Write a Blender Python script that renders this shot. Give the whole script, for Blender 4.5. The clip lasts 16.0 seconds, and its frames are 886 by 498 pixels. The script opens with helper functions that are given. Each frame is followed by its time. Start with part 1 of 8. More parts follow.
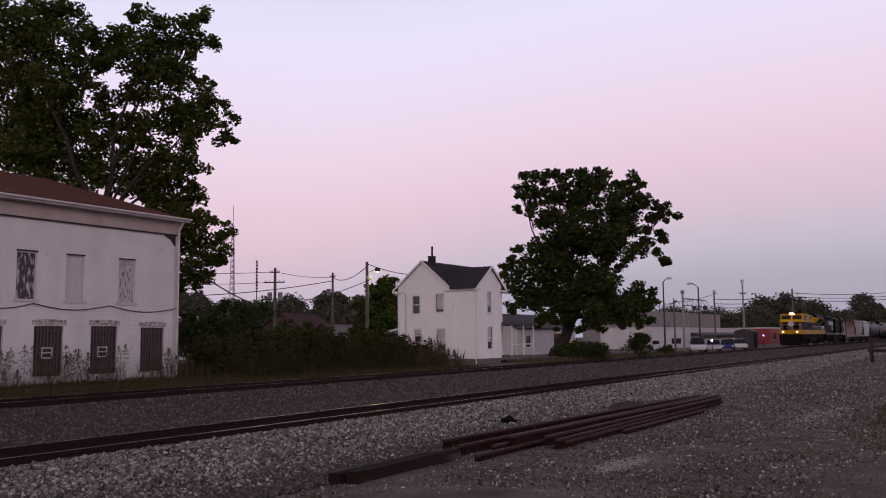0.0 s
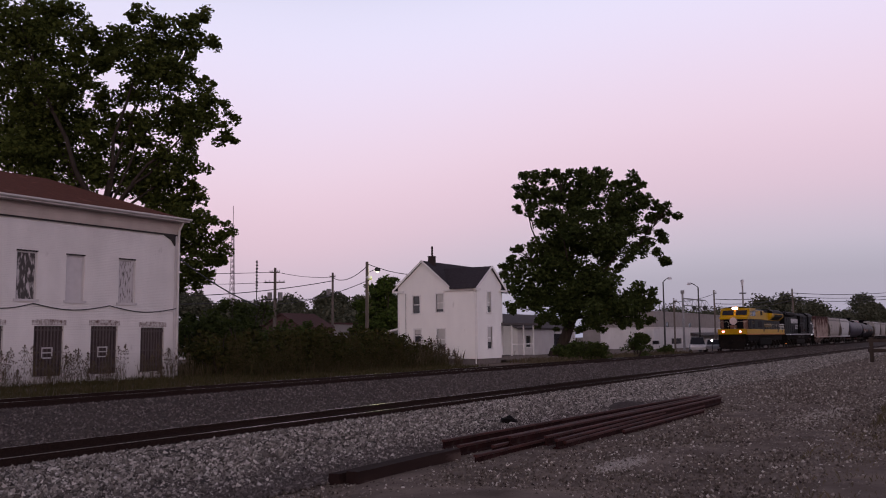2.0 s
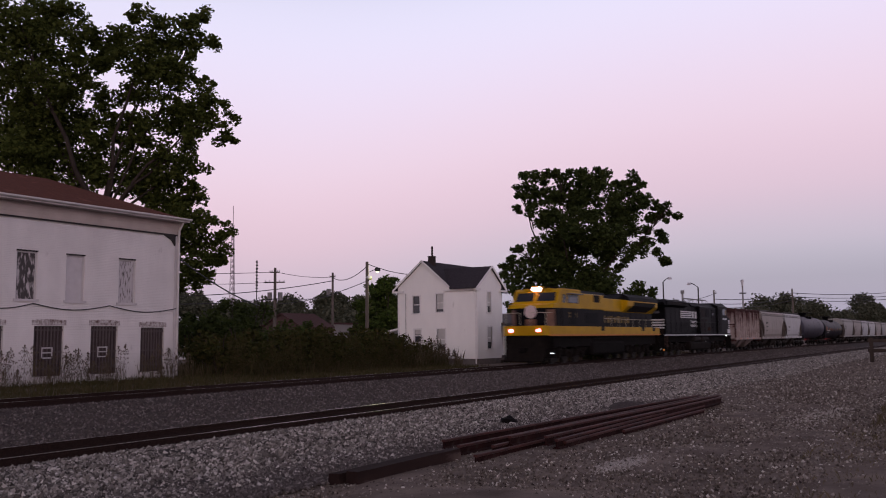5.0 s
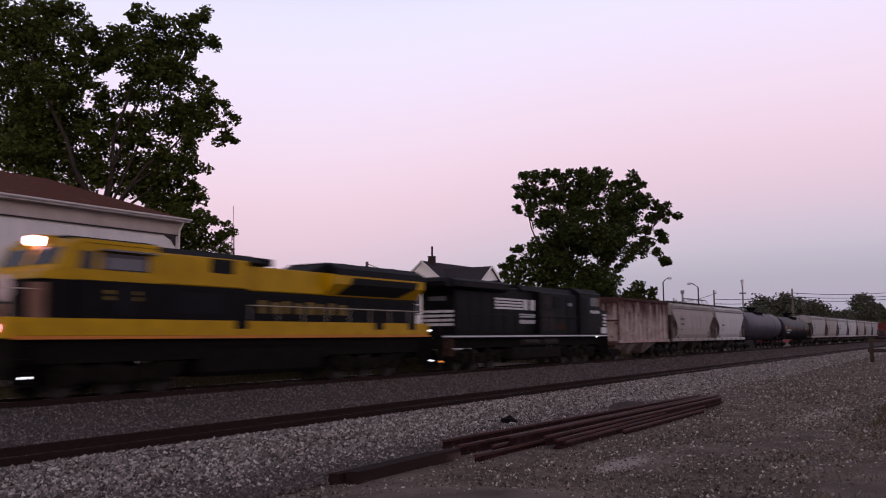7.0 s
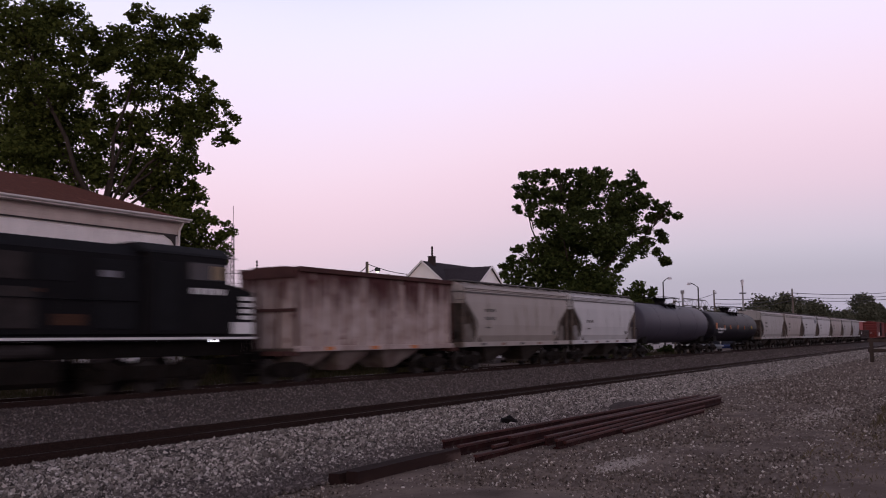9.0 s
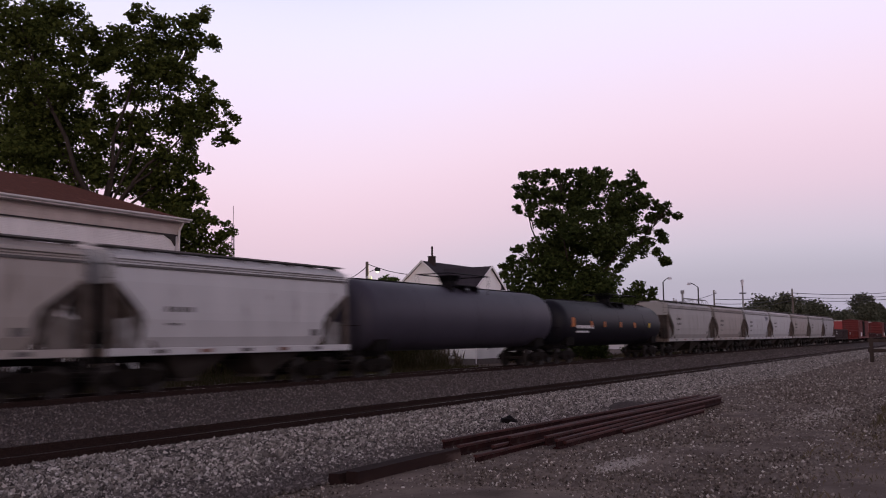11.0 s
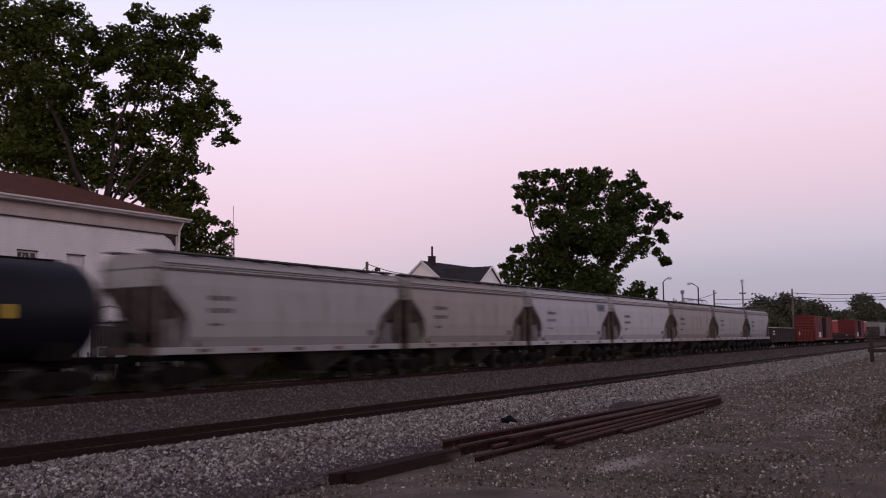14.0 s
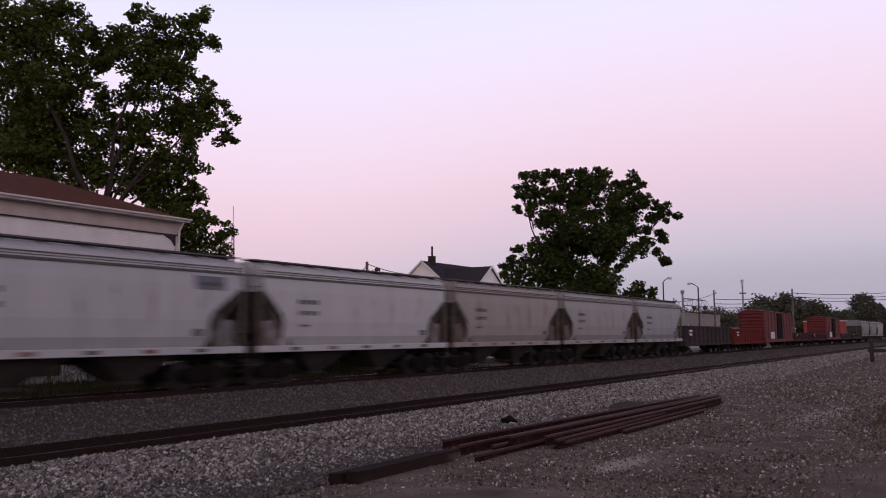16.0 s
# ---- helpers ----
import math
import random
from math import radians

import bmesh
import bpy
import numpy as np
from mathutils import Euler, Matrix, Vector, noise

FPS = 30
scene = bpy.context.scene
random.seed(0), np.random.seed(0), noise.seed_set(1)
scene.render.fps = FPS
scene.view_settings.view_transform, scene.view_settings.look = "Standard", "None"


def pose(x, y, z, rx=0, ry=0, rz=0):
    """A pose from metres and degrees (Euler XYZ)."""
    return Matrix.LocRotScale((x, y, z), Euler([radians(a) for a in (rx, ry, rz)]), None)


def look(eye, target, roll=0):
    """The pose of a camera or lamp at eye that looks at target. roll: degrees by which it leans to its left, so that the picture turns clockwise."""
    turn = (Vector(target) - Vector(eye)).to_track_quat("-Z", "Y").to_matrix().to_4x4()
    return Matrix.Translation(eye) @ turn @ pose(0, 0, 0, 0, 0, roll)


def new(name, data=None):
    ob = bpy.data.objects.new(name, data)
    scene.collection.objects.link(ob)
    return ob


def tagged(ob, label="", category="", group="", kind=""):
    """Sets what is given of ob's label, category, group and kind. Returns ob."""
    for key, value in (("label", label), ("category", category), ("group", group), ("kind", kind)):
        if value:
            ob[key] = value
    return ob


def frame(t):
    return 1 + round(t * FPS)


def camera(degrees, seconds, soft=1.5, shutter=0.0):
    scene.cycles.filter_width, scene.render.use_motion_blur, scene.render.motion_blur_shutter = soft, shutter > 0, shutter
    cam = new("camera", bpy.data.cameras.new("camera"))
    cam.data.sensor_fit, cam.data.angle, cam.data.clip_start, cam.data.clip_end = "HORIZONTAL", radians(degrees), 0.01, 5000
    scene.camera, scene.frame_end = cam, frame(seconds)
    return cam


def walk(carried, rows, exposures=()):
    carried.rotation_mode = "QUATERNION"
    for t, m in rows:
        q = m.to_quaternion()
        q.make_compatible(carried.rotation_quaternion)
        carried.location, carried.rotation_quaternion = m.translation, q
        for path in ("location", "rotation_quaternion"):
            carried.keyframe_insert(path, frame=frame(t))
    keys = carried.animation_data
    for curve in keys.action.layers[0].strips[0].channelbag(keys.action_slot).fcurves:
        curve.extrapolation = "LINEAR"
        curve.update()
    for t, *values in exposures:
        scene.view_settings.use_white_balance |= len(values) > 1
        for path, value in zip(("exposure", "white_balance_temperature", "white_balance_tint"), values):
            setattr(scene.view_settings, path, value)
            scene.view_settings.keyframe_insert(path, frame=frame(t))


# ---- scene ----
cam = camera(53.39, 16.0, soft=1.05, shutter=0.9)
EYE = (0.0, 0.0, 2.0)
CAM_POSE = pose(0, 0, 2.0, 95.793, 0, 31.596 - 90) @ pose(0, 0, 0, 0, 0, -0.579)
walk(cam, [(0.0, CAM_POSE), (16.0, CAM_POSE)], exposures=[(0.0, 0.0), (4.0, 0.0), (6.5, 0.08), (9.0, 0.16), (12.5, 0.14), (16.0, 0.12)])

# dusk sky: the sun has just set behind the camera
world = bpy.data.worlds.new("dusk_sky")
scene.world = world
world.use_nodes = True
wn, wl = world.node_tree.nodes, world.node_tree.links
wn.clear()
w_out = wn.new("ShaderNodeOutputWorld")
w_add = wn.new("ShaderNodeAddShader")
w_bg = wn.new("ShaderNodeBackground")
w_bg.inputs["Strength"].default_value = 1.0
w_nish = wn.new("ShaderNodeBackground")
w_nish.inputs["Strength"].default_value = 0.05
w_sky = wn.new("ShaderNodeTexSky")
w_sky.sky_type = "NISHITA"
w_sky.sun_disc = False
w_sky.sun_elevation = radians(1.0)
w_sky.sun_rotation = radians(250)
w_co = wn.new("ShaderNodeTexCoord")
w_sep = wn.new("ShaderNodeSeparateXYZ")
w_ramp = wn.new("ShaderNodeValToRGB")
w_ramp.color_ramp.interpolation = "B_SPLINE"
SKY = [(0.0, (0.33, 0.335, 0.46)), (0.04, (0.475, 0.445, 0.59)), (0.10, (0.67, 0.475, 0.615)), (0.18, (0.80, 0.595, 0.73)),
       (0.28, (0.795, 0.70, 0.90)), (0.38, (0.76, 0.755, 0.965)), (0.55, (0.27, 0.235, 0.33)), (1.0, (0.115, 0.10, 0.145))]
els = w_ramp.color_ramp.elements
els[0].position, els[0].color = SKY[0][0], (*SKY[0][1], 1)
els[1].position, els[1].color = SKY[-1][0], (*SKY[-1][1], 1)
for p_, c_ in SKY[1:-1]:
    e_ = els.new(p_)
    e_.color = (*c_, 1)
wl.new(w_co.outputs["Generated"], w_sep.inputs[0])
# the grey-blue band of the earth's shadow stands higher opposite the set sun
w_side = wn.new("ShaderNodeMapRange")
w_side.interpolation_type = "SMOOTHSTEP"
w_side.inputs["From Min"].default_value, w_side.inputs["From Max"].default_value = 0.72, 1.0
w_side.inputs["To Min"].default_value, w_side.inputs["To Max"].default_value = 0.0, 0.062
wl.new(w_sep.outputs["X"], w_side.inputs["Value"])
w_sub = wn.new("ShaderNodeMath")
w_sub.operation = "SUBTRACT"
wl.new(w_sep.outputs["Z"], w_sub.inputs[0])
wl.new(w_side.outputs[0], w_sub.inputs[1])
wl.new(w_sub.outputs[0], w_ramp.inputs["Fac"])
wl.new(w_ramp.outputs["Color"], w_bg.inputs["Color"])
wl.new(w_sky.outputs["Color"], w_nish.inputs["Color"])
wl.new(w_bg.outputs[0], w_add.inputs[0])
wl.new(w_nish.outputs[0], w_add.inputs[1])
wl.new(w_add.outputs[0], w_out.inputs["Surface"])

# afterglow of the set sun, low in the west behind the camera
sun = new("sun", bpy.data.lights.new("sun", "SUN"))
sun.data.energy, sun.data.angle, sun.data.color = 0.55, radians(30), (1.0, 0.81, 0.78)
sun.matrix_world = look((-60, -40, 9), (0, 0, 0))


# ---- materials ----
def mat(name, col, col2=None, scale=6.0, rough=0.8, metal=0.0, bump=0.0, bscale=None, spots=None, spot_amt=0.0, spot_scale=2.0,
        stretch=(1, 1, 1), random_obj=0.0, emit=None, power=0.0, spec=None):
    """Two scales of colour variation, stains and relief in metres of the object's own space."""
    m = bpy.data.materials.new(name)
    m.use_nodes = True
    n, l = m.node_tree.nodes, m.node_tree.links
    b = n["Principled BSDF"]
    b.inputs["Roughness"].default_value, b.inputs["Metallic"].default_value = rough, metal
    b.inputs["Specular IOR Level"].default_value = spec if spec is not None else (0.08 if rough > 0.75 else 0.3)
    co = n.new("ShaderNodeTexCoord")
    mp = n.new("ShaderNodeMapping")
    mp.inputs["Scale"].default_value = stretch
    l.new(co.outputs["Object"], mp.inputs["Vector"])
    t1 = n.new("ShaderNodeTexNoise")
    t1.inputs["Scale"].default_value, t1.inputs["Detail"].default_value = scale, 6
    l.new(mp.outputs[0], t1.inputs["Vector"])
    r = n.new("ShaderNodeMapRange")
    r.inputs["From Min"].default_value, r.inputs["From Max"].default_value = 0.3, 0.7
    l.new(t1.outputs["Fac"], r.inputs["Value"])
    mix = n.new("ShaderNodeMix")
    mix.data_type = "RGBA"
    mix.inputs["A"].default_value = (*col, 1)
    mix.inputs["B"].default_value = (*(col2 or [c * 0.75 for c in col]), 1)
    l.new(r.outputs[0], mix.inputs["Factor"])
    out = mix.outputs["Result"]
    if spots:
        t2 = n.new("ShaderNodeTexNoise")
        t2.inputs["Scale"].default_value, t2.inputs["Detail"].default_value = spot_scale, 8
        l.new(mp.outputs[0], t2.inputs["Vector"])
        r2 = n.new("ShaderNodeMapRange")
        r2.inputs["From Min"].default_value, r2.inputs["From Max"].default_value = 0.62 - spot_amt, 0.72 - spot_amt * 0.6
        l.new(t2.outputs["Fac"], r2.inputs["Value"])
        mx = n.new("ShaderNodeMix")
        mx.data_type = "RGBA"
        mx.inputs["B"].default_value = (*spots, 1)
        l.new(r2.outputs[0], mx.inputs["Factor"])
        l.new(out, mx.inputs["A"])
        out = mx.outputs["Result"]
    if random_obj:
        oi = n.new("ShaderNodeObjectInfo")
        hs = n.new("ShaderNodeHueSaturation")
        mr = n.new("ShaderNodeMapRange")
        mr.inputs["To Min"].default_value, mr.inputs["To Max"].default_value = 1 - random_obj, 1 + random_obj
        l.new(oi.outputs["Random"], mr.inputs["Value"])
        l.new(mr.outputs[0], hs.inputs["Value"])
        l.new(out, hs.inputs["Color"])
        out = hs.outputs["Color"]
    l.new(out, b.inputs["Base Color"])
    if bump:
        t3 = n.new("ShaderNodeTexNoise")
        t3.inputs["Scale"].default_value, t3.inputs["Detail"].default_value = bscale or scale * 3, 5
        l.new(mp.outputs[0], t3.inputs["Vector"])
        bp = n.new("ShaderNodeBump")
        bp.inputs["Strength"].default_value = bump
        bp.inputs["Distance"].default_value = 0.02
        l.new(t3.outputs["Fac"], bp.inputs["Height"])
        l.new(bp.outputs[0], b.inputs["Normal"])
    if emit:
        b.inputs["Emission Color"].default_value = (*emit, 1)
        b.inputs["Emission Strength"].default_value = power
    return m


def island_mat(name, cols, rough=0.9, bump=0.0, spec=0.04, trans=0.0):
    """Each loose piece of the mesh takes a colour of its own between those given."""
    m = bpy.data.materials.new(name)
    m.use_nodes = True
    n, l = m.node_tree.nodes, m.node_tree.links
    b = n["Principled BSDF"]
    b.inputs["Roughness"].default_value = rough
    b.inputs["Specular IOR Level"].default_value = spec
    g = n.new("ShaderNodeNewGeometry")
    rp = n.new("ShaderNodeValToRGB")
    e = rp.color_ramp.elements
    e[0].color, e[1].color = (*cols[0], 1), (*cols[-1], 1)
    for i, c in enumerate(cols[1:-1]):
        e.new((i + 1) / (len(cols) - 1)).color = (*c, 1)
    l.new(g.outputs["Random Per Island"], rp.inputs["Fac"])
    l.new(rp.outputs["Color"], b.inputs["Base Color"])
    if trans:
        tr = n.new("ShaderNodeBsdfTranslucent")
        l.new(rp.outputs["Color"], tr.inputs["Color"])
        mx = n.new("ShaderNodeMixShader")
        mx.inputs["Fac"].default_value = trans
        l.new(b.outputs[0], mx.inputs[1])
        l.new(tr.outputs[0], mx.inputs[2])
        l.new(mx.outputs[0], n["Material Output"].inputs["Surface"])
    return m


# ---- mesh helpers ----
def part(name, bm, material, parent=None, label="", smooth=False):
    me = bpy.data.meshes.new(name)
    if smooth:
        for f in bm.faces:
            f.smooth = True
    bm.to_mesh(me)
    bm.free()
    me.materials.append(material)
    ob = new(name, me)
    if parent is not None:
        ob.parent = parent
    if label:
        ob["label"] = label
    return ob


def shared(name, me, parent, m):
    ob = new(name, me)
    ob.parent = parent
    ob.matrix_basis = m
    return ob


def box(bm, x0, y0, z0, x1, y1, z1, bevel=0.0):
    vs = [bm.verts.new(c) for c in ((x0, y0, z0), (x1, y0, z0), (x1, y1, z0), (x0, y1, z0), (x0, y0, z1), (x1, y0, z1), (x1, y1, z1), (x0, y1, z1))]
    fs = [bm.faces.new([vs[i] for i in ix]) for ix in ((0, 3, 2, 1), (4, 5, 6, 7), (0, 1, 5, 4), (1, 2, 6, 5), (2, 3, 7, 6), (3, 0, 4, 7))]
    if bevel:
        bmesh.ops.bevel(bm, geom=list({e for f in fs for e in f.edges}), offset=bevel, segments=1, affect="EDGES")
    return bm


def cyl(bm, a, b, r0, r1=None, n=10, cap=True):
    a, b = Vector(a), Vector(b)
    r1 = r0 if r1 is None else r1
    d = (b - a).normalized()
    u = d.orthogonal().normalized()
    v = d.cross(u)
    ra, rb = [], []
    for i in range(n):
        an = 2 * math.pi * i / n
        w = u * math.cos(an) + v * math.sin(an)
        ra.append(bm.verts.new(a + w * r0))
        rb.append(bm.verts.new(b + w * r1))
    for i in range(n):
        j = (i + 1) % n
        bm.faces.new((ra[i], ra[j], rb[j], rb[i]))
    if cap:
        bm.faces.new(ra[::-1])
        bm.faces.new(rb)
    return bm


def prism(bm, pts, axis, a, b):
    """Extrudes a closed outline along an axis (x: pts are y,z; y: pts are x,z; z: pts are x,y) from a to b."""
    def at(p, c):
        return {"x": (c, p[0], p[1]), "y": (p[0], c, p[1]), "z": (p[0], p[1], c)}[axis]
    va = [bm.verts.new(at(p, a)) for p in pts]
    vb = [bm.verts.new(at(p, b)) for p in pts]
    k = len(pts)
    fs = [bm.faces.new(va), bm.faces.new(vb[::-1])]
    for i in range(k):
        fs.append(bm.faces.new((va[i], vb[i], vb[(i + 1) % k], va[(i + 1) % k])))
    bmesh.ops.recalc_face_normals(bm, faces=fs)
    return bm


def tube(bm, pts, r, n=6):
    for a, b in zip(pts[:-1], pts[1:]):
        cyl(bm, a, b, r, r, n)
    return bm


def empty(name, m, label, category, group=""):
    ob = new(name)
    ob.matrix_basis = m
    return tagged(ob, label, category, group)

# ---- setting: ground and tracks ----
NEAR_Y, NEAR_TOP = 15.83, -0.05      # empty track beside the camera
MAIN_Y, MAIN_TOP = 23.71, 0.38       # track on which the train runs
PROFILE = [(-3000, 0.0), (-40, 0.0), (2, -0.05), (7, -0.12), (9.6, -0.20), (11.2, -0.24), (13.9, -0.15), (14.5, -0.16), (15.0, -0.24), (16.7, -0.24), (17.2, -0.20),
           (19.5, -0.06), (21.6, 0.10), (22.2, 0.20), (25.2, 0.20), (26.4, 0.08), (29, 0.05), (33, 0.15), (60, 0.15), (3000, 0.15)]


def gz(x, y):
    z = np.interp(y, [p[0] for p in PROFILE], [p[1] for p in PROFILE])
    return z


M_ground = mat("yard_dirt", (0.185, 0.145, 0.122), (0.075, 0.057, 0.048), scale=1.1, rough=0.95, bump=1.0, bscale=14, spots=(0.165, 0.135, 0.115), spot_amt=0.02, spot_scale=0.6)
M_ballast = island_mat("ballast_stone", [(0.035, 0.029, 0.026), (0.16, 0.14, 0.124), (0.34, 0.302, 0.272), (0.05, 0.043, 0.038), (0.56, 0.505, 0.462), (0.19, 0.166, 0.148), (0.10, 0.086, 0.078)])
M_chip = island_mat("pale_chipping", [(0.22, 0.19, 0.17), (0.34, 0.30, 0.275), (0.46, 0.42, 0.385)])
M_grit = island_mat("grit_stone", [(0.035, 0.027, 0.023), (0.12, 0.097, 0.081), (0.20, 0.167, 0.145), (0.055, 0.043, 0.036), (0.32, 0.275, 0.243), (0.10, 0.08, 0.068), (0.18, 0.148, 0.126), (0.07, 0.056, 0.047), (0.58, 0.525, 0.48)])
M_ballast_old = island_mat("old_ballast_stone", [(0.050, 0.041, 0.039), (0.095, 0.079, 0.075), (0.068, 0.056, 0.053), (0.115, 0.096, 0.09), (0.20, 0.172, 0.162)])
# bed darker than its stones, painting the shaded gaps between them
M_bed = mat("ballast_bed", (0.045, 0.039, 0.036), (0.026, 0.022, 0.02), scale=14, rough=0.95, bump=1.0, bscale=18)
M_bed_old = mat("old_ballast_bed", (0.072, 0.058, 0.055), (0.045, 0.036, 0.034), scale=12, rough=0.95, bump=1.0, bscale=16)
M_rail = mat("rusty_rail", (0.030, 0.018, 0.0155), (0.018, 0.0115, 0.010), scale=20, rough=0.8, bump=0.2, spec=0.04)
M_head = mat("worn_rail_head", (0.45, 0.42, 0.42), (0.35, 0.32, 0.32), scale=8, rough=0.2, metal=1.0)
M_tie = mat("creosoted_tie", (0.045, 0.035, 0.032), (0.025, 0.02, 0.018), scale=5, rough=0.9, bump=0.4, stretch=(1, 0.2, 1), random_obj=0.3)


def spaced(a, b, near, far, k):
    out, s = [a], near
    while out[-1] < b:
        out.append(min(out[-1] + s, b))
        s = min(s * k, far)
    return out


def ground():
    ys = sorted(set([-3000, -800, -200, -60, -20, -6] + [round(v, 2) for v in np.arange(-2, 36, 0.4)] + [p[0] for p in PROFILE if -50 < p[0] < 70] + [45, 90, 160, 300, 700, 3000]))
    xs = [-3000, -800, -200, -60, -20, -8] + spaced(0, 3000, 0.45, 400, 1.025)
    X, Y = np.meshgrid(xs, ys, indexing="ij")
    Z = gz(X, Y)
    fine = (X > -5) & (X < 70) & (Y > -3) & (Y < 14.2)
    for i in range(X.shape[0]):
        for j in range(X.shape[1]):
            if fine[i, j]:
                Z[i, j] += 0.05 * noise.noise((X[i, j] * 0.45, Y[i, j] * 0.45, 0)) + 0.02 * noise.noise((X[i, j] * 1.7, Y[i, j] * 1.7, 3))
    nx, ny = X.shape
    verts = np.stack([X.ravel(), Y.ravel(), Z.ravel()], 1)
    idx = np.arange(nx * ny).reshape(nx, ny)
    faces = np.stack([idx[:-1, :-1], idx[1:, :-1], idx[1:, 1:], idx[:-1, 1:]], -1).reshape(-1, 4)
    me = bpy.data.meshes.new("ground")
    me.from_pydata(verts.tolist(), [], faces.tolist())
    me.materials.append(M_ground)
    me.materials.append(M_bed)
    me.materials.append(M_bed_old)
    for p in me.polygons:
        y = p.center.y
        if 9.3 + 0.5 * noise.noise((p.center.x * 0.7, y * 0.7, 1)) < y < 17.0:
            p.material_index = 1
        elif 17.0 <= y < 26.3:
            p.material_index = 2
    for p in me.polygons:
        p.use_smooth = True
    ob = new("ground", me)
    tagged(ob, "dusty gravel rail yard ground with grey ballast beds", "ground", kind="stuff")
    ob["kind"] = "structure"


ground()

ROCK_F = [(0, 2, 4), (2, 1, 4), (1, 3, 4), (3, 0, 4), (2, 0, 5), (1, 2, 5), (3, 1, 5), (0, 3, 5)]
ROCK_V = np.array([(1, 0, 0), (-1, 0, 0), (0, 1, 0), (0, -1, 0), (0, 0, 1), (0, 0, -1)], float)


def scatter_stones(name, n, place, size, material, label, seed, lift=0.2):
    """Many loose angular stones in one mesh. place(rng, n) gives x, y."""
    rng = np.random.default_rng(seed)
    x, y = place(rng, n)
    n = len(x)
    z = gz(x, y)
    s = size(rng, n, x)
    V = ROCK_V[None] + rng.uniform(-0.38, 0.38, (n, 6, 3))
    V = V * (s[:, None, None] * rng.uniform(0.6, 1.2, (n, 1, 3)))
    an = rng.uniform(0, 6.283, n)
    c, sn = np.cos(an)[:, None], np.sin(an)[:, None]
    tl = rng.uniform(-0.7, 0.7, n)
    ct, st = np.cos(tl)[:, None], np.sin(tl)[:, None]
    vx, vy, vz = V[..., 0], V[..., 1], V[..., 2]
    vy, vz = vy * ct - vz * st, vy * st + vz * ct
    vx, vy = vx * c - vy * sn, vx * sn + vy * c
    P = np.stack([vx + x[:, None], vy + y[:, None], vz + (z + s * lift)[:, None]], -1).reshape(-1, 3)
    F = (np.array(ROCK_F)[None] + 6 * np.arange(n)[:, None, None]).reshape(-1, 3)
    me = bpy.data.meshes.new(name)
    me.vertices.add(len(P))
    me.vertices.foreach_set("co", P.ravel())
    me.loops.add(F.size)
    me.loops.foreach_set("vertex_index", F.ravel().astype(np.int32))
    me.polygons.add(len(F))
    me.polygons.foreach_set("loop_start", np.arange(0, F.size, 3, dtype=np.int32))
    me.update(calc_edges=True)
    me.materials.append(material)
    return tagged(new(name, me), label, "gravel", kind="stuff")


def ballast_near(rng, n):
    x = 4 + 60 * rng.random(n) ** 1.7
    y = 9.4 + 5.6 * rng.random(n) ** 0.8 + rng.normal(0, 0.25, n)
    return x, np.clip(y, 8.3, 15.0)


def ballast_mid(rng, n):
    return 6 + 50 * rng.random(n) ** 1.3, rng.uniform(16.9, 22.7, n)


def grit(rng, n):
    x = 5 + 45 * rng.random(n) ** 1.4
    y = -3 + rng.random(n) * 13
    return x, y


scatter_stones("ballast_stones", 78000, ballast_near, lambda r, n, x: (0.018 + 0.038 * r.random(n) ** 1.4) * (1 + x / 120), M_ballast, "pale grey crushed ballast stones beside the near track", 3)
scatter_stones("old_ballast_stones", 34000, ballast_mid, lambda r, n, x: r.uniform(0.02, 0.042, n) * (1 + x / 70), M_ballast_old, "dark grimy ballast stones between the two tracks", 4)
scatter_stones("loose_gravel", 105000, grit, lambda r, n, x: (0.009 + 0.021 * r.random(n) ** 1.8) * (0.75 + x / 35), M_grit, "loose pale gravel scattered over the dirt", 5)


def dark_toe(rng, n):
    return 4 + 26 * rng.random(n) ** 1.3, 8.6 + np.abs(rng.normal(0, 1.3, n))


# darker stones mixed in to tone down the near slope
scatter_stones("dark_ballast_stones", 24000, dark_toe, lambda r, n, x: r.uniform(0.020, 0.045, n), M_ballast_old, "darker ballast stones at the toe of the bank", 11, 0.45)


def pale_patch(rng, n):
    k = n // 2
    return np.concatenate([rng.normal(14.2, 0.45, k), rng.normal(25, 1.8, n - k)]), np.concatenate([rng.normal(5.27, 0.13, k), rng.normal(3.8, 0.25, n - k)])


scatter_stones("pale_chippings", 6000, pale_patch, lambda r, n, x: r.uniform(0.008, 0.02, n), M_chip, "patch of pale fine chippings on the dirt", 7)


def grit_far(rng, n):
    return 45 + 75 * rng.random(n) ** 1.2, rng.uniform(-4, 10.2, n)


scatter_stones("loose_gravel", 22000, grit_far, lambda r, n, x: r.uniform(0.025, 0.05, n), M_grit, "loose gravel running on beside the track", 10)


def mid_far(rng, n):
    return 50 + 110 * rng.random(n) ** 1.2, rng.uniform(16.9, 22.7, n)


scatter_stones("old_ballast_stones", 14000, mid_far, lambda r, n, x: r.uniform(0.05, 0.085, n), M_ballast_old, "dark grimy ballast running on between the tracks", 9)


def ballast_far(rng, n):
    return 55 + 115 * rng.random(n) ** 1.2, rng.uniform(9.6, 15.0, n)


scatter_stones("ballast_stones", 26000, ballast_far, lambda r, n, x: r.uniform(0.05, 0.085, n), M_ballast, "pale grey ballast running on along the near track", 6)


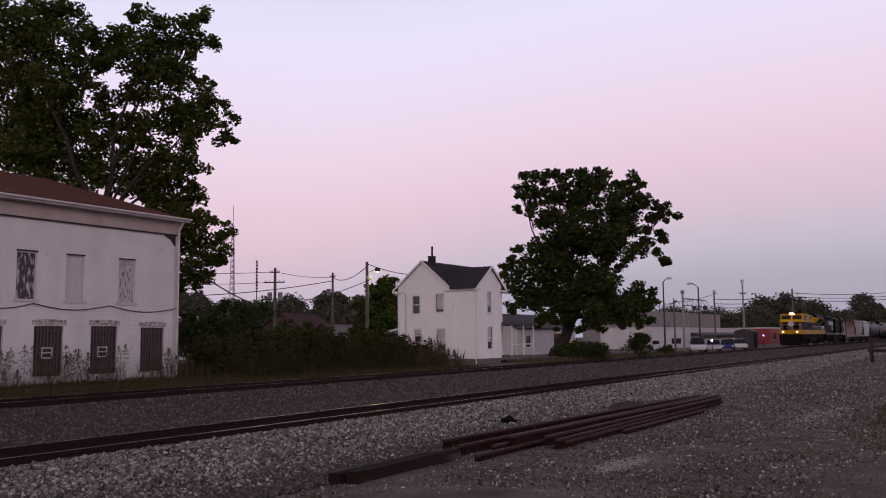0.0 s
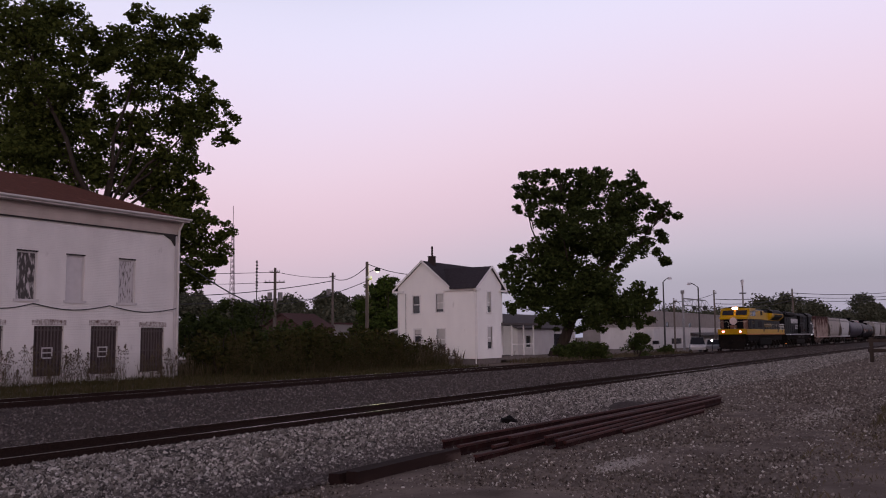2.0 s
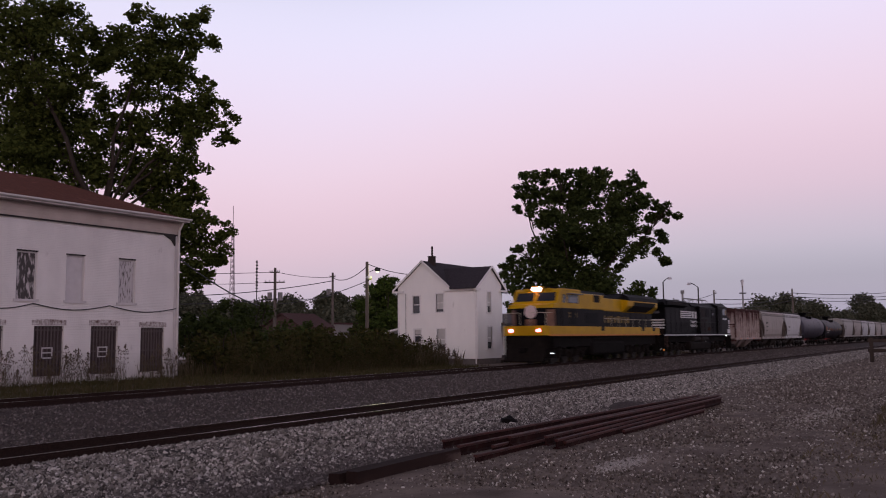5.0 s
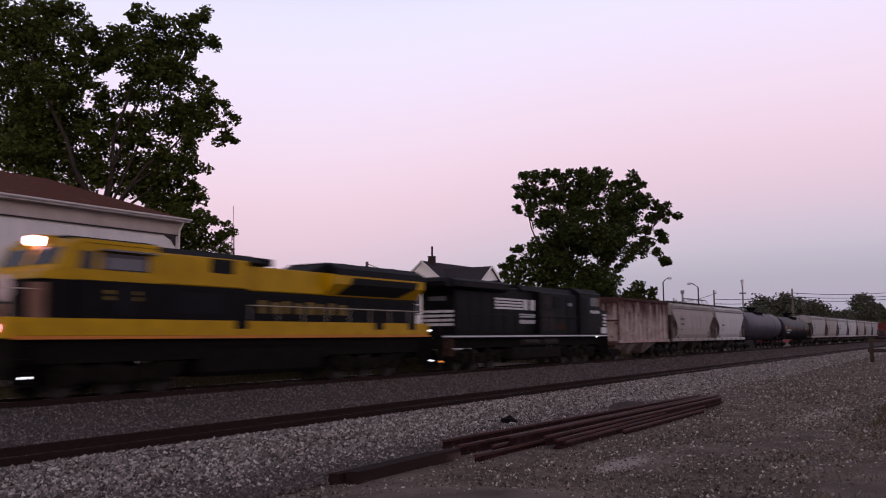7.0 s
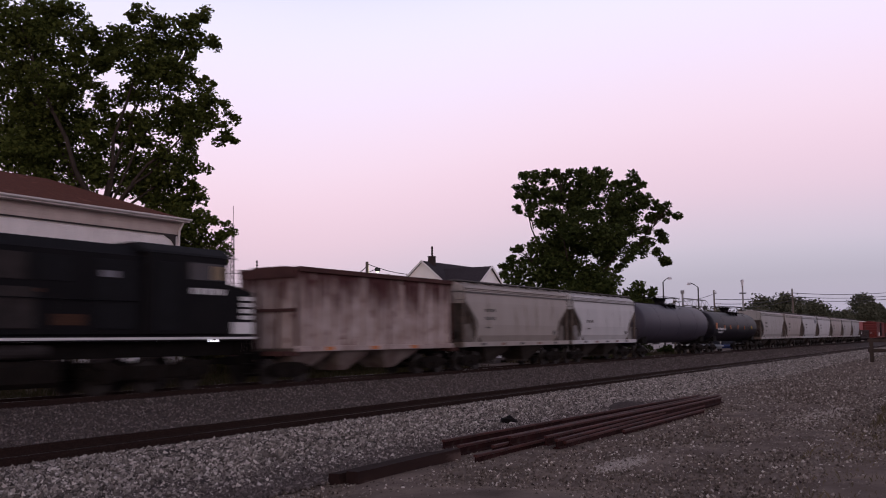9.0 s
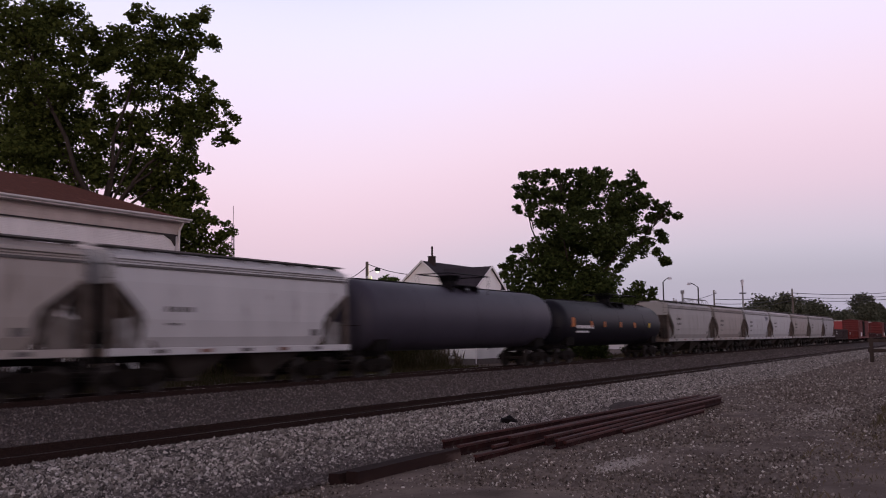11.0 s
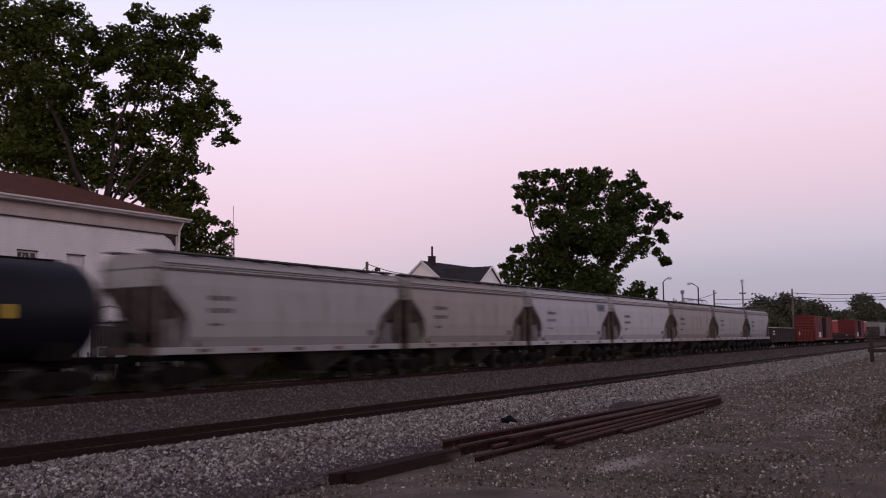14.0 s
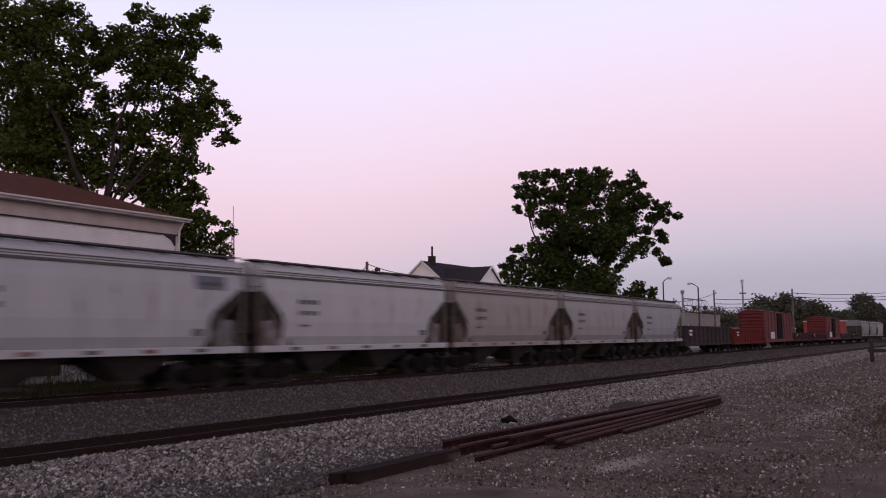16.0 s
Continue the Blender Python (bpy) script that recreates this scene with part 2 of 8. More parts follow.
def rail_profile(top):
    h, w = 0.18, 0.07
    return [(-w, top - h), (w, top - h), (w, top - h + 0.015), (0.012, top - h + 0.035), (0.012, top - 0.045), (0.036, top - 0.04), (0.036, top - 0.008),
            (0.028, top - 0.0015), (-0.028, top - 0.0015), (-0.036, top - 0.008), (-0.036, top - 0.04), (-0.012, top - 0.045), (-0.012, top - h + 0.035), (-w, top - h + 0.015)]


def track(y0, top, label, x0=-40, x1=900):
    tr = empty("railway_track", pose(0, y0, 0), label, "railway track")
    for s in (-1, 1):
        bm = bmesh.new()
        prism(bm, [(s * 0.7535 + p[0], p[1]) for p in rail_profile(top)], "x", x0, x1)
        r = part("rail", bm, M_rail, tr, "rusty steel rail with a worn head")
        bm = bmesh.new()
        box(bm, x0, s * 0.7535 - 0.026, top - 0.003, x1, s * 0.7535 + 0.026, top)
        part("rail_head", bm, M_head, r, "bright worn running surface")
    return tr


near_track = track(NEAR_Y, NEAR_TOP, "empty railway track with rusty rails on pale ballast")
main_track = track(MAIN_Y, MAIN_TOP, "main railway track under the freight train on dark ballast")


def ties(tr, top, n, x0):
    bm = bmesh.new()
    box(bm, -0.115, -1.3, -0.16, 0.115, 1.3, 0.0, 0.01)
    me = bpy.data.meshes.new("tie")
    bm.to_mesh(me)
    bm.free()
    me.materials.append(M_tie)
    rng = random.Random(8)
    for i in range(n):
        shared("tie", me, tr, pose(x0 + 0.53 * i + rng.uniform(-0.02, 0.02), rng.uniform(-0.04, 0.04), top - 0.18, 0, 0, rng.uniform(-1, 1)))

# ---- the train ----
# each vehicle: x from its front coupler backwards, y = 0 on the track's centre line, z = 0 on the rail heads
M_yellow = mat("yellow_loco_paint", (0.45, 0.26, 0.004), (0.33, 0.185, 0.004), scale=1.2, rough=0.4, spots=(0.30, 0.19, 0.03), spot_amt=0.0, spot_scale=3, spec=0.12)
M_orange = mat("orange_sill_paint", (0.50, 0.17, 0.02), (0.42, 0.14, 0.02), scale=2, rough=0.5)
M_black = mat("black_loco_paint", (0.0035, 0.0035, 0.0045), (0.006, 0.0055, 0.0065), scale=1.5, rough=0.5, spots=(0.010, 0.008, 0.008), spot_amt=0.0, spot_scale=2, spec=0.06)
M_roofblk = mat("sooty_black_roof", (0.008, 0.008, 0.010), (0.005, 0.005, 0.006), scale=3, rough=0.7, spec=0.1)
M_under = mat("grimy_underframe", (0.004, 0.0034, 0.0032), (0.009, 0.0074, 0.0068), scale=4, rough=0.9, bump=0.3, spec=0.08)
M_wheel = mat("wheel_steel", (0.018, 0.014, 0.013), (0.03, 0.025, 0.022), scale=9, rough=0.6, metal=0.4)
M_glass = mat("dark_cab_glass", (0.012, 0.013, 0.016), (0.016, 0.016, 0.02), scale=2, rough=0.06, spec=0.35)
M_panel = mat("grey_window_shade", (0.10, 0.10, 0.125), (0.075, 0.075, 0.09), scale=2, rough=0.25, spec=0.6)
M_grille = mat("radiator_grille", (0.010, 0.010, 0.011), (0.018, 0.018, 0.018), scale=30, rough=0.8)
M_white = mat("white_lettering", (0.62, 0.61, 0.62), (0.5, 0.49, 0.5), scale=4, rough=0.6)
M_gold = mat("gold_lettering", (0.20, 0.125, 0.012), (0.11, 0.07, 0.010), scale=4, rough=0.5)
M_logo = mat("pink_white_emblem", (0.60, 0.48, 0.47), (0.5, 0.38, 0.38), scale=6, rough=0.5)
M_lamp = mat("lit_headlight", (0.9, 0.8, 0.75), emit=(1.0, 0.44, 0.54), power=36.0)
M_ditch = mat("lit_ditch_light", (0.9, 0.7, 0.6), emit=(1.0, 0.26, 0.36), power=8.0)
M_step = mat("lit_step_light", (0.9, 0.9, 0.9), emit=(0.92, 0.88, 1.0), power=6.0)
M_stepo = mat("orange_step_light", (0.6, 0.2, 0.05), emit=(1.0, 0.32, 0.08), power=1.6)
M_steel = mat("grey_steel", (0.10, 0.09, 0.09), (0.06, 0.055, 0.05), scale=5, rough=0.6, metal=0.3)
M_rail_w = mat("pale_handrail", (0.42, 0.38, 0.30), (0.34, 0.30, 0.24), scale=5, rough=0.6)
M_orangep = mat("orange_reflector", (0.42, 0.13, 0.02), (0.35, 0.1, 0.02), scale=6, rough=0.5)
M_amber = mat("yellow_placard", (0.52, 0.36, 0.03), (0.45, 0.3, 0.03), scale=6, rough=0.5)

M_slope = mat("brown_slope_sheet", (0.13, 0.106, 0.096), (0.065, 0.052, 0.047), scale=1.5, rough=0.9)
M_endplate = mat("dusty_end_plate", (0.16, 0.127, 0.11), (0.085, 0.066, 0.057), scale=2, rough=0.9)
M_emblem = mat("faded_emblem_blue", (0.10, 0.105, 0.14), (0.15, 0.15, 0.18), scale=4, rough=0.7)
M_dusty = mat("dusty_grey_steel", (0.035, 0.030, 0.030), (0.018, 0.015, 0.015), scale=3, rough=0.8)
M_pilot = mat("rust_brown_pilot", (0.060, 0.030, 0.020), (0.028, 0.016, 0.012), scale=3, rough=0.9, spots=(0.12, 0.045, 0.02), spot_amt=0.02, spot_scale=3)
M_truck = mat("dusty_truck_frame", (0.013, 0.0098, 0.0082), (0.0055, 0.0045, 0.004), scale=3, rough=0.9, bump=0.3, spec=0.08)
# brown of the glow reflected in the nose; also used on sill plates
M_nose = mat("nose_glow_and_plate_brown", (0.17, 0.080, 0.052), (0.075, 0.034, 0.024), scale=2.5, rough=0.5, spec=0.3)
M_shade_tan = mat("tan_window_shade", (0.20, 0.15, 0.09), (0.15, 0.11, 0.07), scale=3, rough=0.7)
M_bay = mat("dark_hopper_bay", (0.05, 0.042, 0.038), (0.028, 0.023, 0.021), scale=2, rough=0.9)

WHEELS = []          # wheelsets with their place on the truck, for motions()
TRAIN = []           # vehicles with the distance of their front from the train's front


def vehicle(name, off, label, category, group=""):
    ob = empty(name, pose(130.56 + off, MAIN_Y, MAIN_TOP), label, category, group)
    TRAIN.append((off, ob))
    return ob


WHEEL_ME = {}


def wheelset(truck, x, r):
    if r not in WHEEL_ME:
        bm = bmesh.new()
        for s in (-1, 1):
            cyl(bm, (0, s * 0.68, 0), (0, s * 0.81, 0), r, r, 24)
            cyl(bm, (0, s * 0.645, 0), (0, s * 0.68, 0), r + 0.028, r + 0.028, 24)
            cyl(bm, (0, s * 0.81, 0), (0, s * 0.86, 0), 0.12, 0.11, 10)
            for k in range(3):
                a = k * 2.0944
                cyl(bm, (0.58 * r * math.cos(a), s * 0.805, 0.58 * r * math.sin(a)), (0.58 * r * math.cos(a), s * 0.822, 0.58 * r * math.sin(a)), 0.07, 0.07, 8)
        cyl(bm, (0, -0.66, 0), (0, 0.66, 0), 0.085, 0.085, 10)
        me = bpy.data.meshes.new("wheelset")
        bm.to_mesh(me)
        bm.free()
        me.materials.append(M_wheel)
        WHEEL_ME[r] = me
    w = shared("wheelset", WHEEL_ME[r], truck, pose(x, 0, r))
    w["label"] = "worn steel wheels on an axle"
    WHEELS.append((w, x, r))


def truck2(car, x):
    """Two-axle freight truck."""
    bm = bmesh.new()
    for s in (-1, 1):
        y0, y1 = sorted((s * 0.93, s * 1.06))
        prism(bm, [(-1.15, 0.55), (-1.05, 0.66), (-0.45, 0.78), (0.45, 0.78), (1.05, 0.66), (1.15, 0.55), (1.1, 0.36), (0.95, 0.34), (0.45, 0.22), (-0.45, 0.22), (-0.95, 0.34), (-1.1, 0.36)], "y", y0, y1)
        for k in (-0.16, 0, 0.16):
            cyl(bm, (k, s * 1.09, 0.3), (k, s * 1.09, 0.52), 0.06, 0.06, 8)
        for k in (-0.88, 0.88):
            cyl(bm, (k, s * 1.05, 0.46), (k, s * 1.16, 0.46), 0.11, 0.10, 10)
    box(bm, -0.2, -1.0, 0.42, 0.2, 1.0, 0.68)
    t = part("truck", bm, M_truck, car, "cast steel truck frame caked with grime")
    t.matrix_basis = pose(x, 0, 0)
    for k in (-0.88, 0.88):
        wheelset(t, k, 0.46)


def truck3(car, x):
    """Three-axle locomotive truck."""
    bm = bmesh.new()
    for s in (-1, 1):
        y0, y1 = sorted((s * 0.98, s * 1.14))
        prism(bm, [(-2.5, 0.62), (-2.4, 0.98), (-1.5, 1.0), (-1.2, 0.86), (1.2, 0.86), (1.5, 1.0), (2.4, 0.98), (2.5, 0.62), (2.1, 0.44), (-2.1, 0.44)], "y", y0, y1)
        for k in (-1.8, 0, 1.8):
            box(bm, k - 0.22, min(s * 1.1, s * 1.3), 0.34, k + 0.22, max(s * 1.1, s * 1.3), 0.74, 0.03)
            cyl(bm, (k, s * 1.25, 0.53), (k, s * 1.34, 0.53), 0.14, 0.12, 10)
        for k in (-0.9, 0.9):
            cyl(bm, (k, s * 1.2, 0.5), (k, s * 1.2, 0.95), 0.12, 0.12, 10)
        tube(bm, [(-2.3, s * 1.3, 0.95), (-1.9, s * 1.3, 0.75)], 0.07)
        tube(bm, [(2.3, s * 1.3, 0.95), (1.9, s * 1.3, 0.75)], 0.07)
    box(bm, -2.2, -0.5, 0.5, 2.2, 0.5, 0.8)
    t = part("truck", bm, M_truck, car, "black three-axle truck with dusty frame")
    t.matrix_basis = pose(x, 0, 0)
    for k in (-1.8, 0, 1.8):
        wheelset(t, k, 0.53)


def coupler(car, x, s):
    bm = bmesh.new()
    box(bm, min(x, x - s * 0.75), -0.09, 0.78, max(x, x - s * 0.75), 0.09, 1.0)
    box(bm, x - 0.17, -0.16, 0.72, x + 0.17, 0.16, 1.04, 0.04)
    part("coupler", bm, M_under, car, "rusty knuckle coupler")


def bars(name, car, x0, x1, z0, z1, y, rows, material, label, gaps=0):
    """Stripes or unreadable lettering as raised plain bars on a side."""
    bm = bmesh.new()
    h = (z1 - z0) / (rows * 1.6 - 0.6)
    for i in range(rows):
        zz = z0 + i * 1.6 * h
        if gaps:
            w = (x1 - x0) / (gaps * 1.55 - 0.55)
            for k in range(gaps):
                box(bm, x0 + k * 1.55 * w, y - 0.006, zz, x0 + k * 1.55 * w + w, y + 0.006, zz + h)
        else:
            box(bm, x0, y - 0.006, zz, x1, y + 0.006, zz + h)
    ob = part(name, bm, material, car, label)
    if gaps:
        ob["kind"] = "stuff"
    return ob


def handrail(car, x0, x1, z0, z1, y, n, material=None):
    bm = bmesh.new()
    tube(bm, [(x0, y, z1), (x1, y, z1)], 0.018, 5)
    for i in range(n):
        x = x0 + (x1 - x0) * i / (n - 1)
        tube(bm, [(x, y, z0), (x, y, z1)], 0.014, 5)
    part("handrail", bm, material or M_rail_w, car, "thin steel walkway handrail")


def lamp(name, car, x, y, z, r, material, label, d=-1):
    bm = bmesh.new()
    cyl(bm, (x, y, z), (x + d * 0.05, y, z), r, r * 0.9, 14)
    part(name, bm, material, car, label)


def loco_steps(car, x, s):
    for sy in (-1, 1):
        bm = bmesh.new()
        y0, y1 = sorted((sy * 1.1, sy * 1.52))
        for k, z in enumerate((0.42, 0.78, 1.14, 1.5)):
            box(bm, x, y0, z, x + 0.45, y1, z + 0.03)
        box(bm, x - 0.03, y0, 0.4, x, y1, 1.72)
        box(bm, x + 0.45, y0, 0.4, x + 0.48, y1, 1.72)
        part("steps", bm, M_under, car, "black steel boarding steps")


def yellow_locomotive():
    c = vehicle("diesel_locomotive", 0.0, "yellow and black diesel road locomotive with lit headlights leading the train", "locomotive")
    # frame, deck and deep yellow side sill
    bm = bmesh.new()
    box(bm, 1.2, -1.3, 1.02, 21.9, 1.3, 1.699)
    part("underframe", bm, M_under, c, "black frame and piping under the deck")
    for s in (-1, 1):
        bm = bmesh.new()
        box(bm, 1.05, min(s * 1.46, s * 1.565), 1.80, 21.6, max(s * 1.46, s * 1.565), 2.30, 0.01)
        part("side_sill", bm, M_yellow, c, "deep yellow side sill")
        bm = bmesh.new()
        box(bm, 1.05, min(s * 1.452, s * 1.575), 1.70, 21.7, max(s * 1.452, s * 1.575), 1.797)
        part("sill_stripe", bm, M_orange, c, "orange stripe along the sill")
    bm = bmesh.new()
    box(bm, 1.05, -1.45, 1.70, 21.7, 1.45, 1.79)
    part("deck", bm, M_black, c, "black walkway deck")
    # front platform, plough and pilot
    bm = bmesh.new()
    prism(bm, [(1.02, -1.5), (0.84, -1.2), (0.84, 1.2), (1.02, 1.5), (1.15, 1.5), (1.15, -1.5)], "z", 1.74, 2.32)
    part("front_platform", bm, M_yellow, c, "yellow anticlimber at the front platform")
    bm = bmesh.new()
    prism(bm, [(0.98, 1.0), (0.62, 0.2), (0.69, 0.17), (1.12, 0.9), (1.17, 1.70), (1.02, 1.70)], "y", -1.3, 1.3)
    part("plough", bm, M_truck, c, "grimy brown steel snow plough")
    # nose
    bm = bmesh.new()
    prism(bm, [(1.68, -0.95), (2.05, -1.5), (2.9, -1.53), (2.9, 1.53), (2.05, 1.5), (1.68, 0.95)], "z", 1.79, 3.40)
    bmesh.ops.bevel(bm, geom=[e for e in bm.edges if abs(e.verts[0].co.z - e.verts[1].co.z) > 1], offset=0.08, segments=2, affect="EDGES")
    part("nose", bm, M_black, c, "full-width black nose")
    bm = bmesh.new()
    prism(bm, [(1.67, 3.40), (1.85, 3.62), (2.3, 3.70), (2.9, 3.70), (2.9, 3.40)], "y", -1.52, 1.52)
    part("nose_top", bm, M_yellow, c, "yellow band round the nose top")
    bm = bmesh.new()
    cyl(bm, (1.67, 0, 3.18), (1.645, 0, 3.18), 0.40, 0.40, 28)
    part("emblem", bm, M_logo, c, "round pale emblem on the nose")
    # cab
    bm = bmesh.new()
    prism(bm, [(2.25, 3.70), (2.70, 4.48), (2.95, 4.62), (5.85, 4.62), (5.85, 3.42), (2.9, 3.42), (2.9, 3.70)], "y", -1.54, 1.54)
    part("cab", bm, M_yellow, c, "yellow cab body")
    bm = bmesh.new()
    box(bm, 2.9, -1.54, 1.80, 9.85, 1.54, 3.419)
    part("cab_side", bm, M_black, c, "black lower cab and equipment casing")
    bm = bmesh.new()
    prism(bm, [(-1.56, 4.50), (-1.1, 4.72), (-0.5, 4.80), (0.5, 4.80), (1.1, 4.74), (1.56, 4.52)], "x", 3.25, 6.0)
    part("cab_roof", bm, M_roofblk, c, "black curved cab roof")
    for s in (-1, 1):
        y = s * 1.54
        bm = bmesh.new()
        box(bm, 3.72, min(y, y + s * 0.02), 3.74, 5.5, max(y, y + s * 0.02), 4.26, 0.008)
        w = part("side_window", bm, M_glass, c, "cab side window with a pale shade")
        bm = bmesh.new()
        box(bm, 3.9, min(y + s * 0.022, y + s * 0.03), 3.78, 5.3, max(y + s * 0.022, y + s * 0.03), 4.12)
        part("window_shade", bm, M_panel, w, "grey lowered shade")
        bm = bmesh.new()
        prism(bm, [(2.95, 3.74), (3.05, 4.26), (3.5, 4.26), (3.5, 3.74)], "y", min(y, y + s * 0.015), max(y, y + s * 0.015))
        part("quarter_window", bm, M_glass, c, "dark quarter window")
        bm = bmesh.new()
        box(bm, 3.62, min(y, y + s * 0.35), 4.28, 5.6, max(y, y + s * 0.35), 4.33)
        part("sun_visor", bm, M_panel, c, "pale window awning")
    for s in (-1, 1):
        bm = bmesh.new()
        n = Vector((-0.866, 0, 0.5))
        for (a, b) in (((2.33, 3.84), (2.63, 4.36)),):
            p = [Vector((a[0], s * 0.12, a[1])), Vector((a[0], s * 1.36, a[1])), Vector((b[0], s * 1.30, b[1])), Vector((b[0], s * 0.12, b[1]))]
            lo = [bm.verts.new(v + n * 0.002) for v in p]
            hi = [bm.verts.new(v + n * 0.02) for v in p]
            bm.faces.new(hi)
            for i in range(4):
                bm.faces.new((lo[i], lo[(i + 1) % 4], hi[(i + 1) % 4], hi[i]))
            bmesh.ops.recalc_face_normals(bm, faces=bm.faces[:])
        part("windshield", bm, M_glass, c, "dark windshield pane")
    # equipment casing and long hood
    bm = bmesh.new()
    box(bm, 5.85, -1.53, 3.42, 9.85, 1.53, 4.42, 0.04)
    part("equipment_casing", bm, M_yellow, c, "yellow casing behind the cab")
    bm = bmesh.new()
    prism(bm, [(-1.45, 4.40), (-1.0, 4.66), (1.0, 4.66), (1.45, 4.40)], "x", 6.0, 10.6)
    part("casing_roof", bm, M_roofblk, c, "black roof over the casing")
    bm = bmesh.new()
    box(bm, 10.6, -0.85, 4.38, 11.9, 0.85, 4.66, 0.05)
    part("exhaust_stack", bm, M_roofblk, c, "black exhaust stack")
    for s in (-1, 1):
        y = s * 1.535
        bm = bmesh.new()
        box(bm, 8.05, min(y, y + s * 0.02), 3.9, 9.1, max(y, y + s * 0.02), 4.38)
        part("air_intake", bm, M_grille, c, "dark intake grille")
        bm = bmesh.new()
        box(bm, 6.6, min(y, y + s * 0.02), 2.5, 8.7, max(y, y + s * 0.02), 3.2, 0.005)
        part("equipment_door", bm, M_roofblk, c, "black equipment door")
        bars("number_plate", c, 3.95, 5.15, 2.85, 3.15, y + s * 0.006, 2, M_gold, "gold lettering bars under the cab window", 4)
    bm = bmesh.new()
    box(bm, 9.85, -1.06, 1.79, 21.3, 1.06, 3.40, 0.02)
    part("long_hood", bm, M_black, c, "black long hood with access doors")
    bm = bmesh.new()
    box(bm, 9.85, -1.07, 3.402, 21.35, 1.07, 4.30, 0.04)
    part("hood_top", bm, M_yellow, c, "yellow upper long hood")
    for s in (-1, 1):
        y = s * 1.06
        for i in range(9):
            bm = bmesh.new()
            x = 10.3 + i * 1.2
            box(bm, x, min(y, y + s * 0.025), 1.95, x + 1.08, max(y, y + s * 0.025), 3.32, 0.01)
            part("hood_door", bm, M_black, c)
        for i in range(8):
            bm = bmesh.new()
            x = 10.9 + i * 0.67
            box(bm, x, y + s * 0.034 - 0.006, 2.60, x + (0.30, 0.38, 0.24)[i % 3], y + s * 0.034 + 0.006, 3.08 - 0.06 * (i % 2))
            part("hood_lettering", bm, M_gold, c, "gold lettering drawn as a plain bar")
    # flared radiators
    bm = bmesh.new()
    for s in (-1, 1):
        prism(bm, [(s * 1.05, 3.38), (s * 1.54, 3.85), (s * 1.54, 4.22), (s * 1.05, 4.3)], "x", 14.6, 21.3)
    part("radiator_flare", bm, M_yellow, c, "yellow flared radiator housing")
    for s in (-1, 1):
        bm = bmesh.new()
        n = Vector((0, s * 0.69, -0.72))
        p = [Vector((15.3, s * 1.12, 3.45)), Vector((19.7, s * 1.12, 3.45)), Vector((20.6, s * 1.545, 3.87)), Vector((15.7, s * 1.545, 3.87))]
        q_ = [Vector((15.7, s * 1.55, 3.87)), Vector((20.6, s * 1.55, 3.87)), Vector((20.8, s * 1.55, 4.14)), Vector((15.9, s * 1.55, 4.14))]
        for quad, nn in ((p, n), (q_, Vector((0, s, 0)))):
            lo = [bm.verts.new(v) for v in quad]
            hi = [bm.verts.new(v + nn * 0.02) for v in quad]
            bm.faces.new(hi)
            for i in range(4):
                bm.faces.new((lo[i], lo[(i + 1) % 4], hi[(i + 1) % 4], hi[i]))
        bmesh.ops.recalc_face_normals(bm, faces=bm.faces[:])
        part("radiator_grille", bm, M_grille, c, "black radiator grille")
    bm = bmesh.new()
    prism(bm, [(-1.56, 4.22), (-1.45, 4.50), (-1.0, 4.74), (1.0, 4.74), (1.45, 4.50), (1.56, 4.22)], "x", 14.9, 21.4)
    prism(bm, [(13.6, 4.28), (15.0, 4.74), (15.0, 4.28)], "y", -1.0, 1.0)
    part("radiator_roof", bm, M_roofblk, c, "black radiator roof")
    for k in (16.4, 18.2, 20.0):
        bm = bmesh.new()
        cyl(bm, (k, 0, 4.72), (k, 0, 4.8), 0.72, 0.7, 24)
        part("cooling_fan", bm, M_grille, c, "round cooling fan")
    for s in (-1, 1):
        handrail(c, 10.0, 21.5, 1.79, 2.86, s * 1.46, 9)
    # tank, trucks
    bm = bmesh.new()
    box(bm, 7.9, -1.42, 0.42, 14.2, 1.42, 1.35, 0.16)
    part("fuel_tank", bm, M_under, c, "black fuel tank")
    bm = bmesh.new()
    for s in (-1, 1):
        cyl(bm, (8.2, s * 1.2, 1.5), (13.8, s * 1.2, 1.5), 0.15, 0.15, 10)
    part("air_reservoir", bm, M_under, c, "black air reservoir pipes")
    truck3(c, 4.8)
    truck3(c, 17.6)
    loco_steps(c, 1.2, 1)
    loco_steps(c, 21.3, 1)
    coupler(c, 0.5, -1)
    coupler(c, 22.2, 1)
    for s in (-1, 1):
        lamp("headlight", c, 2.60, s * 0.14, 4.60, 0.14, M_lamp, "blazing headlight above the windshield")
        lamp("ditch_light", c, 0.83, s * 0.92, 2.03, 0.11, M_ditch, "lit ditch light")
        bm = bmesh.new()
        box(bm, 2.66, s * 0.72 - 0.22, 4.46, 2.98, s * 0.72 + 0.22, 4.64, 0.02)
        part("number_board", bm, M_yellow, c, "yellow number board housing")
        lamp("step_light", c, 1.5, s * 1.45, 0.66, 0.035, M_step, "small white step light", -1)
        lamp("step_light", c, 22.0, s * 1.45, 0.60, 0.035, M_step, "small white step light", -1)
    bm = bmesh.new()
    box(bm, 2.6, -0.34, 4.44, 3.0, 0.34, 4.78, 0.03)
    part("headlight_housing", bm, M_yellow, c, "yellow twin headlight housing")
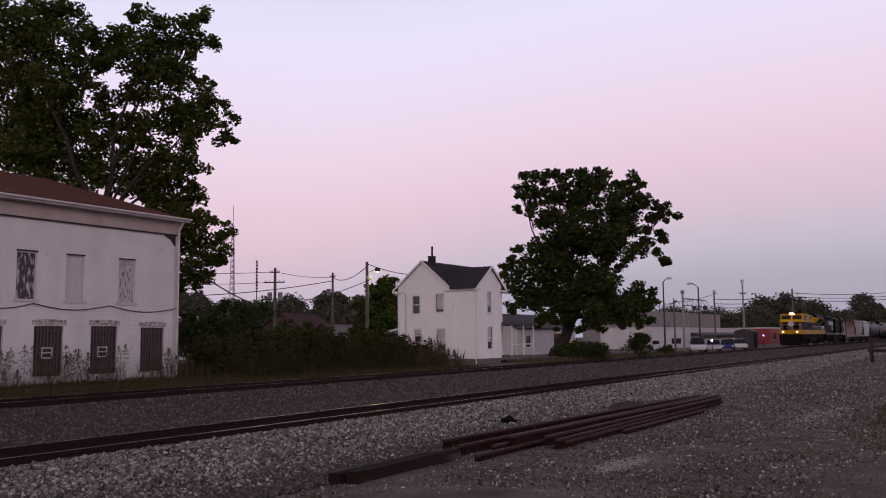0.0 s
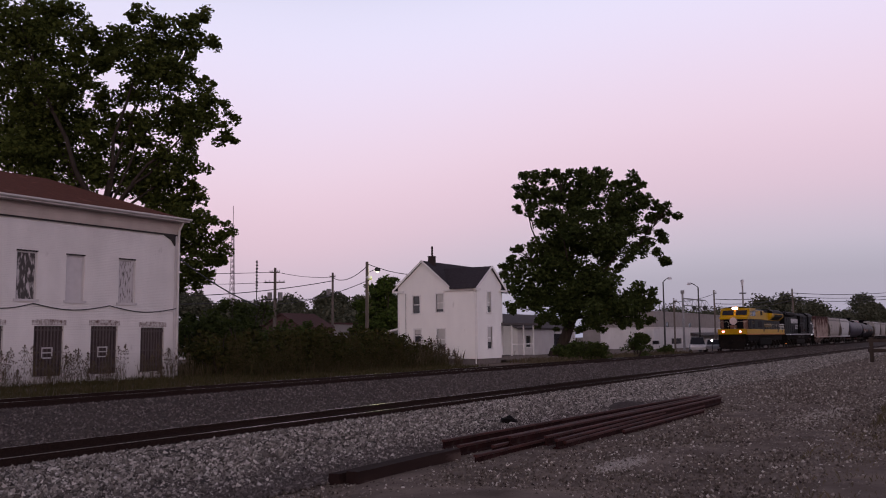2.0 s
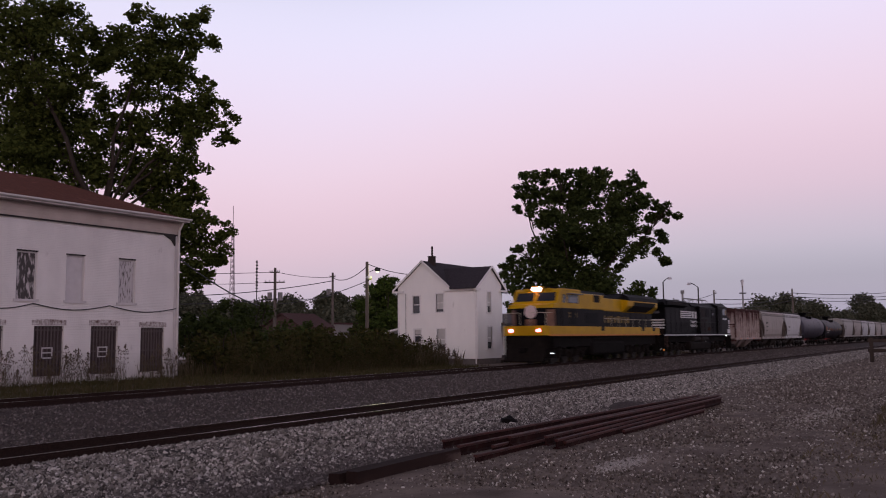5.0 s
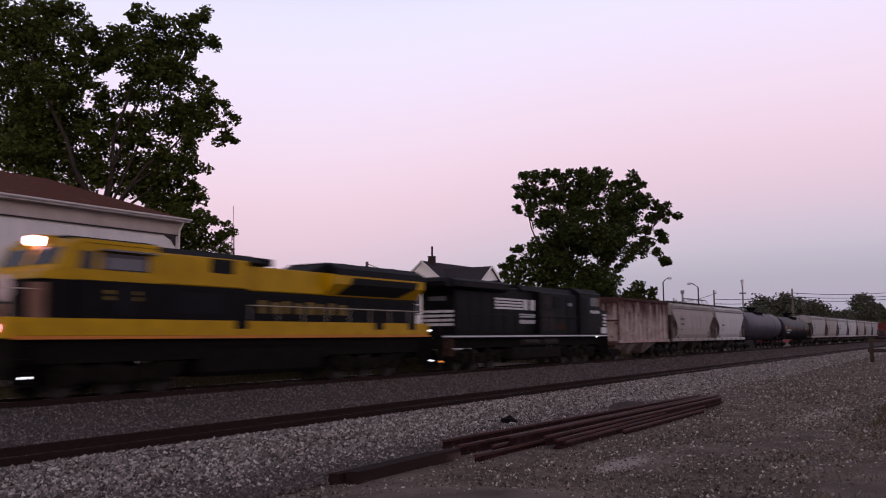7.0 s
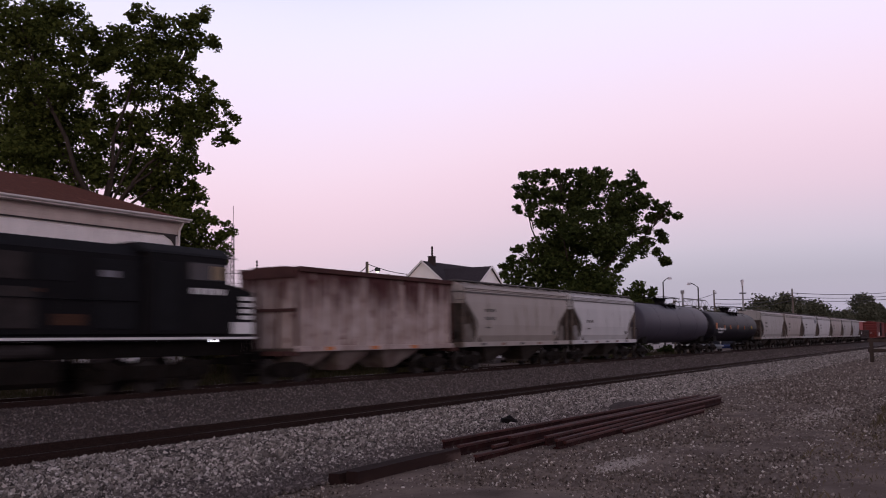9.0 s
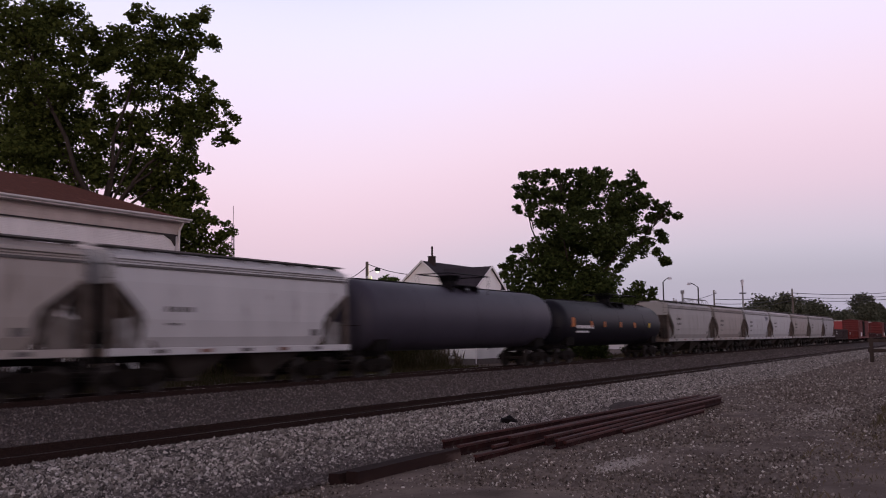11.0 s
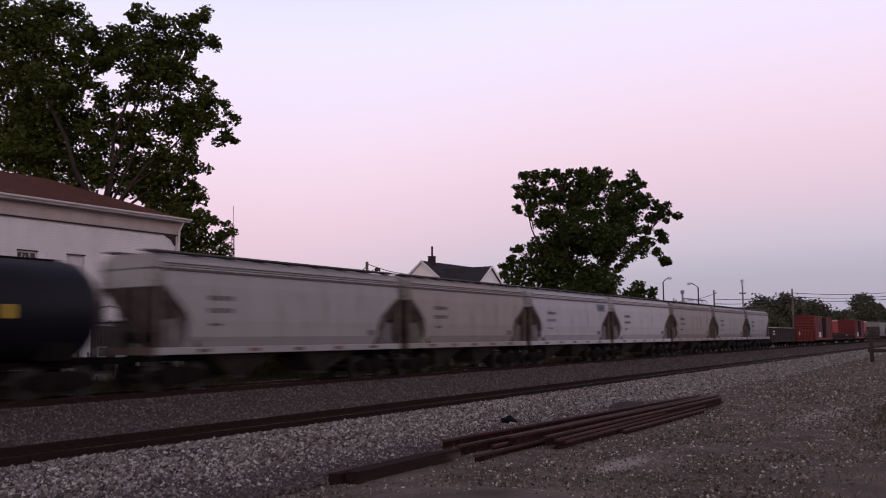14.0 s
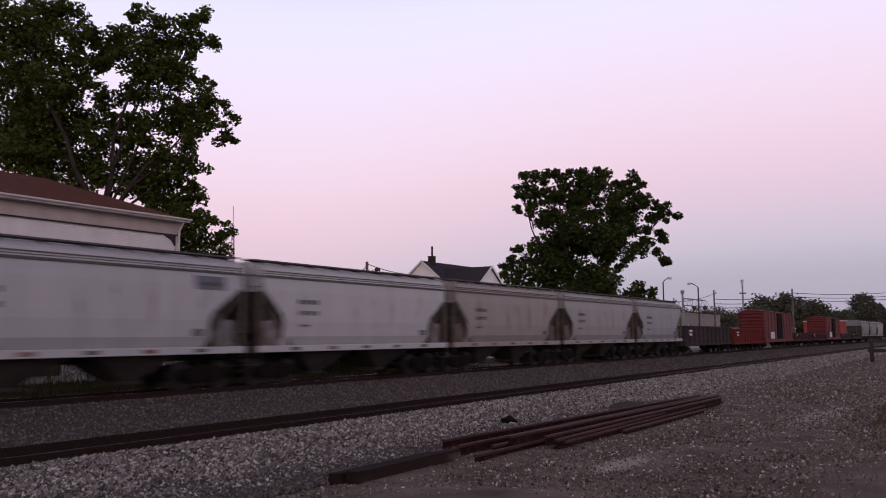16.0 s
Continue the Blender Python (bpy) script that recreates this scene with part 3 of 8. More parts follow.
    for s in (-1, 1):
        bm = bmesh.new()
        tube(bm, [(0.95, s * 1.35, 2.32), (0.95, s * 1.35, 3.1), (1.75, s * 1.35, 3.1)], 0.018, 5)
        tube(bm, [(0.9, s * 0.35, 2.32), (0.9, s * 0.35, 3.1), (0.93, s * 1.35, 3.1)], 0.018, 5)
        part("front_handrail", bm, M_rail_w, c, "thin front handrail")
    # brown panels painting the reflected glow on the nose facets, its door and the walkway steps up to the cab
    for s in (-1, 1):
        bm = bmesh.new()
        q = [Vector((1.73, s * 1.05, 2.02)), Vector((2.01, s * 1.46, 2.02)), Vector((2.01, s * 1.46, 3.3)), Vector((1.73, s * 1.05, 3.3))]
        n = Vector((-0.83, s * 0.56, 0))
        lo = [bm.verts.new(v) for v in q]
        hi = [bm.verts.new(v + n * 0.02) for v in q]
        bm.faces.new(hi)
        for i in range(4):
            bm.faces.new((lo[i], lo[(i + 1) % 4], hi[(i + 1) % 4], hi[i]))
        bmesh.ops.recalc_face_normals(bm, faces=bm.faces[:])
        part("nose_facet", bm, M_nose, c, "brown panel painted as reflected glow on the nose facet")
        bm = bmesh.new()
        box(bm, 4.2, min(s * 1.541, s * 1.56), 2.42, 5.0, max(s * 1.541, s * 1.56), 3.36, 0.005)
        part("cab_door", bm, M_roofblk, c, "black cab side door")
        for x in (9.2, 17.4, 19.9):
            bm = bmesh.new()
            box(bm, x, min(s * 1.566, s * 1.572), 2.02, x + 0.6, max(s * 1.566, s * 1.572), 2.3)
            part("step_well", bm, M_black, c, "black recess in the sill")
    bm = bmesh.new()
    box(bm, 1.655, -0.36, 1.85, 1.679, 0.36, 2.72, 0.005)
    part("nose_door", bm, M_nose, c, "brown-black nose door")


def black_locomotive():
    c = vehicle("diesel_locomotive", 22.51, "black diesel locomotive with white stripes coupled long hood first", "locomotive")
    L = 22.38
    bm = bmesh.new()
    box(bm, 0.5, -1.1, 1.12, L - 0.5, 1.1, 1.619)
    part("underframe", bm, M_under, c, "black frame and piping")
    bm = bmesh.new()
    box(bm, 0.45, -1.5, 1.62, L - 0.4, 1.5, 1.80, 0.01)
    part("deck", bm, M_black, c, "black walkway deck")
    for s in (-1, 1):
        bm = bmesh.new()
        box(bm, 0.45, min(s * 1.5, s * 1.515), 1.67, L - 0.4, max(s * 1.5, s * 1.515), 1.745)
        part("sill_stripe", bm, M_white, c, "thin white sill stripe")
    bm = bmesh.new()
    box(bm, 2.4, -1.0, 1.80, 17.2, 1.0, 4.42, 0.05)
    part("long_hood", bm, M_black, c, "black long hood")
    bm = bmesh.new()
    prism(bm, [(-1.0, 4.05), (-1.5, 4.2), (-1.5, 4.50), (-1.1, 4.66), (1.1, 4.66), (1.5, 4.50), (1.5, 4.2), (1.0, 4.05)], "x", 1.5, 7.6)
    part("radiator_wing", bm, M_roofblk, c, "overhanging black radiator box")
    bm = bmesh.new()
    prism(bm, [(0.75, 4.40), (1.1, 4.60), (1.5, 4.655), (1.5, 4.1), (0.85, 4.2)], "y", -1.42, 1.42)
    part("radiator_end", bm, M_roofblk, c, "sloped radiator end")
    bm = bmesh.new()
    box(bm, 8.1, -0.5, 4.4, 9.0, 0.5, 4.62, 0.06)
    part("exhaust_stack", bm, M_roofblk, c, "low exhaust stack")
    for s in (-1, 1):
        bm = bmesh.new()
        box(bm, 0.5, min(s * 1.3, s * 1.43), 0.72, 1.55, max(s * 1.3, s * 1.43), 1.619, 0.02)
        part("pilot_side", bm, M_pilot, c, "rust-brown step well at the hood end")
        bm = bmesh.new()
        box(bm, 14.0, min(s * 1.35, s * 1.362), 2.1, 15.1, max(s * 1.35, s * 1.362), 2.42)
        part("rusty_panel", bm, M_pilot, c, "rust-orange patched panel")
        for x in (9.4, 12.0):
            bm = bmesh.new()
            cyl(bm, (x, s * 1.25, 1.36), (x + 1.9, s * 1.25, 1.36), 0.2, 0.2, 14)
            part("air_reservoir", bm, M_dusty, c, "dusty grey air reservoir")
    bm = bmesh.new()
    cyl(bm, (8.75, 0, 4.4), (8.75, 0, 4.86), 0.42, 0.3, 14)
    part("roof_fan", bm, M_roofblk, c, "squat round roof fan")
    bm = bmesh.new()
    prism(bm, [(-1.2, 4.3), (-0.9, 4.62), (0.9, 4.62), (1.2, 4.3)], "x", 9.6, 17.2)
    part("hood_roof", bm, M_roofblk, c, "black hood roof")
    bm = bmesh.new()
    box(bm, 11.6, -1.35, 1.8, 17.2, 1.35, 4.3, 0.04)
    part("equipment_cab", bm, M_black, c, "black equipment cabinet")
    for s in (-1, 1):
        for i in range(1, 8):
            bm = bmesh.new()
            x = 1.3 + i * 1.28
            box(bm, x, min(s * 1.0, s * 1.025), 1.95, x + 1.12, max(s * 1.0, s * 1.025), 3.95 if i < 4 else 4.2, 0.01)
            part("hood_door", bm, M_black, c)
    bm = bmesh.new()
    box(bm, 17.2, -1.52, 1.8, 20.7, 1.52, 4.5, 0.06)
    part("cab", bm, M_black, c, "black crew cab")
    bm = bmesh.new()
    prism(bm, [(-1.55, 4.42), (-1.0, 4.76), (1.0, 4.76), (1.55, 4.42)], "x", 17.1, 20.9)
    part("cab_roof", bm, M_roofblk, c, "black cab roof")
    bm = bmesh.new()
    prism(bm, [(20.7, 1.8), (20.7, 3.55), (21.0, 3.5), (21.9, 3.3), (22.0, 1.8)], "y", -1.45, 1.45)
    part("nose", bm, M_black, c, "black short nose")
    for s in (-1, 1):
        y = s * 1.52
        bm = bmesh.new()
        box(bm, 18.9, min(y, y + s * 0.02), 3.62, 20.4, max(y, y + s * 0.02), 4.2, 0.008)
        w = part("side_window", bm, M_glass, c, "dark cab side window")
        bm = bmesh.new()
        box(bm, 19.85, min(y + s * 0.022, y + s * 0.03), 3.66, 20.34, max(y + s * 0.022, y + s * 0.03), 4.12)
        part("window_shade", bm, M_shade_tan, w, "tan sliding shade on the pane")
        bars("cab_number", c, 19.0, 20.4, 3.16, 3.36, y + s * 0.008, 1, M_white, "white number bars", 5)
        bars("stripe_emblem", c, 6.65, 9.9, 3.20, 3.80, s * 1.034, 4, M_white, "white horizontal stripes")
        bars("emblem_block", c, 10.05, 11.55, 3.20, 3.80, s * 1.034, 1, M_white, "white emblem block", 2)
        bars("number_bars", c, 9.65, 11.5, 2.42, 2.98, s * 1.034, 2, M_white, "white number bars", 4)
        bars("nose_stripes", c, 21.3, 21.85, 2.35, 3.15, s * 1.46, 4, M_white, "white nose stripes")
        bm = bmesh.new()
        box(bm, 20.9, min(s * 1.45, s * 1.47), 1.85, 21.9, max(s * 1.45, s * 1.47), 2.25)
        part("nose_plate", bm, M_white, c, "white plate on the nose")
        handrail(c, 1.0, 17.0, 1.8, 2.85, s * 1.46, 12, M_black)
        lamp("step_light", c, 20.0, s * 1.5, 1.62, 0.045, M_step, "small white step light", -1)
        if s < 0:
            lamp("step_light", c, 0.4, s * 1.42, 0.52, 0.045, M_stepo, "small amber step light", -1)
    for s in (-1, 1):
        for i, (x, z0, w_, h_) in enumerate(((12.0, 3.35, 1.2, 0.75), (13.5, 3.35, 1.1, 0.75), (15.4, 2.0, 1.5, 2.1), (11.9, 2.0, 1.6, 1.15), (17.5, 1.95, 0.85, 2.2))):
            yy = s * (1.35 if x < 17 else 1.52)
            bm = bmesh.new()
            box(bm, x, min(yy, yy + s * 0.03), z0, x + w_, max(yy, yy + s * 0.03), z0 + h_, 0.01)
            part("cabinet_door", bm, M_dusty if i in (0, 3) else M_roofblk, c, "black cabinet door dulled by dust")
        for i in range(12):
            bm = bmesh.new()
            box(bm, 2.6 + i * 0.38, min(s * 1.5, s * 1.512), 4.24, 2.84 + i * 0.38, max(s * 1.5, s * 1.512), 4.46)
            part("radiator_slat", bm, M_dusty, c)
        bm = bmesh.new()
        box(bm, 12.9, min(s * 1.352, s * 1.37), 3.02, 13.7, max(s * 1.352, s * 1.37), 3.12)
        part("warning_plate", bm, M_pilot, c, "faded red warning plate")
        bm = bmesh.new()
        box(bm, 15.6, min(s * 1.382, s * 1.39), 3.55, 16.2, max(s * 1.382, s * 1.39), 3.75)
        part("builder_plate", bm, M_panel, c, "grey plate on the cabinet")
    bm = bmesh.new()
    for i in range(4):
        z = 2.25 + i * 0.22
        box(bm, 2.385, -0.92, z, 2.398, 0.92, z + 0.13)
    part("end_stripes", bm, M_white, c, "white stripes across the hood end")
    bm = bmesh.new()
    box(bm, 2.36, -0.5, 3.52, 2.398, 0.5, 3.74)
    part("number_board", bm, M_panel, c, "pale number board on the hood end")
    for y in (-1.3, -0.45, 0.45, 1.3):
        bm = bmesh.new()
        tube(bm, [(0.62, y, 1.8), (0.62, y, 2.85), (0.9, y, 2.9)], 0.022, 5)
        part("end_rail", bm, M_pilot, c, "rusty end handrail post")
    lamp("class_light", c, 0.25, -0.9, 2.0, 0.035, M_step, "small white end light", -1)
    bm = bmesh.new()
    box(bm, 8.0, -1.42, 0.36, 14.4, 1.42, 1.1, 0.14)
    part("fuel_tank", bm, M_truck, c, "grimy dusty fuel tank")
    truck3(c, 4.6)
    truck3(c, 17.8)
    loco_steps(c, 0.5, 1)
    loco_steps(c, L - 0.9, 1)
    coupler(c, 0.3, -1)
    coupler(c, L - 0.25, 1)


def funnel(bm, x0, x1, z1, zb, inset, yh=1.3):
    top = [(x0, -yh), (x1, -yh), (x1, yh), (x0, yh)]
    xm = (x0 + x1) / 2
    low = [(xm - inset, -0.55), (xm + inset, -0.55), (xm + inset, 0.55), (xm - inset, 0.55)]
    a = [bm.verts.new((*p, z1)) for p in top]
    b = [bm.verts.new((*p, zb)) for p in low]
    bm.faces.new(b[::-1])
    for i in range(4):
        bm.faces.new((a[i], a[(i + 1) % 4], b[(i + 1) % 4], b[i]))


def hopper_mats(tint, dirt, amt):
    return mat("hopper_paint", tint, [c * 0.82 for c in tint], scale=0.7, rough=0.6, spots=dirt, spot_amt=amt, spot_scale=1.4, stretch=(1.6, 1, 0.35), bump=0.05)


def covered_hopper(off, L, tint, dirt, amt, label, group="covered hoppers of the train", marks=2, top=4.55, emblem=None):
    c = vehicle("covered_hopper", off, label, "hopper car", group)
    P = hopper_mats(tint, dirt, amt)
    # end gussets and roof beads take a darker copy of the car's tint
    D = mat("hopper_end_dark", [v * 0.52 for v in tint], [v * 0.5 for v in dirt], scale=1.5, rough=0.85)
    a, b = 0.45, L - 0.45
    # curved sides: outline across the car
    side = [(1.30, 1.42), (1.47, 1.75), (1.53, 2.3), (1.53, 2.55), (1.52, 2.9), (1.50, 3.3), (1.49, 3.45), (1.42, 3.92)]
    for s in (-1, 1):
        bm = bmesh.new()
        rows = []
        for y, z in side:
            k = min(max((3.45 - z) / 1.0, 0), 1)
            xa, xb = a + 0.12 + 1.05 * k, b - 0.12 - 1.5 * k
            rows.append((bm.verts.new((xa, s * y, z)), bm.verts.new((xb, s * y, z)), bm.verts.new((xa, s * (y - 0.05), z)), bm.verts.new((xb, s * (y - 0.05), z))))
        for r0, r1 in zip(rows[:-1], rows[1:]):
            bm.faces.new((r0[0], r0[1], r1[1], r1[0]))
            bm.faces.new((r0[2], r1[2], r1[3], r0[3]))
            bm.faces.new((r0[0], r1[0], r1[2], r0[2]))
            bm.faces.new((r0[1], r0[3], r1[3], r1[1]))
        bm.faces.new((rows[0][0], rows[0][2], rows[0][3], rows[0][1]))
        bm.faces.new((rows[-1][0], rows[-1][1], rows[-1][3], rows[-1][2]))
        bmesh.ops.recalc_face_normals(bm, faces=bm.faces[:])
        part("side_sheet", bm, P, c, "smooth curved side sheet", smooth=False)
        bm = bmesh.new()
        y0, y1 = sorted((s * 1.36, s * 1.5))
        box(bm, a - 0.1, y0, 1.18, b + 0.1, y1, 1.42, 0.015)
        part("side_sill", bm, P, c, "pale side sill")
        # dark steel strip stands in for the shade in the roof seam
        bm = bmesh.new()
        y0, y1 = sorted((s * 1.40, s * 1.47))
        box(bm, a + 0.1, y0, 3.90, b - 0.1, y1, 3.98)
        part("top_chord", bm, M_steel, c, "dark strip drawn as the shadowed seam under the roof edge")
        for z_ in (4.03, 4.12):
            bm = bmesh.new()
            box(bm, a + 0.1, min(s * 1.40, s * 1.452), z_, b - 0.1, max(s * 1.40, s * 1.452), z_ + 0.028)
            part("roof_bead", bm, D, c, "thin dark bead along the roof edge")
        for i in range(5):
            bm = bmesh.new()
            x = a + 1.6 + i * (b - a - 3.8) / 4
            box(bm, x, min(s * 1.501, s * 1.508), 1.24, x + 0.5, max(s * 1.501, s * 1.508), 1.36)
            part("reflector", bm, M_nose if i % 2 else M_steel, c, "small dirty reflector plate on the sill")
        for i in range(marks):
            bars("stencil_bars", c, a + 2.0, a + 3.1, 2.55 + i * 0.42, 2.72 + i * 0.42, s * 1.532, 1, M_steel, "faded stencil bars", 4)
        if emblem:
            bm = bmesh.new()
            box(bm, b - emblem - 1.3, min(s * 1.44, s * 1.50), 3.32, b - emblem, max(s * 1.44, s * 1.50), 3.78)
            part("emblem", bm, M_emblem, c, "dark blue-grey painted emblem block")
            bars("emblem_bars", c, b - emblem - 1.15, b - emblem - 0.15, 3.46, 3.58, s * 1.506, 1, M_steel, "faded bars on the emblem", 3)
        bars("data_bars", c, a + 2.05, a + 2.6, 2.12, 2.2, s * 1.535, 1, M_steel, "small weight stencil bars", 3)
        bm = bmesh.new()
        box(bm, b - 2.3, min(s * 1.5, s * 1.512), 1.78, b - 1.9, max(s * 1.5, s * 1.512), 2.02)
        part("placard_holder", bm, M_steel, c, "small dark placard")
    # roof with a raised walkway and hatches
    bm = bmesh.new()
    prism(bm, [(-1.46, 3.96), (-1.36, 4.25), (-0.95, 4.46), (0.95, 4.46), (1.36, 4.25), (1.46, 3.96)], "x", a, b)
    part("roof", bm, P, c, "rounded roof sheet")
    bm = bmesh.new()
    for s in (-1, 1):
        y0, y1 = sorted((s * 0.62, s * 1.12))
        box(bm, a - 0.15, y0, top - 0.03, b + 0.15, y1, top + 0.02)
        for i in range(9):
            x = a + 0.3 + i * (b - a - 0.6) / 8
            box(bm, x - 0.02, y0, 4.36, x + 0.02, y1, top - 0.03)
    part("running_board", bm, M_steel, c, "steel roof walkway")
    bm = bmesh.new()
    box(bm, a + 0.6, -0.32, 4.45, b - 0.6, 0.32, 4.58, 0.04)
    part("hatch_cover", bm, P, c, "long trough hatch cover")
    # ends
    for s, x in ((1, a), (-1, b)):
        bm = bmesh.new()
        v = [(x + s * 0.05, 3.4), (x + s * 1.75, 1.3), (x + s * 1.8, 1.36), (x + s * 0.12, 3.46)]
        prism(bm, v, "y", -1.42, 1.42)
        part("slope_sheet", bm, M_slope, c, "dull brown sloping end sheet")
        bm = bmesh.new()
        box(bm, min(x, x + s * 0.06), -1.44, 3.38, max(x, x + s * 0.06), 1.44, 4.0)
        part("end_panel", bm, P, c, "pale end panel")
        bm = bmesh.new()
        for y in (-1.38, 1.38):
            box(bm, x - 0.04, y - 0.06, 1.18, x + 0.04, y + 0.06, 3.4)
        box(bm, x - 0.05, -1.45, 1.18, x + 0.05, 1.45, 1.42)
        for y in (-0.5, 0.5):
            box(bm, x - 0.03, y - 0.05, 1.4, x + 0.03, y + 0.05, 3.4)
        part("end_frame", bm, M_endplate, c, "grimy end posts and sill")
        for y in (-1.46, 1.05):
            bm = bmesh.new()
            for i in range(9):
                z = 0.75 + i * 0.4
                tube(bm, [(x - s * 0.08, y, z), (x - s * 0.08, y + 0.42, z)], 0.012, 4)
            for yy in (y, y + 0.42):
                tube(bm, [(x - s * 0.08, yy, 0.7), (x - s * 0.08, yy, 4.3)], 0.016, 4)
            part("ladder", bm, M_steel, c, "thin end ladder")
        bm = bmesh.new()
        cyl(bm, (x + s * 0.5, -0.5, 1.75), (x + s * 0.5, 0.5, 1.75), 0.2, 0.2, 12)
        part("brake_cylinder", bm, M_under, c, "brake reservoir on the end platform")
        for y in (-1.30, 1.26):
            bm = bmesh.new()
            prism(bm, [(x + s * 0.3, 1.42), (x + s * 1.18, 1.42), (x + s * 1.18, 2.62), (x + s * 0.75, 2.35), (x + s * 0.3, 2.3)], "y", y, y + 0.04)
            part("end_gusset", bm, D, c, "darker tan end gusset")
    n = 2 if L < 15 else 3
    w = (b - a - 4.0) / n
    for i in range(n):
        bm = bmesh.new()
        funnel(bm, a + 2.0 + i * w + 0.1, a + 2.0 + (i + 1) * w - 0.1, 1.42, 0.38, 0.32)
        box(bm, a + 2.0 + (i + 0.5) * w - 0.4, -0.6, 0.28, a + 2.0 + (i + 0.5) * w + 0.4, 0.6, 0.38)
        part("discharge_bay", bm, M_bay, c, "dark tapered discharge bay")
    bm = bmesh.new()
    box(bm, a, -0.3, 0.95, b, 0.3, 1.2)
    part("centre_sill", bm, M_under, c, "dark centre sill")
    truck2(c, 1.75)
    truck2(c, L - 1.75)
    coupler(c, 0.12, -1)
    coupler(c, L - 0.12, 1)
    return c


def streaked_mat(name, col, col2, rust):
    """Pale paint with rust that runs down in streaks from the top edge of the side."""
    m = mat(name, col, col2, scale=1.3, rough=0.85, spots=[v * 1.6 for v in rust], spot_amt=0.02, spot_scale=2.6, bump=0.2)
    n, l = m.node_tree.nodes, m.node_tree.links
    b = n["Principled BSDF"]
    base = b.inputs["Base Color"].links[0].from_socket
    co, mp, sep = n.new("ShaderNodeTexCoord"), n.new("ShaderNodeMapping"), n.new("ShaderNodeSeparateXYZ")
    mp.inputs["Scale"].default_value = (1.0, 1.0, 0.10)
    l.new(co.outputs["Object"], mp.inputs["Vector"])
    l.new(co.outputs["Object"], sep.inputs[0])
    t = n.new("ShaderNodeTexNoise")
    t.inputs["Scale"].default_value, t.inputs["Detail"].default_value, t.inputs["Roughness"].default_value = 2.2, 6, 0.65
    l.new(mp.outputs[0], t.inputs["Vector"])
    up = n.new("ShaderNodeMapRange")
    up.inputs["From Min"].default_value, up.inputs["From Max"].default_value = 2.2, 4.4
    up.inputs["To Min"].default_value, up.inputs["To Max"].default_value = -0.13, 0.19
    l.new(sep.outputs["Z"], up.inputs["Value"])
    add = n.new("ShaderNodeMath")
    l.new(t.outputs["Fac"], add.inputs[0])
    l.new(up.outputs[0], add.inputs[1])
    r = n.new("ShaderNodeMapRange")
    r.inputs["From Min"].default_value, r.inputs["From Max"].default_value = 0.46, 0.64
    l.new(add.outputs[0], r.inputs["Value"])
    mx = n.new("ShaderNodeMix")
    mx.data_type = "RGBA"
    mx.inputs["B"].default_value = (*rust, 1)
    l.new(r.outputs[0], mx.inputs["Factor"])
    l.new(base, mx.inputs["A"])
    l.new(mx.outputs["Result"], b.inputs["Base Color"])
    return m


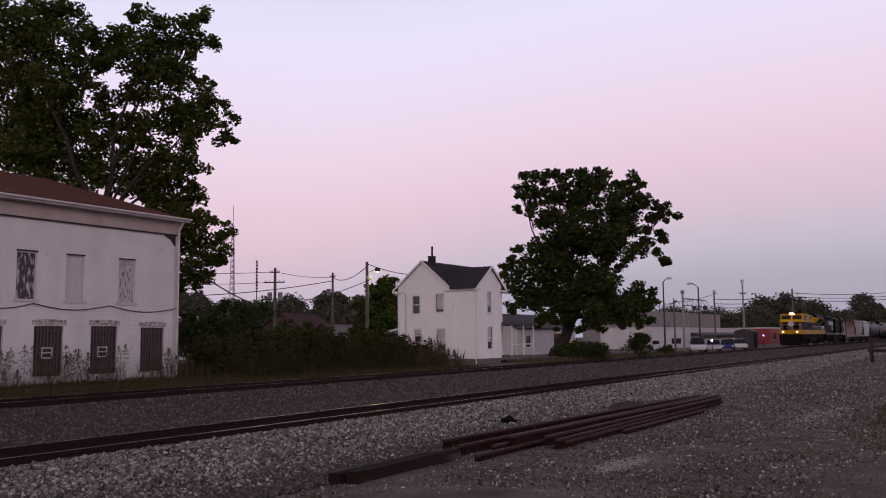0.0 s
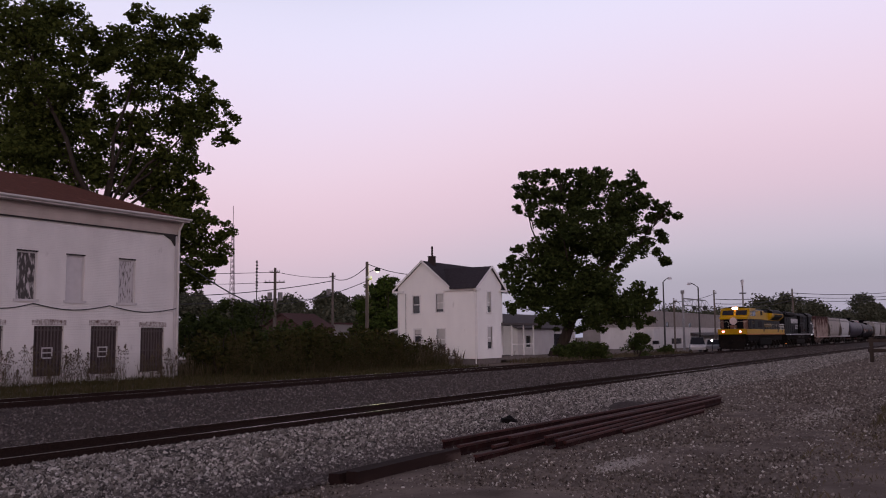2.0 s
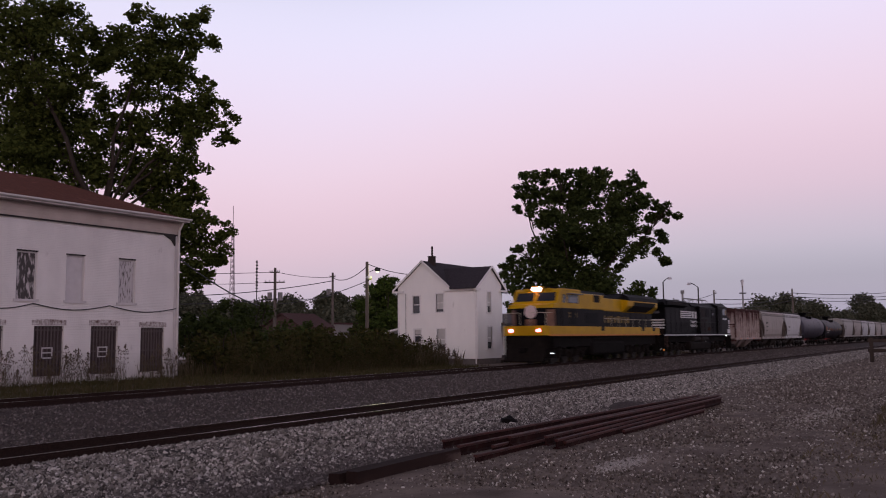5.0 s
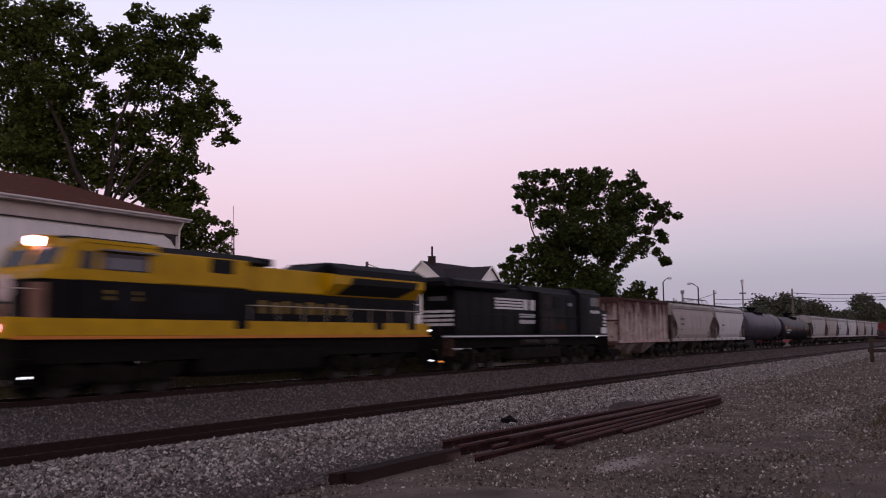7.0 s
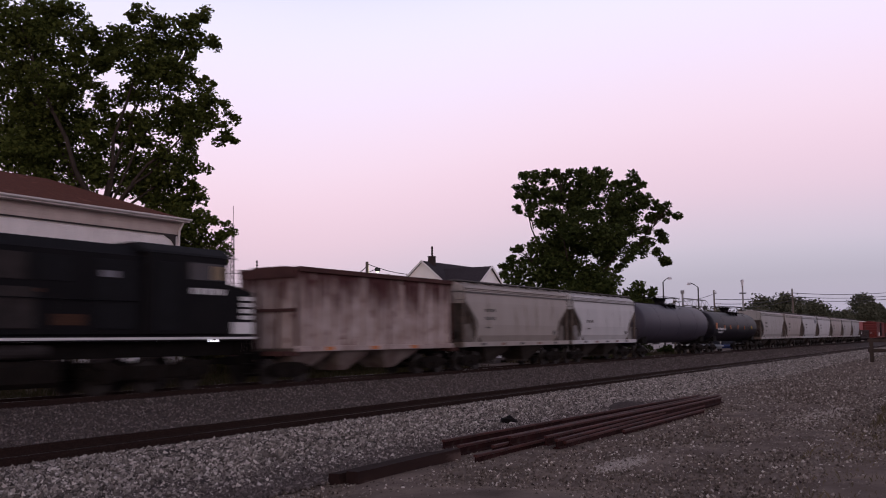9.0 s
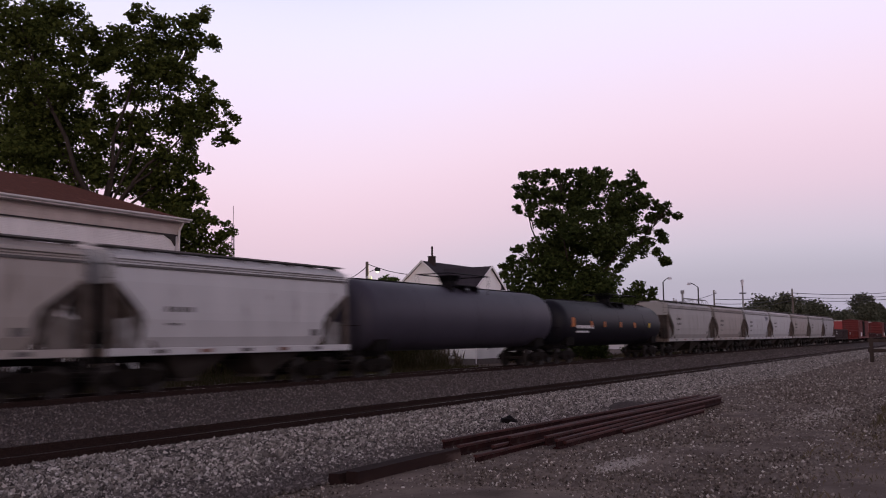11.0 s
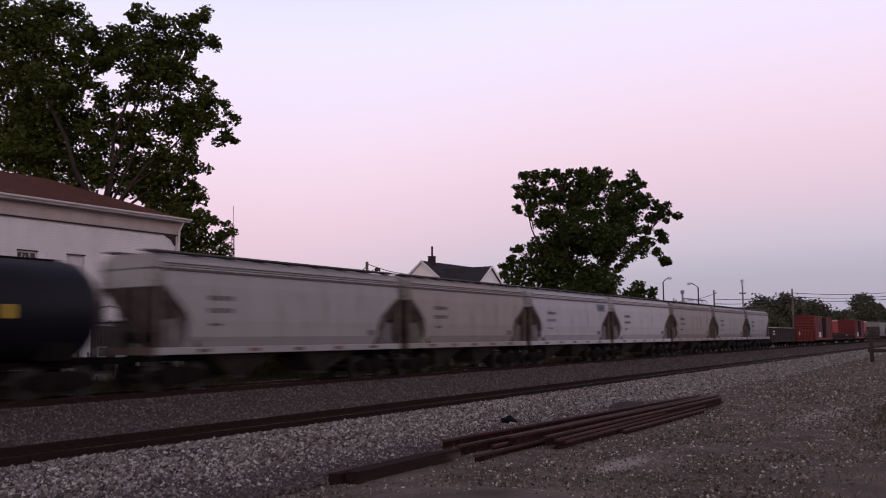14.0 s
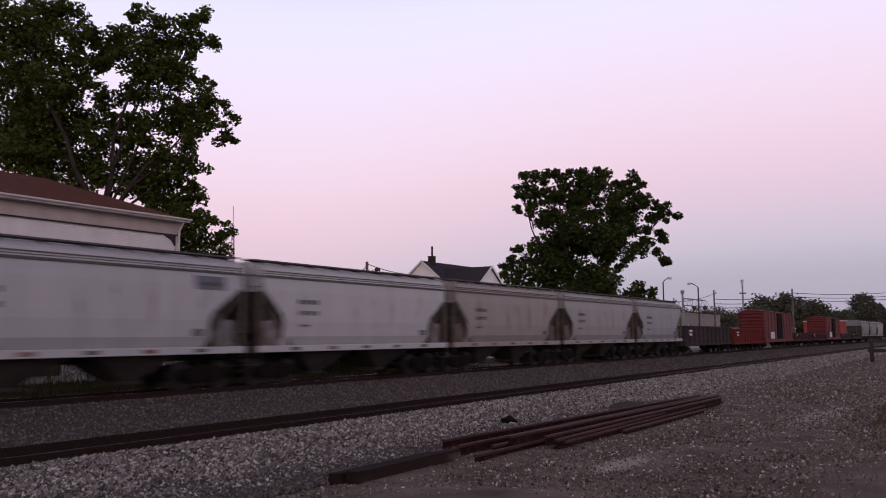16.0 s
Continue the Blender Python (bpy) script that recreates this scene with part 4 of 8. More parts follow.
def rusty_hopper(off, L):
    c = vehicle("hopper_car", off, "old pale hopper car streaked with rust and ribbed with side posts", "hopper car")
    P = streaked_mat("rust_streaked_paint", (0.40, 0.335, 0.32), (0.22, 0.165, 0.15), (0.060, 0.024, 0.024))
    B = mat("rusty_bay_paint", (0.26, 0.22, 0.21), (0.13, 0.09, 0.08), scale=1.5, rough=0.9)
    R = mat("rusted_top_band", (0.040, 0.020, 0.020), (0.075, 0.036, 0.032), scale=1.5, rough=0.85, bump=0.2)
    a, b = 1.90, L - 0.9
    bm = bmesh.new()
    box(bm, a, -1.42, 1.25, b, 1.42, 4.30)
    part("body", bm, P, c, "rust-streaked side sheets")
    for s in (-1, 1):
        bm = bmesh.new()
        y0, y1 = sorted((s * 1.42, s * 1.55))
        box(bm, a - 0.1, y0, 4.22, b + 0.1, y1, 4.42, 0.02)
        part("top_chord", bm, R, c, "dark rusted top chord")
        bm = bmesh.new()
        box(bm, a - 0.1, y0, 1.16, b + 0.1, y1, 1.38, 0.02)
        part("side_sill", bm, P, c, "rusty side sill")
        for i in range(12):
            x = a + 0.35 + i * (b - a - 0.7) / 11
            bm = bmesh.new()
            y0, y1 = sorted((s * 1.42, s * 1.52))
            box(bm, x - 0.05, y0, 1.38, x + 0.05, y1, 4.02)
            part("side_post", bm, P, c)
        for x0 in (a + 1.6, a + 4.6, a + 7.6):
            bm = bmesh.new()
            y0, y1 = sorted((s * 1.555, s * 1.56))
            box(bm, x0, y0, 1.2, x0 + 0.5, y1, 1.34)
            part("reflector", bm, M_orangep, c, "faded orange reflector")
    for x, s in ((a, -1), (b, 1)):
        bm = bmesh.new()
        box(bm, min(x, x + s * 0.1), -1.5, 4.0, max(x, x + s * 0.1), 1.5, 4.36)
        box(bm, min(x, x + s * 0.08), -1.5, 2.7, max(x, x + s * 0.08), 1.5, 2.82)
        part("end_rail", bm, R, c, "rusty end cross rails")
        for y in (-1.44, -0.5, 0.5, 1.44):
            bm = bmesh.new()
            box(bm, min(x, x + s * 0.075), y - 0.06, 1.0, max(x, x + s * 0.075), y + 0.06, 3.99)
            part("end_post", bm, R, c, "rusty end post")
        bm = bmesh.new()
        box(bm, min(x, x + s * 0.012), -1.41, 1.3, max(x, x + s * 0.012), 1.41, 4.0)
        part("end_sheet", bm, P, c, "rust-streaked end sheet")
        bm = bmesh.new()
        box(bm, min(x, x + s * 0.7), -1.4, 1.02, max(x, x + s * 0.7), 1.4, 1.2)
        part("end_platform", bm, R, c, "rusty end platform")
    bm = bmesh.new()
    prism(bm, [(-1.4, 4.3), (-0.8, 4.46), (0.8, 4.46), (1.4, 4.3)], "x", a, b)
    part("roof", bm, R, c, "dark rusted roof")
    for x0, x1 in ((1.64, 4.43), (4.53, 7.10), (7.42, 10.93)):
        bm = bmesh.new()
        funnel(bm, x0, x1, 1.3, 0.35, 0.25, 1.38)
        part("discharge_bay", bm, B, c, "dusty rust-stained discharge bay")
    bm = bmesh.new()
    box(bm, 0.5, -0.3, 0.9, L - 0.5, 0.3, 1.2)
    part("centre_sill", bm, M_under, c, "dark centre sill")
    truck2(c, 2.0)
    truck2(c, L - 1.9)
    coupler(c, 0.2, -1)
    coupler(c, L - 0.15, 1)


def tank_car(off, L, r, zc, col, col2, label, dome_x, placards):
    c = vehicle("tank_car", off, label, "tank car", "tank cars of the train")
    P = mat("tank_paint", col, col2, scale=0.6, rough=0.5, spots=[v * 0.7 for v in col], spot_amt=0.02, spot_scale=0.9, stretch=(1, 1, 0.5), spec=0.14)
    bm = bmesh.new()
    a, b, n = 0.85, L - 0.85, 40
    prof = [(a, 0.0), (a + 0.03, 0.35), (a + 0.12, 0.62), (a + 0.3, 0.86), (a + 0.55, 0.97), (a + 0.8, 1.0)]
    prof = prof + [(a + (b - a) * k, 1.0) for k in (0.25, 0.5, 0.75)] + [(a + b - x, k) for x, k in prof[::-1]]
    rings = []
    for x, k in prof:
        if k == 0:
            rings.append([bm.verts.new((x, 0, zc))])
        else:
            rings.append([bm.verts.new((x, r * k * math.cos(t * 2 * math.pi / n), zc + r * k * math.sin(t * 2 * math.pi / n))) for t in range(n)])
    for r0, r1 in zip(rings[:-1], rings[1:]):
        for t in range(n):
            u = (t + 1) % n
            if len(r0) == 1:
                bm.faces.new((r0[0], r1[u], r1[t]))
            elif len(r1) == 1:
                bm.faces.new((r0[t], r0[u], r1[0]))
            else:
                bm.faces.new((r0[t], r0[u], r1[u], r1[t]))
    bmesh.ops.recalc_face_normals(bm, faces=bm.faces[:])
    part("tank", bm, P, c, "smooth cylindrical tank with dished ends", smooth=True)
    for x in (L * 0.25, L * 0.5, L * 0.75):
        bm = bmesh.new()
        cyl(bm, (x - 0.03, 0, zc), (x + 0.03, 0, zc), r + 0.008, r + 0.008, 40)
        part("weld_band", bm, P, c, "thin weld band")
    # dome, platform and rails
    back = 3.9 if placards else 2.4
    bm = bmesh.new()
    cyl(bm, (dome_x, 0, zc + r - 0.1), (dome_x, 0, zc + r + 0.5), 0.42, 0.42, 16)
    cyl(bm, (dome_x, 0, zc + r + 0.3), (dome_x, 0, zc + r + 0.58), 0.46, 0.62, 16)
    part("dome", bm, M_black, c, "black valve dome")
    bm = bmesh.new()
    zt = zc + r
    for s in (-1, 1):
        y0, y1 = sorted((s * 0.5, s * 1.0))
        box(bm, dome_x - 1.3, y0, zt + 0.02, dome_x + 1.3, y1, zt + 0.06)
        box(bm, dome_x - 0.05, y0, zt - 0.5, dome_x + 0.05, y1, zt + 0.02)
        for xx in (dome_x - 1.3, dome_x + 1.3):
            box(bm, xx - 0.05, y0, zt - 0.45, xx + 0.05, y1, zt + 0.02)
    part("platform", bm, M_black, c, "dome platform")
    bm = bmesh.new()
    ring = [(dome_x - 1.5, -1.0), (dome_x + back, -1.0), (dome_x + back, 1.0), (dome_x - 1.5, 1.0), (dome_x - 1.5, -1.0)]
    tube(bm, [(x_, y_, zt + 0.62) for x_, y_ in ring], 0.032, 5)
    for x_ in (dome_x - 1.5, dome_x + 1.2, dome_x + back):
        for y_ in (-1.0, 1.0):
            tube(bm, [(x_, y_, zt + 0.62), (x_, y_, zt - 0.42)], 0.018, 5)
    part("handrail", bm, M_black, c, "thin handrail round the dome platform")
    bm = bmesh.new()
    box(bm, a + 0.9, -0.2, zt - 0.02, b - 0.9, 0.2, zt + 0.05)
    part("running_board", bm, M_black, c, "dark walkway along the top")
    for x, s in ((0.4, 1), (L - 0.4, -1)):
        bm = bmesh.new()
        box(bm, min(x, x + s * 3.4), -0.35, 0.85, max(x, x + s * 3.4), 0.35, 1.15)
        box(bm, min(x, x + s * 0.3), -1.4, 0.95, max(x, x + s * 0.3), 1.4, 1.15)
        prism(bm, [(x + s * 1.4, 1.1), (x + s * 2.5, 1.1), (x + s * 2.5, 1.75), (x + s * 1.4, 1.75)], "y", -1.2, 1.2)
        for y in (-1.38, 1.38):
            tube(bm, [(x, y, 1.1), (x, y, 2.2)], 0.02, 5)
        tube(bm, [(x, -1.38, 2.2), (x, 1.38, 2.2)], 0.02, 5)
        part("stub_sill", bm, M_under, c, "black stub sill and saddle")
    for s in (-1, 1):
        if placards:
            bars("stencil_bars", c, 2.75, 5.52, zc - 0.35, zc - 0.15, s * (r + 0.004), 1, M_white, "white stencil lettering as bars", 5)
            bars("stencil_bars", c, 2.75, 4.75, zc - 0.62, zc - 0.5, s * (r - 0.05), 1, M_white, "small stencil bars", 6)
            for x, m_ in ((1.99, M_orangep), (5.08, M_orangep), (7.45, M_orangep), (10.50, M_orangep), (13.41, M_orangep), (16.70, M_amber)):
                bm = bmesh.new()
                y = s * (r + 0.006)
                big = 0.34 if x < 4 else 0.22
                box(bm, x, y - 0.012, zc - 0.25, x + big * 1.2, y + 0.012, zc - 0.25 + big * 1.7)
                part("placard", bm, m_, c, "bright reflective placard")
    truck2(c, 2.2)
    truck2(c, L - 2.2)
    coupler(c, 0.12, -1)
    coupler(c, L - 0.12, 1)
    return c


def gondola(off, L, z0, z1, tint, label, posts=12):
    c = vehicle("gondola_car", off, label, "gondola car", "gondolas of the train")
    P = mat("gondola_paint", tint, [v * 0.65 for v in tint], scale=1.2, rough=0.8, spots=(0.06, 0.035, 0.03), spot_amt=0.06, spot_scale=1.5, bump=0.2)
    a, b = 0.5, L - 0.5
    for s in (-1, 1):
        bm = bmesh.new()
        y0, y1 = sorted((s * 1.36, s * 1.42))
        box(bm, a, y0, z0, b, y1, z1)
        y0, y1 = sorted((s * 1.42, s * 1.52))
        box(bm, a, y0, z1 - 0.15, b, y1, z1, 0.01)
        box(bm, a, y0, z0, b, y1, z0 + 0.2, 0.01)
        part("side_wall", bm, P, c, "dented steel side")
        for i in range(posts):
            x = a + 0.2 + i * (b - a - 0.4) / (posts - 1)
            bm = bmesh.new()
            box(bm, x - 0.06, min(s * 1.42, s * 1.5), z0 + 0.2, x + 0.06, max(s * 1.42, s * 1.5), z1 - 0.15)
            part("side_post", bm, P, c)
        bars("stencil_bars", c, a + 1.2, a + 2.0, z0 + 0.9, z1 - 0.35, s * 1.53, 2, M_white, "white stencil bars", 1)
    bm = bmesh.new()
    box(bm, a, -1.36, z0 - 0.05, b, 1.36, z0 + 0.1)
    part("floor_pan", bm, M_under, c, "dark floor")
    for x in (a, b):
        bm = bmesh.new()
        box(bm, x - 0.05, -1.42, z0, x + 0.05, 1.42, z1, 0.01)
        part("end_wall", bm, P, c, "steel end wall")
    truck2(c, 1.9)
    truck2(c, L - 1.9)
    coupler(c, 0.1, -1)
    coupler(c, L - 0.1, 1)


def boxcar(off, L, tint, label):
    c = vehicle("boxcar", off, label, "boxcar", "red boxcars of the train")
    P = mat("boxcar_paint", tint, [v * 0.7 for v in tint], scale=1.0, rough=0.7, spots=(0.09, 0.03, 0.028), spot_amt=0.05, spot_scale=1.2, stretch=(1, 1, 0.4), bump=0.1)
    a, b = 0.6, L - 0.6
    bm = bmesh.new()
    box(bm, a, -1.45, 1.0, b, 1.45, 4.45)
    part("body", bm, P, c, "red steel box body")
    bm = bmesh.new()
    prism(bm, [(-1.52, 4.4), (0, 4.66), (1.52, 4.4)], "x", a - 0.05, b + 0.05)
    part("roof", bm, P, c, "red ridged roof")
    for s in (-1, 1):
        for i in range(10):
            x = a + 0.4 + i * (b - a - 0.8) / 9
            if abs(x - L / 2) < 1.7:
                continue
            bm = bmesh.new()
            box(bm, x - 0.05, min(s * 1.45, s * 1.51), 1.05, x + 0.05, max(s * 1.45, s * 1.51), 4.38)
            part("side_post", bm, P, c)
        bm = bmesh.new()
        box(bm, L / 2 - 1.5, min(s * 1.45, s * 1.56), 1.15, L / 2 + 1.5, max(s * 1.45, s * 1.56), 4.3, 0.02)
        part("sliding_door", bm, M_under, c, "dark rusty sliding door")
        bm = bmesh.new()
        box(bm, a, min(s * 1.45, s * 1.53), 0.8, b, max(s * 1.45, s * 1.53), 1.1)
        part("side_sill", bm, P, c, "red side sill")
        bm = bmesh.new()
        box(bm, a + 3.2, min(s * 1.515, s * 1.52), 1.2, a + 5.4, max(s * 1.515, s * 1.52), 2.0)
        part("paint_patch", bm, M_white, c, "pale sprayed patch low on the side")
    for x, s in ((a, -1), (b, 1)):
        for i in range(8):
            bm = bmesh.new()
            z = 1.25 + i * 0.4
            prism(bm, [(x, z), (x + s * 0.09, z + 0.12), (x, z + 0.25)], "y", -1.35, 1.35)
            part("end_rib", bm, P, c)
    truck2(c, 2.0)
    truck2(c, L - 2.0)
    coupler(c, 0.1, -1)
    coupler(c, L - 0.1, 1)


yellow_locomotive()
black_locomotive()
rusty_hopper(44.89, 14.03)
TAN, PALE, WHT = (0.30, 0.265, 0.245), (0.31, 0.295, 0.285), (0.44, 0.43, 0.435)
GREY_DIRT, RUST_DIRT = (0.17, 0.142, 0.125), (0.16, 0.085, 0.06)
covered_hopper(58.92, 13.61, TAN, GREY_DIRT, 0.04, "dusty beige covered hopper car with curved sides")
covered_hopper(72.53, 12.3, WHT, GREY_DIRT, -0.03, "clean white covered hopper car with dark end recess", marks=1)
tank_car(84.83, 20.6, 1.60, 2.66, (0.050, 0.045, 0.061), (0.040, 0.036, 0.049), "long dark blue-grey tank car with a top walkway", 10.0, False)
tank_car(105.22, 21.0, 1.50, 2.52, (0.006, 0.0055, 0.009), (0.009, 0.008, 0.012), "glossy black tank car with orange and yellow placards", 11.3, True)
covered_hopper(126.7, 14.19, PALE, GREY_DIRT, 0.0, "pale grey covered hopper car behind the tank cars")
covered_hopper(140.89, 12.59, TAN, GREY_DIRT, 0.02, "dusty beige covered hopper car with curved sides")
covered_hopper(153.48, 13.05, (0.40, 0.395, 0.405), GREY_DIRT, -0.02, "off-white covered hopper car with dark emblem", emblem=0.9)
covered_hopper(166.53, 13.59, WHT, RUST_DIRT, -0.03, "white covered hopper car with a clean side")
covered_hopper(180.12, 13.21, TAN, RUST_DIRT, 0.03, "rust-tinged beige covered hopper car")
covered_hopper(193.33, 13.33, PALE, RUST_DIRT, 0.0, "weathered grey covered hopper car")
covered_hopper(206.66, 11.92, (0.30, 0.295, 0.30), GREY_DIRT, -0.02, "plain grey covered hopper car at the end of the row")
gondola(218.58, 17.1, 0.75, 2.5, (0.045, 0.035, 0.036), "dark brown steel gondola car with faded stencil")
gondola(235.7, 14.6, 0.7, 2.35, (0.15, 0.022, 0.018), "bright red low gondola car")
boxcar(250.4, 18.8, (0.125, 0.020, 0.018), "red boxcar with ribbed ends and rusty door")
gondola(269.2, 14.0, 0.75, 1.9, (0.06, 0.03, 0.03), "low dark gondola loaded with scrap")
gondola(283.2, 13.6, 0.75, 1.7, (0.05, 0.03, 0.03), "low dark gondola car")
boxcar(296.8, 16.6, (0.125, 0.021, 0.019), "red boxcar with ribbed ends further back")
gondola(313.4, 15.0, 0.75, 1.8, (0.05, 0.045, 0.045), "low dark gondola near the rear")
gondola(328.4, 15.0, 0.75, 1.8, (0.05, 0.045, 0.045), "low dark gondola near the rear")
covered_hopper(343.4, 15.0, (0.20, 0.19, 0.19), GREY_DIRT, 0.0, "dark grey covered hopper car far back")
covered_hopper(358.4, 15.0, (0.22, 0.20, 0.19), RUST_DIRT, 0.02, "dark grey covered hopper car far back")
covered_hopper(373.4, 15.0, TAN, RUST_DIRT, 0.02, "beige covered hopper car far back")

# ---- buildings ----
def siding_mat(name, col, col2, pitch, bump=0.5, dirt=(0.3, 0.27, 0.25), amt=-0.04, axis="Z", brick=False, rough=0.6):
    """Painted wall with courses of the given height in relief."""
    m = mat(name, col, col2, scale=1.1, rough=rough, spots=dirt, spot_amt=amt, spot_scale=1.3, stretch=(1, 1, 0.5))
    n, l = m.node_tree.nodes, m.node_tree.links
    co = n.new("ShaderNodeTexCoord")
    bp = n.new("ShaderNodeBump")
    bp.inputs["Strength"].default_value, bp.inputs["Distance"].default_value = bump, 0.03
    if brick:
        sep, com = n.new("ShaderNodeSeparateXYZ"), n.new("ShaderNodeCombineXYZ")
        l.new(co.outputs["Object"], sep.inputs[0])
        l.new(sep.outputs["X"], com.inputs["X"])
        l.new(sep.outputs["Z"], com.inputs["Y"])
        t = n.new("ShaderNodeTexBrick")
        t.inputs["Scale"].default_value = 1.0
        t.inputs["Brick Width"].default_value, t.inputs["Row Height"].default_value, t.inputs["Mortar Size"].default_value = 0.22, pitch, 0.010
        l.new(com.outputs[0], t.inputs["Vector"])
        inv = n.new("ShaderNodeMath")
        inv.operation = "SUBTRACT"
        inv.inputs[0].default_value = 1.0
        l.new(t.outputs["Fac"], inv.inputs[1])
        l.new(inv.outputs[0], bp.inputs["Height"])
    else:
        t = n.new("ShaderNodeTexWave")
        t.wave_type, t.bands_direction, t.wave_profile = "BANDS", axis, "SAW"
        t.inputs["Scale"].default_value = 1.0 / (pitch * 3.1831)
        l.new(co.outputs["Object"], t.inputs["Vector"])
        l.new(t.outputs["Fac"], bp.inputs["Height"])
    l.new(bp.outputs[0], n["Principled BSDF"].inputs["Normal"])
    return m


M_brick = siding_mat("white_painted_brick", (0.74, 0.69, 0.68), (0.64, 0.595, 0.585), 0.075, 0.85, (0.48, 0.43, 0.425), -0.06, brick=True)
M_rawbrick = mat("bare_red_brick", (0.12, 0.07, 0.065), (0.62, 0.57, 0.56), scale=7, rough=0.9, bump=0.4)
M_frieze = siding_mat("frieze_boards", (0.50, 0.42, 0.39), (0.40, 0.33, 0.30), 0.16, 1.0)
M_gutter = mat("white_gutter", (0.58, 0.54, 0.53), (0.46, 0.42, 0.41), scale=2, rough=0.5)
M_redroof = mat("red_brown_shingles", (0.122, 0.046, 0.032), (0.078, 0.031, 0.023), scale=5, rough=0.9, bump=0.5, bscale=9, spots=(0.18, 0.075, 0.055), spot_amt=0.0, spot_scale=0.8)
M_barred = mat("dark_brown_boards", (0.085, 0.064, 0.064), (0.052, 0.038, 0.038), scale=3, rough=0.85, stretch=(4, 1, 0.4), bump=0.3)
M_slat = mat("door_bars", (0.115, 0.088, 0.090), (0.085, 0.064, 0.066), scale=6, rough=0.7)
M_peel = mat("peeling_dark_board", (0.09, 0.08, 0.08), (0.06, 0.052, 0.052), scale=3, rough=0.9, spots=(0.50, 0.455, 0.455), spot_amt=0.115, spot_scale=9, stretch=(1, 1, 0.3))
M_vine = mat("vine_stained_board", (0.50, 0.46, 0.47), (0.44, 0.40, 0.41), scale=3, rough=0.9, spots=(0.10, 0.085, 0.08), spot_amt=0.10, spot_scale=11.0, stretch=(1.3, 1, 0.32))
M_board = mat("white_board", (0.54, 0.50, 0.51), (0.48, 0.44, 0.45), scale=3, rough=0.7)
# dark strips paint the shadow lines at frieze and window heads; also loose trim
M_shadowline = mat("shadow_line_and_trim", (0.03, 0.026, 0.026), (0.045, 0.04, 0.04), scale=5, rough=0.9)
M_cable = mat("black_cable", (0.02, 0.018, 0.02), (0.03, 0.028, 0.03), scale=4, rough=0.7)


def holed_wall(bm, u0, u1, z0, z1, holes, put):
    """A thick wall as cells around openings; put(u0, z0, u1, z1) adds one cell."""
    us = sorted({u0, u1, *[h[0] for h in holes], *[h[2] for h in holes]})
    zs = sorted({z0, z1, *[h[1] for h in holes], *[h[3] for h in holes]})
    for a, b in zip(us[:-1], us[1:]):
        run = None
        for c, d in zip(zs[:-1], zs[1:]):
            solid = not any(h[0] < (a + b) / 2 < h[2] and h[1] < (c + d) / 2 < h[3] for h in holes)
            if solid:
                run = (run[0], d) if run else (c, d)
            if run and (not solid or d == zs[-1]):
                put(a, run[0], b, run[1])
                run = None
    bmesh.ops.remove_doubles(bm, verts=bm.verts[:], dist=0.0005)


